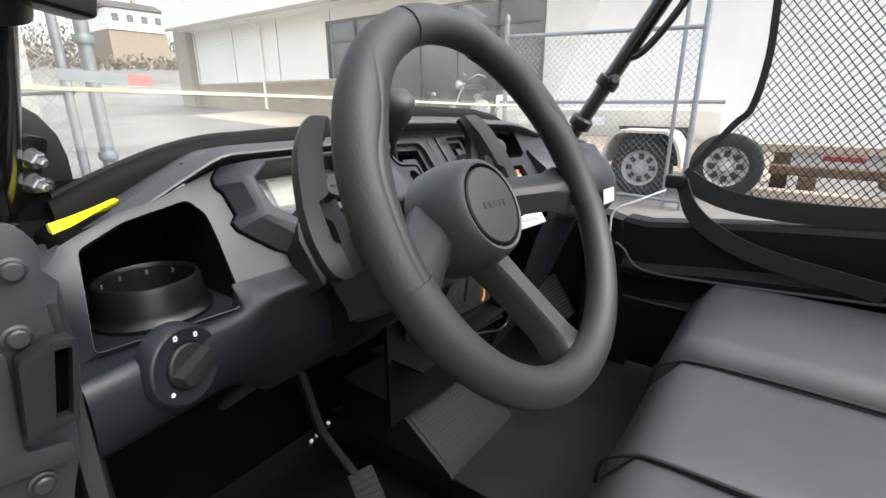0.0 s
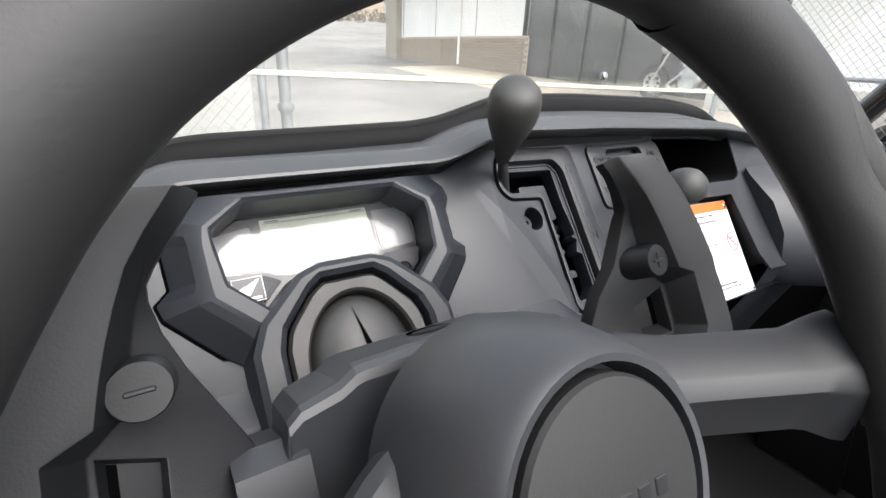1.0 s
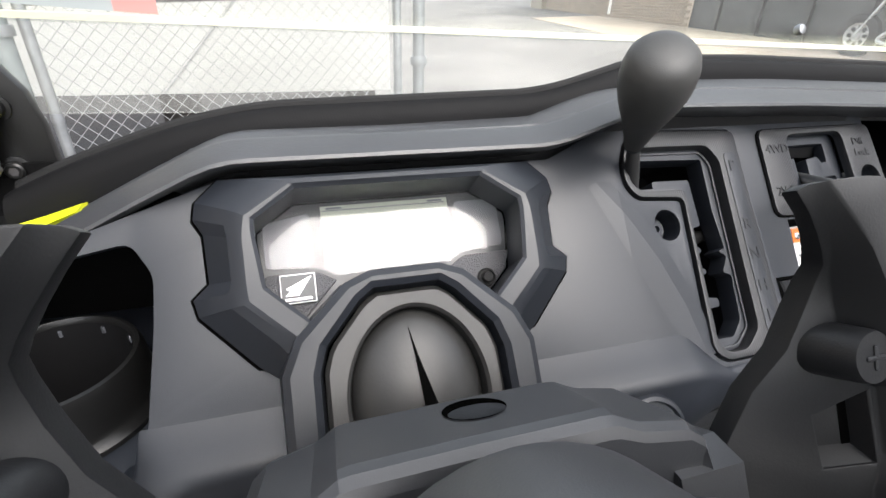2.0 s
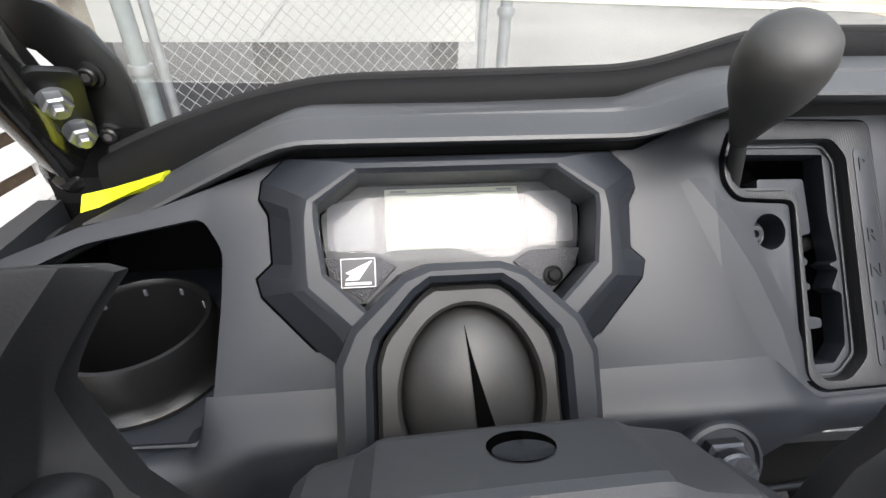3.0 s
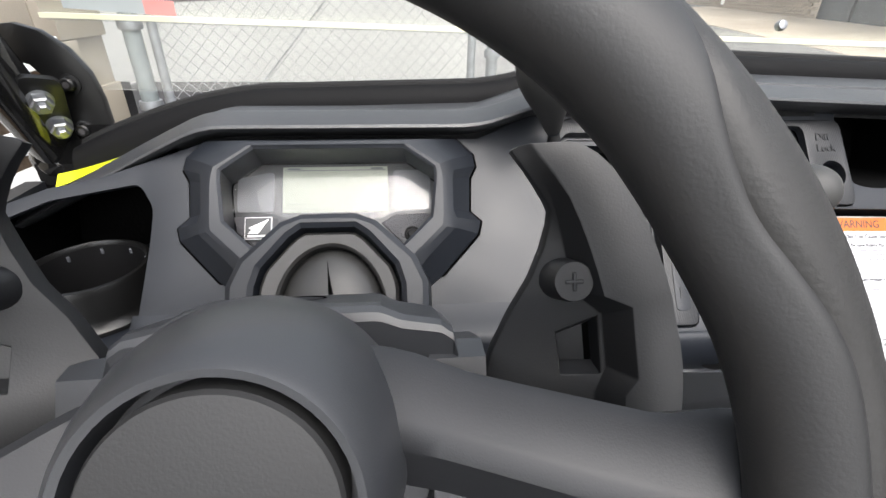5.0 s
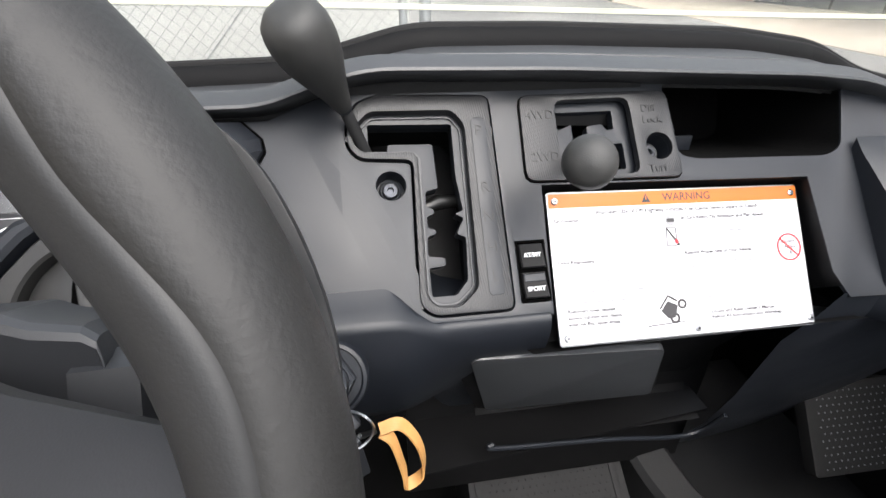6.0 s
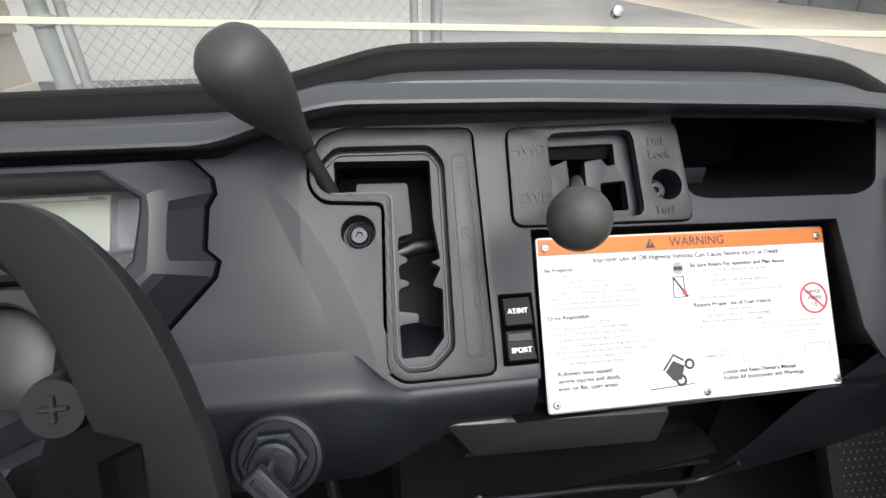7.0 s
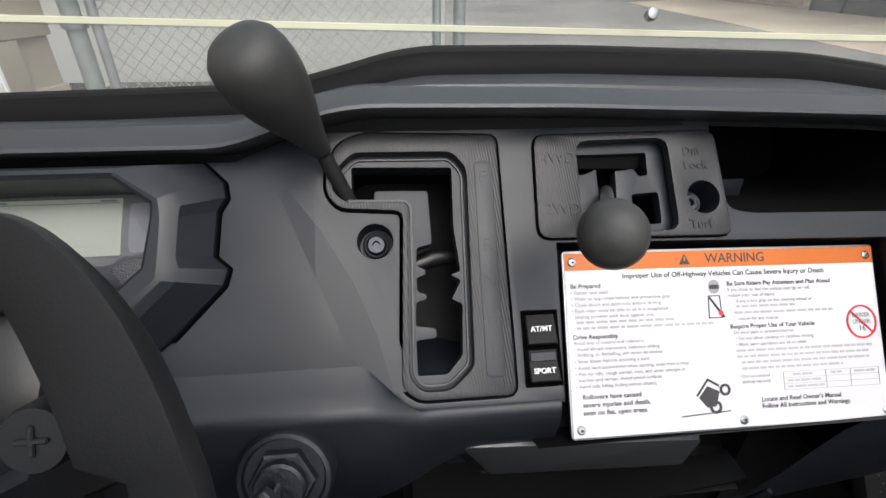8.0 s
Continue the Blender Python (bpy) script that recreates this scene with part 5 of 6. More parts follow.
for p in (lug_m @ Vector((-0.003, 0.013, 0)), lug_m @ Vector((0.004, -0.013, 0))):
    bo = part("lug_bolt", lathe([(0.0098, -0.004), (0.0098, 0.0), (0.0070, 0.001), (0.0070, 0.001)], along(p, lug_m @ (lug_m.inverted() @ p + Vector((0, 0, 1)))), 24), STEEL, pillar, "zinc plated bolt")
    part("nut", lathe([(0.0085, 0.0), (0.0085, 0.008), (0.0072, 0.0095), (0.0048, 0.0095), (0.0046, 0.013), (0.0036, 0.0145), (0, 0.0145)], along(p, lug_m @ (lug_m.inverted() @ p + Vector((0, 0, 1)))), 6), STEEL, bo, angle=20)

cp = pl0.lerp(pl1, 0.375)
clamp = part("clamp", lathe([(0.022, -0.026), (0.030, -0.022), (0.031, 0.022), (0.022, 0.026)], along(cp, pl1), 24), SATIN, pillar, "black clamp round the tube")
part("clamp_block", bevel_box(0.062, 0.030, 0.036, Matrix.Translation(cp + Vector((0.034, -0.012, -0.002))) @ pose(0, 0, 0, 0, 8, 12), 0.007, 3), SATIN, clamp)
part("clamp_bolt", lathe([(0.007, 0), (0.007, 0.010), (0.004, 0.010), (0.004, 0.016), (0, 0.016)], along(cp + Vector((0.058, -0.012, 0.0)), cp + Vector((0.2, -0.05, -0.02))), 12), STEEL, clamp)

BR = frame_at((0, 0.372, 0), (1, 0, 0), (0, 0, 1))
bracket = thing("screen_bracket", (-0.225, 0.372, 1.13), "satin black curved windscreen bracket with two bolts", "bracket")
bo = [(-0.275, 1.231), (-0.258, 1.2325), (-0.240, 1.227), (-0.2225, 1.213), (-0.2110, 1.194), (-0.2065, 1.172), (-0.2060, 1.128), (-0.243, 1.118), (-0.240, 1.160), (-0.244, 1.184), (-0.256, 1.200), (-0.275, 1.206)]
part("plate", sheet(bo, [], -0.004, 0.004, BR, 0.0015), SATIN, bracket)
for u, v in ((-0.2285, 1.1850), (-0.2290, 1.1455)):
    mm = Matrix.Translation((u, 0.368, v)) @ pose(0, 0, 0, 90, 0, 0)
    b = part("bolt", lathe([(0.0085, 0.0), (0.0085, 0.0016), (0.0060, 0.0020), (0.0058, 0.0060), (0.0045, 0.0070), (0.0, 0.0070)], mm, 24), SATIN, bracket)
    part("socket", lathe([(0.0030, 0.0069), (0.0030, 0.0072), (0, 0.0072)], mm, 6), INK, b)

solid("body_strip", loft([[(x, 0.322, zt - h), (x, 0.334, zt), (x, 0.341, zt - 0.002), (x, 0.338, zt - h - 0.016)] for x, zt, h in ((-0.186, 1.1312, 0.001), (-0.206, 1.1250, 0.0028), (-0.226, 1.1195, 0.0060), (-0.240, 1.1165, 0.0110), (-0.2435, 1.116, 0.0125))]), YELLOW, "bright yellow-green body panel edge beside the dashboard", "body panel")

# windscreen: lower and upper sheets, which overlap at a polished edge
screen = thing("windscreen", (0.36, 0.356, 1.17), "clear two-piece polycarbonate windscreen with a polished edge", "windscreen")
BENT.append(screen)
zl = 1.2246


def pane(x0, x1, y0, z0, y1, z1, t=0.004, dz0=0.0):
    n = Vector((0, z1 - z0, y0 - y1)).normalized() * t
    rings = []
    for i in range(13):
        x = x0 + (x1 - x0) * i / 12
        b0, b1 = Vector((x, y0, z0 + dz0 * (x - 0.36))), Vector((x, y1, z1 + dz0 * (x - 0.36)))
        rings.append([b0, b1, b1 + n, b0 + n])
    return loft(rings)


lo = part("lower_pane", pane(-0.23, 0.95, 0.377, 1.166, 0.378, zl, dz0=-0.022), SCREEN, screen, smooth=False)
up = part("upper_pane", pane(-0.24, 0.96, 0.384, zl - 0.004, 0.20, 1.62, dz0=-0.022), SCREEN, screen, smooth=False)
lo.visible_shadow = up.visible_shadow = False
part("polished_edge", loft([[(x, 0.3765, zl - 0.002 - 0.022 * (x - 0.36)), (x, 0.3855, zl - 0.002 - 0.022 * (x - 0.36)), (x, 0.3855, zl + 0.0018 - 0.022 * (x - 0.36)), (x, 0.3765, zl + 0.0018 - 0.022 * (x - 0.36))] for x in np.linspace(-0.24, 0.96, 14)]), EDGE, screen, "pale yellow polished sheet edge")
part("stud", lathe([(0.0045, -0.002), (0.0050, 0.001), (0.0042, 0.004), (0.0, 0.0052)], along(Vector((0.416, 0.3720, 1.2365)), Vector((0.416, 0.20, 1.30))), 18), STEEL, screen)
decal = solid("screen_decal", sheet([(-0.205, 1.2545), (-0.145, 1.2510), (-0.145, 1.2405), (-0.205, 1.2440)], [], -0.0003, 0.0, frame_at((0, 0.3525, 0), (1, 0, 0), (0, 0, 1))), material("faded grey film", (0.30, 0.33, 0.33), 0.5), "grey sticker strip on the windscreen", "sticker", "windscreen stickers")
decal = solid("screen_decal", sheet([(-0.145, 1.2510), (-0.122, 1.2498), (-0.122, 1.2392), (-0.145, 1.2405)], [], -0.0003, 0.0, frame_at((0, 0.3525, 0), (1, 0, 0), (0, 0, 1))), material("faded red film", (0.58, 0.22, 0.20), 0.5), "red sticker strip on the windscreen", "sticker", "windscreen stickers")

# passenger's pillar, its brace and clamp
pr0, pr1 = Vector((1.0, 0.330, 1.120)), Vector((1.0, 0.02, 1.62))
pillar = thing("cage_pillar", pr0, "gloss black roll cage tube with a clamp and grab bar", "roll cage", "roll cage tubes")
part("tube", tube([pr0, pr0.lerp(pr1, 0.5), pr1], 0.021, 24), GLOSS, pillar)
cl = pr0.lerp(pr1, 0.30)
part("clamp", lathe([(0.024, -0.016), (0.030, -0.013), (0.030, 0.013), (0.024, 0.016)], along(cl, pr1), 24), SATIN, pillar)
part("clamp_knob", lathe([(0.009, 0), (0.009, 0.03), (0.014, 0.032), (0.014, 0.046), (0.010, 0.05), (0, 0.05)], along(cl, cl + Vector((-0.6, -0.5, 0.1))), 16), SATIN, pillar)
part("clamp_foot", lathe([(0.024, -0.02), (0.032, -0.015), (0.032, 0.01), (0.024, 0.016)], along(pr0.lerp(pr1, 0.09), pr1), 20), SATIN, pillar)
gb = pr0.lerp(pr1, 0.42)
part("grab_bar", tube(curve([gb, gb + Vector((-0.004, -0.045, 0.012)), pr0.lerp(pr1, 0.60) + Vector((-0.004, -0.055, 0.0)), pr0.lerp(pr1, 0.95) + Vector((-0.004, -0.06, 0))], 6), 0.010, 14), GLOSS, pillar)

# driver's door post with bolts and strap slot
post = thing("door_post", (-0.34, 0.15, 0.75), "grey-black plastic door post panel with bolts", "body panel")
PO = frame_at((0, 0.150, 0), (1, 0, 0), (0, 0, 1))
part("panel", sheet(rounded([(-0.430, 0.80), (-0.318, 0.80), (-0.309, 0.960), (-0.299, 0.992), (-0.2945, 1.045), (-0.2960, 1.109), (-0.2915, 1.140), (-0.300, 1.155), (-0.430, 1.19)], 0.005, 3), [], -0.004, 0.0, PO, 0.002), PLASTIC_GREY, post)
part("panel_return", loft([[(-0.290, 0.152, z), (-0.276, 0.20, z), (-0.276, 0.36, z), (-0.292, 0.36, z), (-0.300, 0.157, z)] for z in (0.80, 1.05, 1.10)]), PLASTIC_GREY, post)
part("step_rail", sheet(rounded([(-0.345, 1.082), (-0.3215, 1.082), (-0.3265, 1.012), (-0.302, 1.006), (-0.3035, 0.992), (-0.347, 0.998)], 0.004, 3), [], 0.0, 0.007, PO, 0.0025), PLASTIC_GREY, post)
guide = part("strap_guide", sheet(rounded([(-0.3190, 1.0760), (-0.3020, 1.0835), (-0.2890, 1.0815), (-0.2975, 1.0260), (-0.3110, 1.0250), (-0.3250, 1.0235)], 0.0025, 3), [rounded([(-0.3012, 1.0770), (-0.2922, 1.0760), (-0.3003, 1.0305), (-0.3092, 1.0312)], 0.0015, 2)], 0.004, 0.018, PO, 0.0014), RUBBER, post, "black strap guide with an open slot")
# black sheet behind the slot paints its shade
part("guide_slot", sheet([(-0.3020, 1.0780), (-0.2915, 1.0768), (-0.2995, 1.0298), (-0.3100, 1.0305)], [], 0.0075, 0.0085, PO), VOID, guide)
for u, v in ((-0.3075, 1.128), (-0.3135, 1.086), (-0.3222, 0.982)):
    part("bolt_head", lathe([(0.0082, 0), (0.0082, 0.0015), (0.0064, 0.0022), (0.0060, 0.0055), (0.0048, 0.0068), (0, 0.0070)], PO @ Matrix.Translation((u, v, 0)), 20), PLASTIC_GREY, post)

# floor, fire wall, tunnel, pedals
FL = frame_at((0, 0, 0.44), (1, 0, 0), (0, 1, 0))
solid("cab_floor", sheet([(-0.36, -0.75), (1.05, -0.75), (1.05, 0.80), (0.312, 0.80), (0.312, -0.02), (-0.36, -0.02)], [], -0.02, 0.0, FL, 0.006), FLOOR, "grey-black moulded plastic cab floor", "floor", kind="structure")
# footwell floor, fire wall and driver's cab side carry painted shade
solid("footwell_floor", sheet([(-0.36, -0.03), (0.325, -0.03), (0.325, 0.80), (-0.36, 0.80)], [], -0.10, -0.08, FL), UNLIT_PLASTIC, "sunken driver's footwell floor with shade painted in", "floor", kind="structure")
solid("footwell_riser", bevel_box(0.012, 0.82, 0.085, Matrix.Translation((0.318, 0.39, 0.395)), 0.002), PLASTIC_SHADED, "black side of the raised cab floor", "wall", kind="structure")
solid("fire_wall", bevel_box(1.38, 0.02, 0.60, Matrix.Translation((0.345, 0.67, 0.72)), 0.004), UNLIT_PLASTIC, "black plastic fire wall behind the pedals", "wall", kind="structure")
# unseen cover, added to keep light from the front out of the footwell
solid("scuttle", loft([[(x, y, z), (x, 0.67, 1.02), (x, 0.67, 1.00), (x, y, z - 0.02)] for x, y, z in ((-0.282, 0.364, 1.115), (0.165, 0.364, 1.115), (0.40, 0.53, 1.065), (1.045, 0.53, 1.065))]), PLASTIC_SHADED, "unseen black panel added to block light ahead of the windscreen", "panel", kind="structure")
solid("cab_side", bevel_box(0.02, 0.46, 0.60, Matrix.Translation((-0.345, 0.41, 0.74)), 0.004), UNLIT_PLASTIC, "black plastic cab side below the dashboard", "wall", kind="structure")
solid("cab_side", bevel_box(0.02, 0.46, 0.44, Matrix.Translation((1.035, 0.46, 0.66)), 0.004), PLASTIC_SHADED, "black plastic cab side below the dashboard", "wall", kind="structure")

tunnel = thing("toe_board", (0.44, 0.40, 0.44), "sloping grey-black toe board with a dotted rubber mat", "floor panel")
SL = frame_at((0.312, 0.272, 0.446), (1, 0, 0), (0, 0.150, 0.104))
part("cover", soften(loft([[(x, 0.262, 0.436), (x, 0.270, 0.449), (x, 0.424, 0.5555), (x, 0.440, 0.560), (x, 0.60, 0.566), (x, 0.60, 0.436)] for x in (0.308, 0.575)]), 0.004, 2, 25), FLOOR, tunnel)
part("mat_frame", sheet(rounded([(0.006, 0.012), (0.252, 0.012), (0.252, 0.182), (0.006, 0.182)], 0.006, 3), [rounded([(0.020, 0.024), (0.240, 0.024), (0.240, 0.158), (0.020, 0.158)], 0.005, 3)], 0.0, 0.006, SL, 0.0016), FLOOR, tunnel)
part("mat", sheet(rounded([(0.021, 0.025), (0.239, 0.025), (0.239, 0.157), (0.021, 0.157)], 0.005, 3), [], 0.0, 0.003, SL, 0.001), RUBBER, tunnel)
bm = bmesh.new()
for i in range(18):
    for j in range(11):
        add(bm, lathe([(0.0024, 0.003), (0.0016, 0.0044), (0, 0.0046)], SL @ Matrix.Translation((0.030 + 0.0115 * i + (0.0055 if j % 2 else 0), 0.034 + 0.0112 * j, 0)), 6))
tagged(part("mat_dots", bm, RUBBER, tunnel), kind="stuff")
part("slot", sheet([(0.06, 0.168), (0.215, 0.168), (0.215, 0.172), (0.06, 0.172)], [], 0.0055, 0.0064, SL), VOID, tunnel)
rib = []
for p in curve([(0.618, 0.500, 0.570), (0.620, 0.440, 0.566), (0.634, 0.375, 0.530), (0.672, 0.315, 0.488), (0.745, 0.255, 0.448)], 5):
    rib.append([p + Vector((-0.044, 0, -0.10)), p + Vector((-0.040, 0, -0.004)), p + Vector((-0.030, 0, 0.006)), p + Vector((0.026, 0, 0.006)), p + Vector((0.036, 0, -0.003)), p + Vector((0.050, 0, -0.10))])
part("side_rib", soften(loft(rib), 0.003, 2, 25), FLOOR, tunnel)

pad = thing("knee_cushion", (0.80, 0.37, 0.60), "black dotted vinyl cushion below the passenger's dashboard", "cushion")
KP = frame_at((0.824, 0.267, 0.588), (1, 0.0, -0.06), (0.019, 0.083, 0.107))
part("cushion", sheet(rounded([(0.0, 0.0), (0.175, 0.0), (0.175, 0.140), (0.0, 0.140)], 0.008, 4), [], -0.02, 0.0, KP, 0.006), RUBBER, pad)
bm = bmesh.new()
for i in range(13):
    for j in range(12):
        add(bm, lathe([(0.0016, 0.0), (0.0012, 0.0007), (0, 0.0008)], KP @ Matrix.Translation((0.022 + 0.0115 * i + (0.0055 if j % 2 else 0), 0.010 + 0.0105 * j, 0)), 6))
tagged(part("cushion_dots", bm, LCD_SIDE, pad), kind="stuff")

for x, y, z, nm in ((0.135, 0.345, 0.505, "accelerator_pedal"),):
    pe = thing(nm, (x, y, z), "black foot pedal with a ribbed pad below the dashboard", "pedal")
    part("arm", tube([(x - 0.03, y + 0.16, 0.80), (x - 0.02, y + 0.10, z + 0.10), (x, y + 0.01, z)], 0.010, 10), PLASTIC_SHADED, pe)
    pm = Matrix.Translation((x, y, z)) @ pose(0, 0, 0, 40, 0, -15)
    part("pad", bevel_box(0.055, 0.070, 0.012, pm, 0.004), RUBBER, pe)
    for k in range(5):
        part("rib", bevel_box(0.048, 0.005, 0.004, pm @ Matrix.Translation((0, -0.026 + 0.013 * k, 0.007)), 0.001, 1), RUBBER, pe)
linkage = thing("column_joint", (0.0, 0.42, 0.78), "steel steering shaft with a bolted joint", "steering shaft")
part("shaft", tube([(0, 0.20, 1.00), (0, 0.42, 0.80), (0.01, 0.60, 0.66)], 0.012, 14), STEEL, linkage)
for i in range(4):
    part("joint_bolt", lathe([(0.0045, -0.05), (0.0045, 0.006), (0.003, 0.006), (0.003, 0.009), (0, 0.009)], along((0.095 + 0.016 * i, 0.449 + 0.002 * i, 0.590 + 0.003 * i), (-0.3, -0.2, 1.3)), 6), STEEL, linkage, angle=20)

# ======== seat ========
seat = thing("bench_seat", (0.55, -0.35, 0.45), "black vinyl bench seat with welted seams", "seat")


def cushion(x0, x1, y0, y1, z0, z1, name, crown=0.012, side=0.03):
    rings = []
    nx, ny = 14, 12
    bm = bmesh.new()
    grid = []
    for i in range(nx + 1):
        row = []
        for j in range(ny + 1):
            fx, fy = i / nx, j / ny
            ex = min(fx, 1 - fx) * (x1 - x0)
            ey = min(fy, 1 - fy) * (y1 - y0)
            e = min(1, ex / side), min(1, ey / 0.07)
            drop = side * (1 - math.sqrt(max(0, 1 - (1 - e[0]) ** 2))) + 0.07 * (1 - math.sqrt(max(0, 1 - (1 - e[1]) ** 2)))
            z = z1 - drop + crown * math.sin(math.pi * fx) * math.sin(math.pi * fy)
            row.append(bm.verts.new((x0 + (x1 - x0) * fx, y0 + (y1 - y0) * fy, z)))
        grid.append(row)
    for i in range(nx):
        for j in range(ny):
            bm.faces.new((grid[i][j], grid[i + 1][j], grid[i + 1][j + 1], grid[i][j + 1]))
    r = bmesh.ops.extrude_edge_only(bm, edges=[e for e in bm.edges if e.is_boundary])
    for v in r["geom"]:
        if isinstance(v, bmesh.types.BMVert):
            v.co.z = z0
    return part(name, bm, VINYL, seat, angle=60)


cushion(-0.22, 0.2455, -0.62, -0.060, 0.44, 0.744, "driver_cushion", 0.004, 0.006)
cushion(0.2465, 0.5535, -0.62, -0.060, 0.44, 0.750, "middle_cushion", 0.004, 0.006)
cushion(0.5545, 0.98, -0.62, -0.060, 0.44, 0.778, "side_cushion", 0.014, 0.030)
for x, z in ((0.246, 0.738), (0.554, 0.744)):
    part("welt", tube(curve([(x, -0.052, 0.66), (x, -0.060, z - 0.033), (x, -0.10, z - 0.004), (x, -0.15, z + 0.006), (x, -0.35, z + 0.009), (x, -0.58, z + 0.004)], 8), 0.0034, 10), WELT, seat)

# backrest and rear panel are out of view, added to darken rearward faces
back = thing("seat_back", (0.36, -0.70, 0.70), "unseen black vinyl backrest added to block rear light", "seat")
part("backrest", soften(loft([[(-0.24, -0.66, 0.70), (0.98, -0.66, 0.70), (0.98, -0.78, 0.70), (-0.24, -0.78, 0.70)], [(-0.22, -0.74, 1.05), (0.96, -0.74, 1.05), (0.96, -0.86, 1.05), (-0.22, -0.86, 1.05)], [(-0.20, -0.76, 1.16), (0.94, -0.76, 1.16), (0.94, -0.87, 1.16), (-0.20, -0.87, 1.16)]]), 0.03, 3), VINYL, back)
solid("rear_wall", bevel_box(1.40, 0.02, 0.72, Matrix.Translation((0.36, -0.92, 0.79)), 0.006), PLASTIC_SHADED, "unseen plain black panel added to block light from behind", "wall", kind="structure")

for x in (-0.28, 1.03):
    p = thing("cage_pillar", (x, -0.85, 0.5), "gloss black roll cage tube behind the seats", "roll cage", "roll cage tubes")
    part("tube", tube(curve([(x, -0.86, 0.45), (x, -0.82, 1.2), (x, -0.66, 1.66), (x, -0.3, 1.685), (x, 0.05, 1.64)], 6), 0.024, 16), GLOSS, p)

# ======== passenger's door and net ========
door = thing("cab_door", (1.02, -0.2, 0.50), "closed black plastic cab door with a stepped inner panel", "door")
bm = loft([[(1.06, y, 0.46), (1.00, y, 0.46), (0.985, y, 0.60), (0.985, y, 0.672 + d), (1.000, y, 0.690 + d), (1.000, y, 0.752 + d), (0.965, y, 0.764 + d), (0.965, y, 0.782 + d), (0.990, y, 0.80 + d), (0.990, y, 0.905 + d), (1.00, y, 0.918 + d), (1.06, y, 0.918 + d)] for y, d in ((-0.75, 0.055), (-0.40, 0.03), (-0.10, 0.005), (0.085, -0.018), (0.145, -0.012))])
part("inner_panel", soften(bm, 0.004, 2, 30), PLASTIC_SHADED, door)
part("step_trim", tube(curve([(0.966, 0.16, 0.835), (0.964, 0.135, 0.82), (0.962, 0.078, 0.770), (0.962, -0.10, 0.772), (0.962, -0.45, 0.797)], 5), 0.0045, 8), PLASTIC_GREY, door)
part("lower_trim", tube(curve([(0.982, 0.13, 0.675), (0.982, -0.05, 0.672), (0.982, -0.4, 0.69)], 5), 0.004, 8), PLASTIC_GREY, door)
part("hinge_cover", soften(loft([[(0.985, 0.10, 0.45), (0.985, 0.26, 0.45), (1.04, 0.26, 0.45), (1.04, 0.10, 0.45)], [(0.97, 0.14, 0.80), (0.97, 0.24, 0.80), (1.04, 0.24, 0.80), (1.04, 0.14, 0.80)], [(0.975, 0.15, 0.90), (0.975, 0.235, 0.92), (1.04, 0.235, 0.92), (1.04, 0.15, 0.90)]]), 0.006), PLASTIC_SHADED, door)
net = thing("side_net", (1.03, -0.2, 0.95), "black diamond mesh side net with webbing edge", "net")
edge_pts = [(1.03, -0.117, 1.62), (1.03, -0.118, 1.45), (1.03, -0.122, 1.32), (1.03, -0.107, 1.207), (1.03, -0.072, 1.16), (1.03, 0.015, 1.035)]
front = curve(edge_pts, 8)


def band(path, wid, th, across):
    rings = []
    for i, p in enumerate(path):
        d = (path[min(i + 1, len(path) - 1)] - path[max(i - 1, 0)]).normalized()
        a = Vector(across)
        a = (a - d * a.dot(d)).normalized() * wid / 2
        n = d.cross(a).normalized() * th / 2
        rings.append([p + a + n, p - a + n, p - a - n, p + a - n])
    return loft(rings)


part("front_webbing", band(front, 0.016, 0.005, (0, 1, 0.3)), NETTING, net)
part("lower_webbing", band(curve([(1.03, 0.02, 1.03), (1.03, -0.04, 0.995), (1.03, -0.12, 0.972), (1.03, -0.24, 0.964), (1.03, -0.42, 0.972), (1.03, -0.75, 1.00)], 6), 0.050, 0.008, (0, 0, 1)), NETTING, net)
part("loose_strap", band(curve([(1.02, 0.02, 1.015), (0.99, -0.02, 0.945), (0.975, -0.09, 0.895), (0.97, -0.20, 0.855), (0.96, -0.42, 0.82)], 6), 0.045, 0.005, (0, 0, 1)), NETTING, net)
part("buckle", bevel_box(0.03, 0.05, 0.035, Matrix.Translation((1.02, 0.035, 1.015)), 0.006, 3), SATIN, net)
bm = bmesh.new()


def edge_y(z):
    return float(np.interp(z, [p[2] for p in reversed(edge_pts)], [p[1] for p in reversed(edge_pts)]))


def bottom_z(y):
    return float(np.interp(y, [-0.75, -0.42, -0.24, -0.12, -0.04, 0.02], [1.03, 0.975, 0.955, 0.96, 0.99, 1.04]))


def inside(y, z):
    return z < 1.60 and y > -0.75 and z > bottom_z(y) and y < edge_y(z)


step = 0.0165
for s in (-1, 1):
    for k in range(-90, 110):
        run = []
        for i in range(60):
            y = -0.75 + i * 0.016
            z = 1.0 + s * (y + 0.3) * 1.25 + k * step * 1.35
            z += 0.0015 * math.sin(40 * y + k)
            ok = inside(y, z)
            if ok:
                run.append((1.03 + 0.003 * math.sin(9 * z + 5 * y) + 0.001 * s, y, z))
            if (not ok or i == 59) and run:
                if len(run) > 2:
                    add(bm, tube(run, 0.0013, 4))
                run = []
tagged(part("mesh_cord", bm, NETTING, net), kind="stuff")

# ======== the yard ========
ASPHALT = material("worn asphalt", (0.178, 0.170, 0.160), 0.85, grain=0.8, scale=90, blotch=0.3, bscale=0.5)
CONCRETE = material("tan concrete", (0.43, 0.36, 0.285), 0.85, grain=0.5, scale=60, blotch=0.15, bscale=0.8)
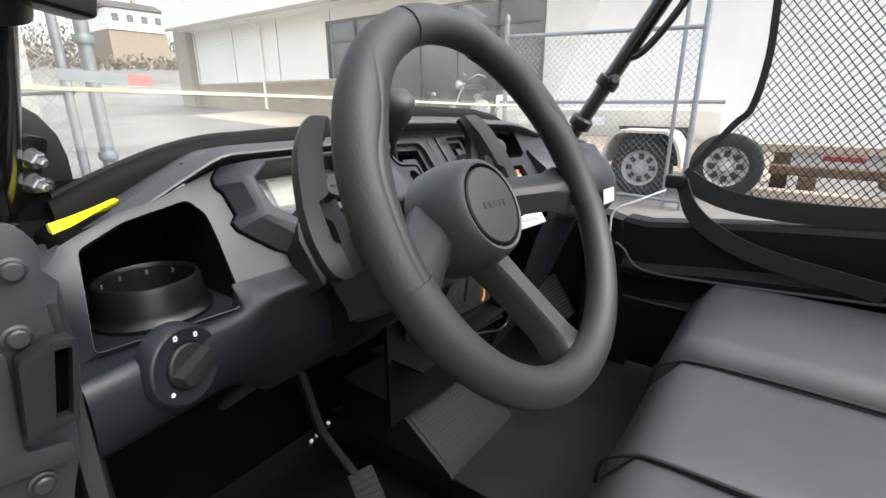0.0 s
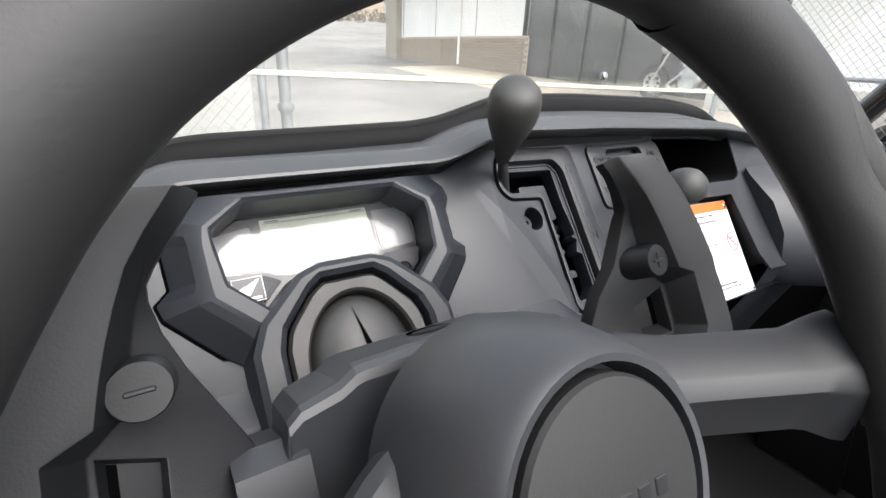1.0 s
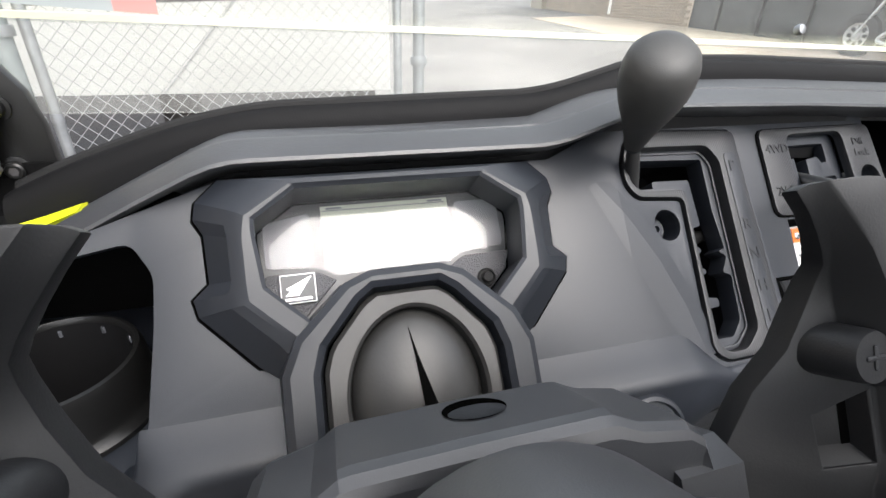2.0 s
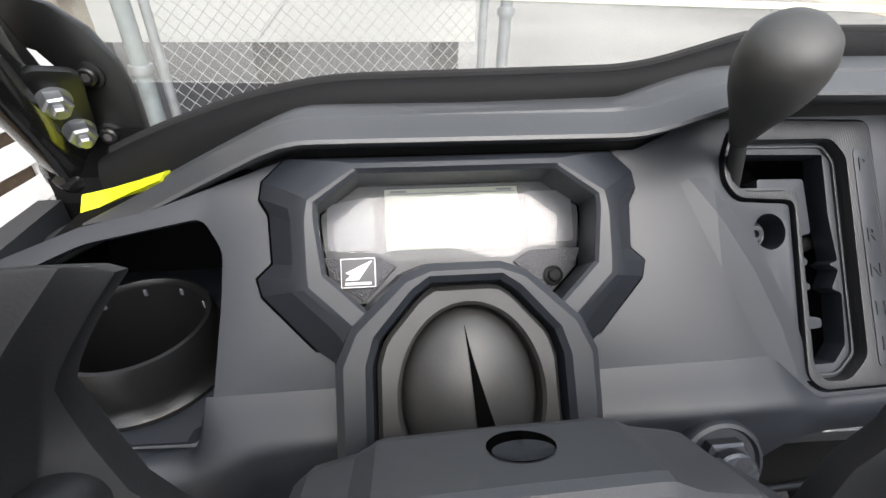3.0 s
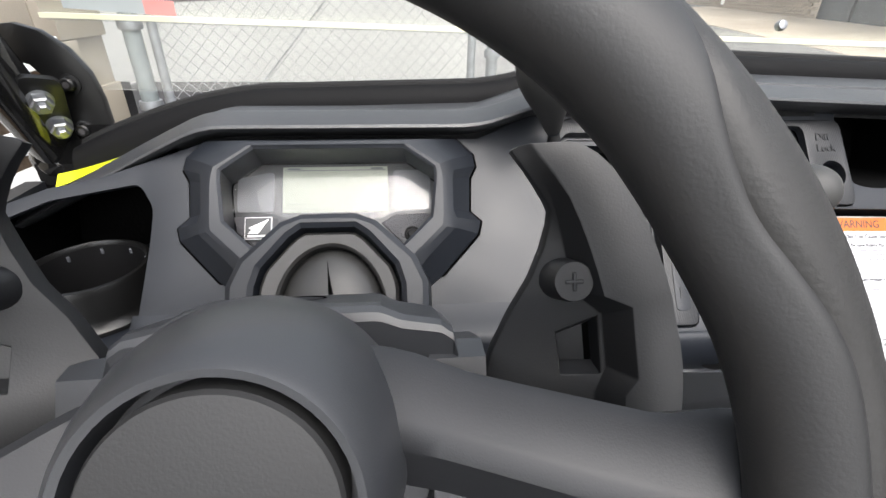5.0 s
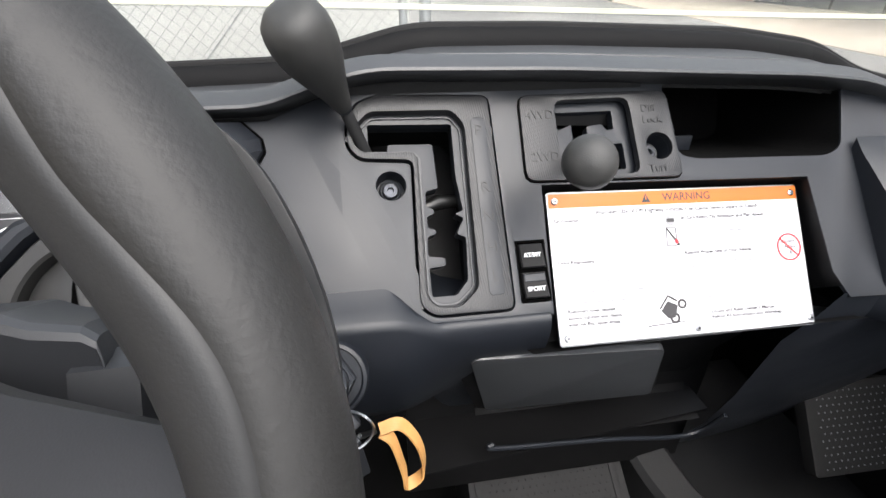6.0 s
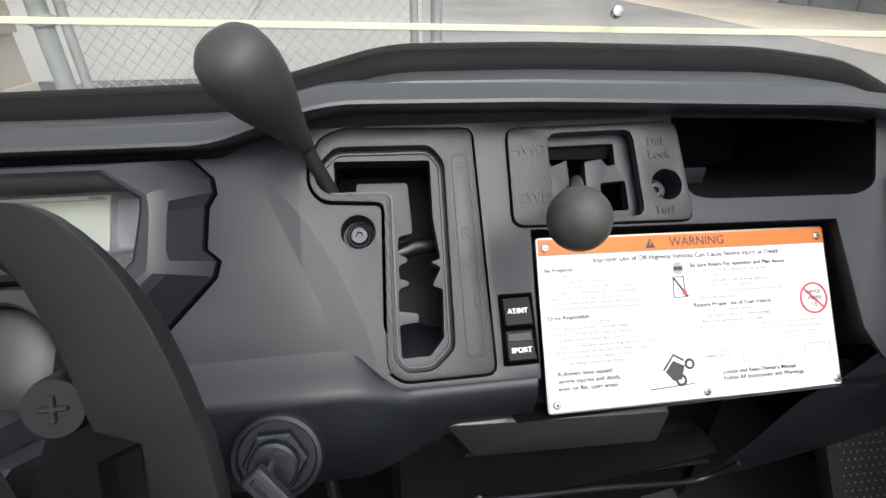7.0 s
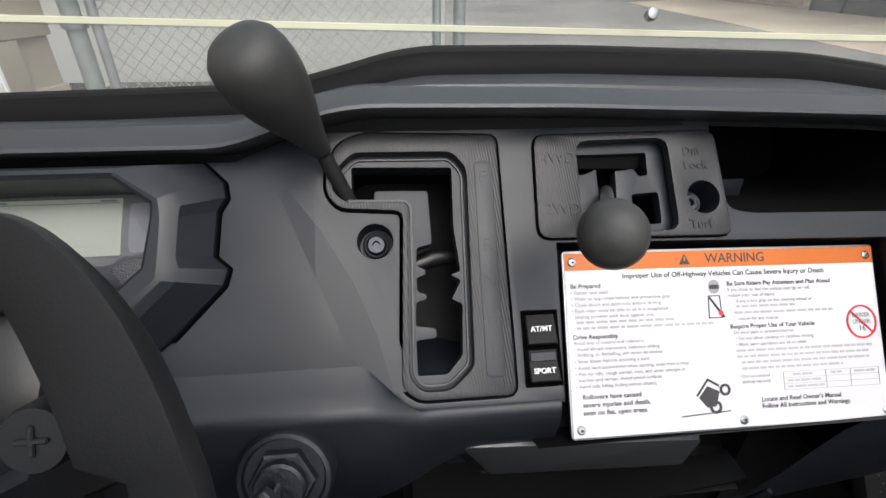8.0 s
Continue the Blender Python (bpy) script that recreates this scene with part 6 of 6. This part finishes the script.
WHITE_WALL = material("white painted metal", (0.86, 0.84, 0.80), 0.5, blotch=0.05, bscale=1.2)
BEIGE = material("beige painted masonry", (0.34, 0.30, 0.24), 0.8, grain=0.3, scale=120, blotch=0.1, bscale=2, vary=0.06)
BRICK = material("tan brick", (0.30, 0.24, 0.18), 0.85, grain=0.4, scale=150, blotch=0.15, bscale=5, vary=0.12)
GALV = material("galvanised steel", (0.26, 0.275, 0.29), 0.5, metal=0.6, grain=0.2, scale=200, blotch=0.15, bscale=20)
WIRE = material("galvanised wire", (0.25, 0.255, 0.26), 0.6, metal=0.25)
TEAL = material("weathered blue green pipe", (0.17, 0.195, 0.20), 0.6, blotch=0.2, bscale=15)
DARKGLASS = material("dark shop glass", (0.055, 0.06, 0.06), 0.06, coat=0.3, blotch=0.2, bscale=1)
FRAME = material("dark bronze frame", (0.03, 0.03, 0.03), 0.4)
PANEL_WHITE = material("white trailer skin", (0.43, 0.43, 0.42), 0.45, blotch=0.04, bscale=1.5)
TYRE = material("tyre rubber", (0.02, 0.02, 0.02), 0.8, grain=0.5, scale=80)
RIM_W = material("dull alloy rim", (0.42, 0.42, 0.41), 0.4, blotch=0.1, bscale=20)
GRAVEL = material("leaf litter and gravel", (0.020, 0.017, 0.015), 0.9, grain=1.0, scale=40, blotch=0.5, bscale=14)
FOLIAGE = material("bare brown brush", (0.11, 0.085, 0.06), 0.9, blotch=0.4, bscale=3)
ROOF = material("dark roof shingle", (0.07, 0.06, 0.06), 0.85, grain=0.3, scale=30)
WOODWHITE = material("white painted boards", (0.72, 0.72, 0.70), 0.6, grain=0.3, scale=60, blotch=0.1, vary=0.05)
EARTH = material("brown earth", (0.13, 0.09, 0.06), 0.95, grain=0.8, scale=50, blotch=0.3, bscale=3)
RED = material("faded red paint", (0.22, 0.045, 0.04), 0.5)


def land(x, y):
    return 0.045 * max(-60, min(30, x)) + 0.03 * max(-60, min(30, y)) + 0.085 * max(0, min(70, y - 24))


bm = bmesh.new()
xs = sorted(set([-900, -400, -200, -120] + list(range(-60, 61, 4)) + [90, 120, 200, 400, 900]))
grid = [[bm.verts.new((x, y, land(x, y))) for y in xs] for x in xs]
for i in range(len(xs) - 1):
    for j in range(len(xs) - 1):
        bm.faces.new((grid[i][j], grid[i + 1][j], grid[i + 1][j + 1], grid[i][j + 1]))
solid("ground", bm, ASPHALT, "worn grey asphalt yard rising to the building", "ground", kind="structure")


def slab(pts, mat, name, label, cat, h=0.012, kind="structure"):
    vs = [(x, y, land(x, y) + h) for x, y in pts]
    return solid(name, loft([vs, [(x, y, z - h - 0.05) for x, y, z in vs]]), mat, label, cat, kind=kind)


slab([(7.3, 15.5), (6.9, 9.9), (6.5, 5.5), (6.4, 0.0), (9.75, 0.0), (9.75, 15.5)], CONCRETE, "pavement", "tan concrete apron along the shop", "pavement")
for a, b in (((5.1, 0.25), (6.2, 0.95)), ((4.6, -1.6), (6.0, -0.7))):
    d = (Vector((*b, 0)) - Vector((*a, 0))).normalized()
    n = Vector((-d.y, d.x, 0)) * 0.05
    slab([(a[0] + n.x, a[1] + n.y), (a[0] - n.x, a[1] - n.y), (b[0] - n.x, b[1] - n.y), (b[0] + n.x, b[1] + n.y)], WHITE_INK, "parking_line", "worn white parking line on the asphalt", "road marking", 0.006)

# ---- shop building ----
XB = 9.8
shop = thing("shop_building", (XB, 10, land(XB, 10)), "white panelled shop with a brick base and dark windows", "building")


def wallbox(x0, x1, y0, y1, z0, z1, mat, name, parent, r=0.01):
    return part(name, bevel_box(x1 - x0, y1 - y0, z1 - z0, Matrix.Translation(((x0 + x1) / 2, (y0 + y1) / 2, (z0 + z1) / 2)), r, 1), mat, parent)


wallbox(XB, XB + 0.2, 11.6, 19.4, 0.4, 4.3, WHITE_WALL, "wall", shop)
wallbox(XB, XB + 0.2, -14, 4.6, 0.0, 4.3, WHITE_WALL, "wall", shop)
wallbox(XB, XB + 0.2, 4.6, 11.6, 3.45, 4.3, WHITE_WALL, "wall", shop)
wallbox(XB - 0.9, XB + 0.3, -14, 19.6, 3.75, 5.6, WHITE_WALL, "roof_fascia", shop)
wallbox(XB - 0.92, XB - 0.88, -14, 19.6, 3.70, 3.80, BEIGE, "fascia_trim", shop)
wallbox(XB + 0.2, XB + 9, -14, 19.4, 0.4, 5.2, WHITE_WALL, "building_body", shop)
wallbox(XB - 0.25, XB + 0.25, 19.4, 20.4, 0.4, 5.4, BEIGE, "corner_pier", shop)
y = 11.4
while y < 19.3:
    wallbox(XB - 0.012, XB, y, y + 0.03, 1.9, 3.7, GALV, "panel_joint", shop, 0.003)
    y += 2.6
part("downpipe", tube([(XB - 0.06, 14.9, 0.98), (XB - 0.06, 14.9, 3.55), (XB - 0.5, 14.9, 3.75)], 0.05, 10), WHITE_WALL, shop)
# storefront: dark panes in a bronze frame
wallbox(XB + 0.05, XB + 0.08, 4.6, 11.6, 0.35, 3.45, DARKGLASS, "shop_glass", shop, 0.002)
for y in (4.6, 5.75, 6.9, 8.05, 9.2, 10.4, 11.55):
    wallbox(XB - 0.02, XB + 0.06, y, y + 0.07, 0.35, 3.45, FRAME, "mullion", shop, 0.004)
for z in (0.62, 2.85, 3.38):
    wallbox(XB - 0.015, XB + 0.055, 4.6, 11.6, z, z + 0.06, FRAME, "transom", shop, 0.004)
# brick base in courses
bw, bh = 0.30, 0.078
bme = None
for y0, y1, ztop in ((11.35, 19.4, 1.86), (11.35, 11.36, 1.42)):
    rows = int((ztop - 0.75) / bh)
    for r in range(rows):
        z = ztop - 0.05 - (r + 1) * bh
        y = y0 + (bw / 2 if r % 2 else 0)
        while y < y1 - 0.05:
            if z > land(XB, y) - 0.05 and r < rows:
                if bme is None:
                    b = part("brick", bevel_box(0.05, bw - 0.012, bh - 0.012, Matrix.Translation((XB - 0.02, y + bw / 2, z + bh / 2)), 0.004, 1), BRICK, shop)
                    bme, b0 = b, Vector((XB - 0.02, y + bw / 2, z + bh / 2))
                elif y < 16:
                    c = bme.copy()
                    scene.collection.objects.link(c)
                    c.location = Vector((XB - 0.02, y + bw / 2, z + bh / 2)) - b0
                else:
                    pass
            y += bw
wallbox(XB - 0.045, XB, 16.0, 19.4, 0.7, 1.80, BRICK, "brick_base", shop)
wallbox(XB - 0.06, XB, 11.3, 19.4, 1.80, 1.87, CONCRETE, "base_sill", shop)
wallbox(XB - 0.012, XB, 11.3, 19.4, 0.6, 1.80, CONCRETE, "mortar_bed", shop)


# ---- chain link fencing ----
def chain_link(a, b, z0, z1, pitch, name, label, posts, rails, wire=0.0022, tilt=0.0, post_mat=None):
    """A fence from a to b: posts, rails and a mesh of bent wires."""
    a, b = Vector((*a, 0)), Vector((*b, 0))
    d = (b - a).normalized()
    L = (b - a).length
    g = lambda s: land((a + d * s).x, (a + d * s).y)
    f = thing(name, (*((a + b) / 2).xy, g(L / 2)), label, "fence", "chain link fences")
    for s, r, h in posts:
        p = a + d * s
        part("post", tube([(p.x, p.y, g(s) - 0.2), (p.x, p.y, g(s) + h)], r, 14), post_mat or GALV, f)
        part("post_cap", lathe([(r * 1.1, 0), (r * 1.15, 0.03), (r * 0.6, 0.07), (0, 0.075)], Matrix.Translation((p.x, p.y, g(s) + h)), 14), GALV, f)
    for h, r in rails:
        part("rail", tube([(*(a).xy, g(0) + h), (*(b).xy, g(L) + h)], r, 10), GALV, f)
    n = d.cross(Vector((0, 0, 1)))
    bm = bmesh.new()
    cols = int(2 * L / pitch)
    rows = int((z1 - z0) / (pitch / 2))
    for c in range(cols):
        pts = []
        for r in range(rows + 1):
            k = (r + c) % 2
            t = min(L, (c + k) * pitch / 2)
            p = a + d * t + n * (0.003 if k else -0.003)
            pts.append((p.x, p.y, g(t) + z0 + r * pitch / 2))
        add(bm, tube(pts, wire, 4))
    tagged(part("mesh_wire", bm, WIRE, f), kind="stuff")
    for s, r, h in posts:
        p = a + d * s
        for hh in np.arange(0.3, h, 0.45):
            part("tie_band", lathe([(r * 1.12, -0.012), (r * 1.16, 0), (r * 1.12, 0.012)], Matrix.Translation((p.x, p.y, g(s) + hh)), 12), GALV, f)
    return f


chain_link((-1.02, 2.32), (0.46, 2.52), 0.05, 2.05, 0.062, "chain_link_gate", "galvanised chain link gate with tube frame before a white panel", [(0.0, 0.021, 2.1), (1.47, 0.021, 2.1)], [(0.08, 0.021), (1.18, 0.018), (2.05, 0.021)], 0.0024)
gp = thing("gate_post", (-1.13, 2.36, land(-1.13, 2.36)), "weathered blue-green steel gate post", "post", "gate posts")
part("pipe", tube([(-1.13, 2.36, -0.1), (-1.13, 2.36, 2.4)], 0.038, 16), TEAL, gp)
for z in (0.35, 0.75, 1.1, 1.6):
    part("hinge", lathe([(0.05, -0.02), (0.053, 0), (0.05, 0.02)], Matrix.Translation((-1.13, 2.36, z)), 14), GALV, gp)
gp = thing("gate_post", (0.548, 2.53, land(0.548, 2.53)), "galvanised steel gate post beside the chain link gate", "post", "gate posts")
part("pipe", tube([(0.548, 2.53, -0.1), (0.548, 2.53, 2.4)], 0.03, 16), GALV, gp)
for z in (0.5, 0.97, 1.5):
    part("latch", lathe([(0.04, -0.02), (0.043, 0), (0.04, 0.02)], Matrix.Translation((0.548, 2.53, z)), 14), GALV, gp)

# white panel behind the gate, with litter on the ground below it
wp = thing("white_board", (-0.9, 3.55, 0.4), "large plain white panel standing on blocks behind the fence", "panel")
part("skin", bevel_box(3.0, 0.06, 2.0, Matrix.Translation((-0.92, 3.58, 1.655)), 0.008, 2), PANEL_WHITE, wp)
part("cable", tube([(-0.9, 3.545, 0.66), (-0.35, 3.545, 1.25), (0.05, 3.545, 1.75)], 0.0032, 6), STEEL, wp)
for x in (-2.2, -0.9, 0.4):
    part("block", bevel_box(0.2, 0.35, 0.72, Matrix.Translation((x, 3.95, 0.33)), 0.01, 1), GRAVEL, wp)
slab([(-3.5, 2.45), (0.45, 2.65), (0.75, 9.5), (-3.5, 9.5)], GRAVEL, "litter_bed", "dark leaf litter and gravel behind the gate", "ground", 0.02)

# block wall along the driver's side, with a slatted panel before it
WD = Vector((math.cos(radians(84)), math.sin(radians(84)), 0))
WM = frame_at((-1.27, 2.42, 0), tuple(WD), (0, 0, 1))
bwall = thing("block_wall", (-1.4, 1.0, 0), "beige painted concrete block wall", "wall")
part("core", bevel_box(4.4, 2.6, 0.18, WM @ Matrix.Translation((-2.2, 1.25, -0.115 + 0.0)), 0.005, 1), BEIGE, bwall)
first = None
for r in range(13):
    for c in range(11):
        x = -4.2 + c * 0.4 + (0.2 if r % 2 else 0)
        if x > -0.15:
            continue
        z = -0.05 + r * 0.2
        if first is None:
            first, f0 = part("block", bevel_box(0.394, 0.195, 0.03, WM @ Matrix.Translation((x, z, -0.016)), 0.003, 2), BEIGE, bwall), Vector((x, z, 0))
        else:
            c2 = first.copy()
            scene.collection.objects.link(c2)
            k = Vector((x, z, 0)) - f0
            c2.location = WD * k.x + Vector((0, 0, k.y))
pal = thing("slatted_panel", (-1.3, 1.4, 0.05), "white slatted board panel leaning along the block wall", "panel")
for i in range(8):
    part("slat", bevel_box(1.9, 0.084, 0.022, WM @ Matrix.Translation((-1.39, 1.02 - 0.13 * i, 0.075)), 0.004, 1), WOODWHITE, pal)
for i in range(9):
    part("spacer", bevel_box(0.022, 1.02, 0.014, WM @ Matrix.Translation((-0.47 - 0.225 * i, 0.56, 0.056)), 0.003, 1), WOODWHITE, pal)
part("end_post", bevel_box(0.018, 1.08, 0.05, WM @ Matrix.Translation((-0.432, 0.54, 0.065)), 0.003, 1), WOODWHITE, pal)
part("backing", bevel_box(1.9, 1.02, 0.012, WM @ Matrix.Translation((-1.39, 0.56, 0.040)), 0.002, 1), EARTH, pal)
slab([(-5, -1), (-0.9, -1), (-0.9, 3.1), (-5, 3.1)], EARTH, "earth_bed", "bare brown earth below the boards", "ground", 0.006)

# ---- fencing, trailer and wheels on the passenger's side ----
chain_link((4.5, 0.60), (4.5, 2.55), 0.05, 1.60, 0.062, "chain_link_fence", "galvanised chain link fence panel before a trailer", [(0.0, 0.024, 2.5), (0.16, 0.018, 2.5), (1.93, 0.024, 1.75)], [(1.60, 0.02), (0.08, 0.018)], 0.0024)
trailer = thing("utility_trailer", (5.4, 1.6, land(5.4, 1.6)), "cream utility trailer with rounded mudguards", "trailer")
CREAM = material("cream trailer paint", (0.62, 0.58, 0.50), 0.45, blotch=0.1, bscale=3)
zt = land(4.9, 1.08)
part("bed", bevel_box(1.1, 2.6, 0.30, Matrix.Translation((5.75, 1.75, zt + 0.72)), 0.03, 2), CREAM, trailer)
part("rail", tube([(5.2, 0.45, zt + 0.95), (5.2, 3.0, zt + 0.95)], 0.02, 8), GALV, trailer)
for i in range(2):
    part("reflector_bar", bevel_box(0.01, 0.45, 0.09, Matrix.Translation((5.19, 1.85 + 0.65 * i, zt + 0.74)), 0.004, 1), WHITE_INK, trailer)


def road_wheel(name, c, axis, r, wid, parent=None, label="black tyre on a pale steel rim"):
    """A tyre with a dished rim and spokes."""
    m = along(Vector(c) - Vector(axis) * wid / 2, Vector(c) + Vector(axis))
    w = parent and part(name, lathe([(r * 0.60, 0.0), (r * 0.80, -0.01), (r * 0.96, 0.01), (r, wid * 0.25), (r, wid * 0.75), (r * 0.96, wid - 0.01), (r * 0.80, wid + 0.01), (r * 0.60, wid)], m, 36, caps=(False, False)), TYRE, parent)
    if not parent:
        w = thing(name, (c[0], c[1], c[2] - r), label, "wheel", "loose wheels")
        part("tyre", lathe([(r * 0.60, 0.0), (r * 0.80, -0.01), (r * 0.96, 0.01), (r, wid * 0.25), (r, wid * 0.75), (r * 0.96, wid - 0.01), (r * 0.80, wid + 0.01), (r * 0.60, wid)], m, 36, caps=(False, False)), TYRE, w)
    part("rim", lathe([(r * 0.62, wid * 0.9), (r * 0.64, wid * 1.0), (r * 0.58, wid * 0.95), (r * 0.52, wid * 0.7), (r * 0.2, wid * 0.75), (r * 0.16, wid * 0.95), (0, wid)], m, 36, caps=(False, False)), RIM_W, w)
    for k in range(8):
        part("rim_slot", bevel_box(r * 0.20, r * 0.17, 0.016, m @ pose(0, 0, 0, 0, 0, 45 * k) @ Matrix.Translation((r * 0.38, 0, wid * 0.765)), 0.006, 2), INK, w)
    return w


road_wheel("trailer_wheel", (4.86, 1.08, zt + 0.30), (-1, 0, 0), 0.30, 0.18, trailer)
gd = []
for i in range(17):
    a = math.pi * (0.0 + i / 16)
    gd.append((1.08 + 0.40 * math.cos(a), zt + 0.32 + 0.36 * min(1, 1.3 * math.sin(a))))
part("mudguard", loft([[(x, y, z) for y, z in gd] + [(x, 1.08 + (y - 1.08) * 0.93, zt + 0.32 + (z - zt - 0.32) * 0.93) for y, z in reversed(gd)] for x in (4.72, 5.20)]), CREAM, trailer)
part("wheel_well", bevel_box(0.02, 0.72, 0.40, Matrix.Translation((5.16, 1.08, zt + 0.50)), 0.004, 1), INK, trailer)
road_wheel("spare_wheel", (5.25, 0.36, land(5.25, 0.36) + 0.33), (-0.98, -0.1, 0.05), 0.33, 0.21)
# timber lying beside the fence
for i, (x, y, z, l) in enumerate(((5.3, -1.0, 0.12, 2.4), (5.6, -1.1, 0.32, 2.2), (5.9, -1.0, 0.50, 2.6), (5.4, -1.6, 0.30, 1.5))):
    solid("timber", bevel_box(0.16, l, 0.09, Matrix.Translation((x, y, land(x, y) + z)) @ pose(0, 0, 0, 0, 0, 3 * i - 4), 0.008, 1), EARTH if i % 2 else CONCRETE, "weathered timber beam stacked on blocks", "timber", "stacked timber")
    for yy in (y - l * 0.35, y + l * 0.35):
        solid("timber_block", bevel_box(0.2, 0.15, z - 0.04, Matrix.Translation((x, yy, land(x, y) + (z - 0.04) / 2 - 0.01)), 0.006, 1), EARTH, "rough block under a timber beam", "block", "timber blocks")
solid("red_bar", bevel_box(0.05, 0.30, 0.05, Matrix.Translation((5.15, -0.55, land(5.15, -0.55) + 0.50)), 0.01, 2), RED, "faded red steel bar on the timber", "bar")

# ---- motorcycle before the shop ----
bike = thing("motorcycle", (8.9, 5.6, land(8.9, 5.6) + 0.0), "parked dark motorcycle with chrome engine and white panel", "motorcycle")
zb = land(8.9, 5.6) + 0.012
for yy in (4.85, 6.35):
    road_wheel("wheel", (8.9, yy, zb + 0.33), (-1, 0, 0), 0.33, 0.13, bike)
part("tank", lathe([(0.02, -0.30), (0.11, -0.24), (0.15, -0.05), (0.14, 0.12), (0.06, 0.27), (0.0, 0.28)], Matrix.Translation((8.9, 5.75, zb + 0.88)) @ pose(0, 0, 0, 90, 0, 0), 20), GLOSS, bike)
part("saddle", bevel_box(0.28, 0.75, 0.13, Matrix.Translation((8.9, 5.15, zb + 0.78)), 0.05, 3), VINYL, bike)
part("engine", lathe([(0.20, -0.14), (0.24, -0.10), (0.24, 0.10), (0.20, 0.14)], Matrix.Translation((8.9, 5.55, zb + 0.45)) @ pose(0, 0, 0, 0, 90, 0), 24), ZINC, bike)
part("cylinder", lathe([(0.10, 0.0), (0.12, 0.06), (0.10, 0.08), (0.12, 0.14), (0.10, 0.16), (0.12, 0.24), (0.08, 0.26)], Matrix.Translation((8.9, 5.6, zb + 0.55)) @ pose(0, 0, 0, -25, 0, 0), 20), ZINC, bike)
part("fork", tube([(8.85, 6.38, zb + 0.33), (8.85, 6.02, zb + 1.02)], 0.028, 10), ZINC, bike)
part("handlebar", tube(curve([(8.5, 5.75, zb + 1.15), (8.62, 5.9, zb + 1.2), (8.9, 6.0, zb + 1.08), (9.18, 5.9, zb + 1.2), (9.3, 5.75, zb + 1.15)], 5), 0.016, 8), ZINC, bike)
part("headlamp", lathe([(0.03, -0.1), (0.10, -0.02), (0.11, 0.05), (0.0, 0.07)], Matrix.Translation((8.9, 6.18, zb + 0.98)) @ pose(0, 0, 0, -90, 0, 0), 20), ZINC, bike)
part("exhaust", tube(curve([(8.72, 5.7, zb + 0.5), (8.70, 5.9, zb + 0.3), (8.70, 5.6, zb + 0.25), (8.70, 4.7, zb + 0.3)], 5), [0.03] * 16, 10), ZINC, bike)
part("side_case", bevel_box(0.2, 0.5, 0.28, Matrix.Translation((8.72, 4.85, zb + 0.62)), 0.07, 3), WHITE_WALL, bike)
part("rear_mudguard", loft([[(x, 4.85 + 0.38 * math.cos(a), zb + 0.33 + 0.38 * math.sin(a)) for a in np.linspace(0.1, 3.0, 12)] for x in (8.82, 8.98)], False, False, closed=False), WHITE_WALL, bike)

# ---- far house, brush and hillside ----
hx, hy = 24.0, 60.0
hz = land(hx, hy) + 1.3
HS = 0.74
house = thing("house", (hx, hy, hz), "white two-storey house with a dark roof on the rise", "house")
part("wall", bevel_box(7.6 * HS, 7 * HS, 2.7 * HS, Matrix.Translation((hx, hy, hz + 3.9 * HS)), 0.03, 1), WHITE_WALL, house)
part("lower_wall", bevel_box(7.6 * HS, 6.6 * HS, 6.6, Matrix.Translation((hx, hy, hz + 2.5 * HS - 3.3)), 0.03, 1), BRICK, house)
part("roof", loft([[(hx + a * HS, hy + b * HS, hz + c * HS) for a, b, c in ((-4.2, -4, 5.3), (4.2, -4, 5.3), (4.2, 4, 5.3), (-4.2, 4, 5.3))], [(hx + a * HS, hy + b * HS, hz + c * HS) for a, b, c in ((-3.9, -0.1, 6.7), (3.9, -0.1, 6.7), (3.9, 0.1, 6.7), (-3.9, 0.1, 6.7))]]), ROOF, house)
for i in range(4):
    wx = hx + (-2.8 + 1.85 * i) * HS
    w = part("window", bevel_box(1.1 * HS, 0.08, 1.2 * HS, Matrix.Translation((wx, hy - 3.52 * HS, hz + 4.1 * HS)), 0.02, 1), WHITE_WALL, house)
    part("pane", bevel_box(0.9 * HS, 0.06, 1.0 * HS, Matrix.Translation((wx, hy - 3.56 * HS, hz + 4.1 * HS)), 0.01, 1), DARKGLASS, w)
part("chimney", bevel_box(0.6 * HS, 0.6 * HS, 1.2, Matrix.Translation((hx + 1.0, hy, hz + 6.9 * HS)), 0.02, 1), BRICK, house)
rng = random.Random(4)
bm = bmesh.new()
for i in range(2600):
    x, y = rng.uniform(-25, 60), rng.uniform(48, 90)
    if abs(x - hx) < 6 and y < 64:
        y = rng.uniform(48, 54)
    z = land(x, y)
    h = rng.uniform(0.3, 1.2) if y < 57 else rng.uniform(1.5, 5)
    for k in range(9):
        a = rng.uniform(0, 6.28)
        s = rng.uniform(0.06, 0.20)
        p = Vector((x + rng.uniform(-0.9, 0.9), y + rng.uniform(-0.8, 0.8), z + h * rng.uniform(0.05, 1)))
        vs = [bm.verts.new(p + Vector((s * math.cos(a + q), s * math.sin(a + q) * 0.6, rng.uniform(-s, s) * 2))) for q in (0, 2.1, 4.2)]
        bm.faces.new(vs)
solid("brush", bm, FOLIAGE, "bare brown brush on the far hillside", "bushes", kind="stuff", smooth=False)
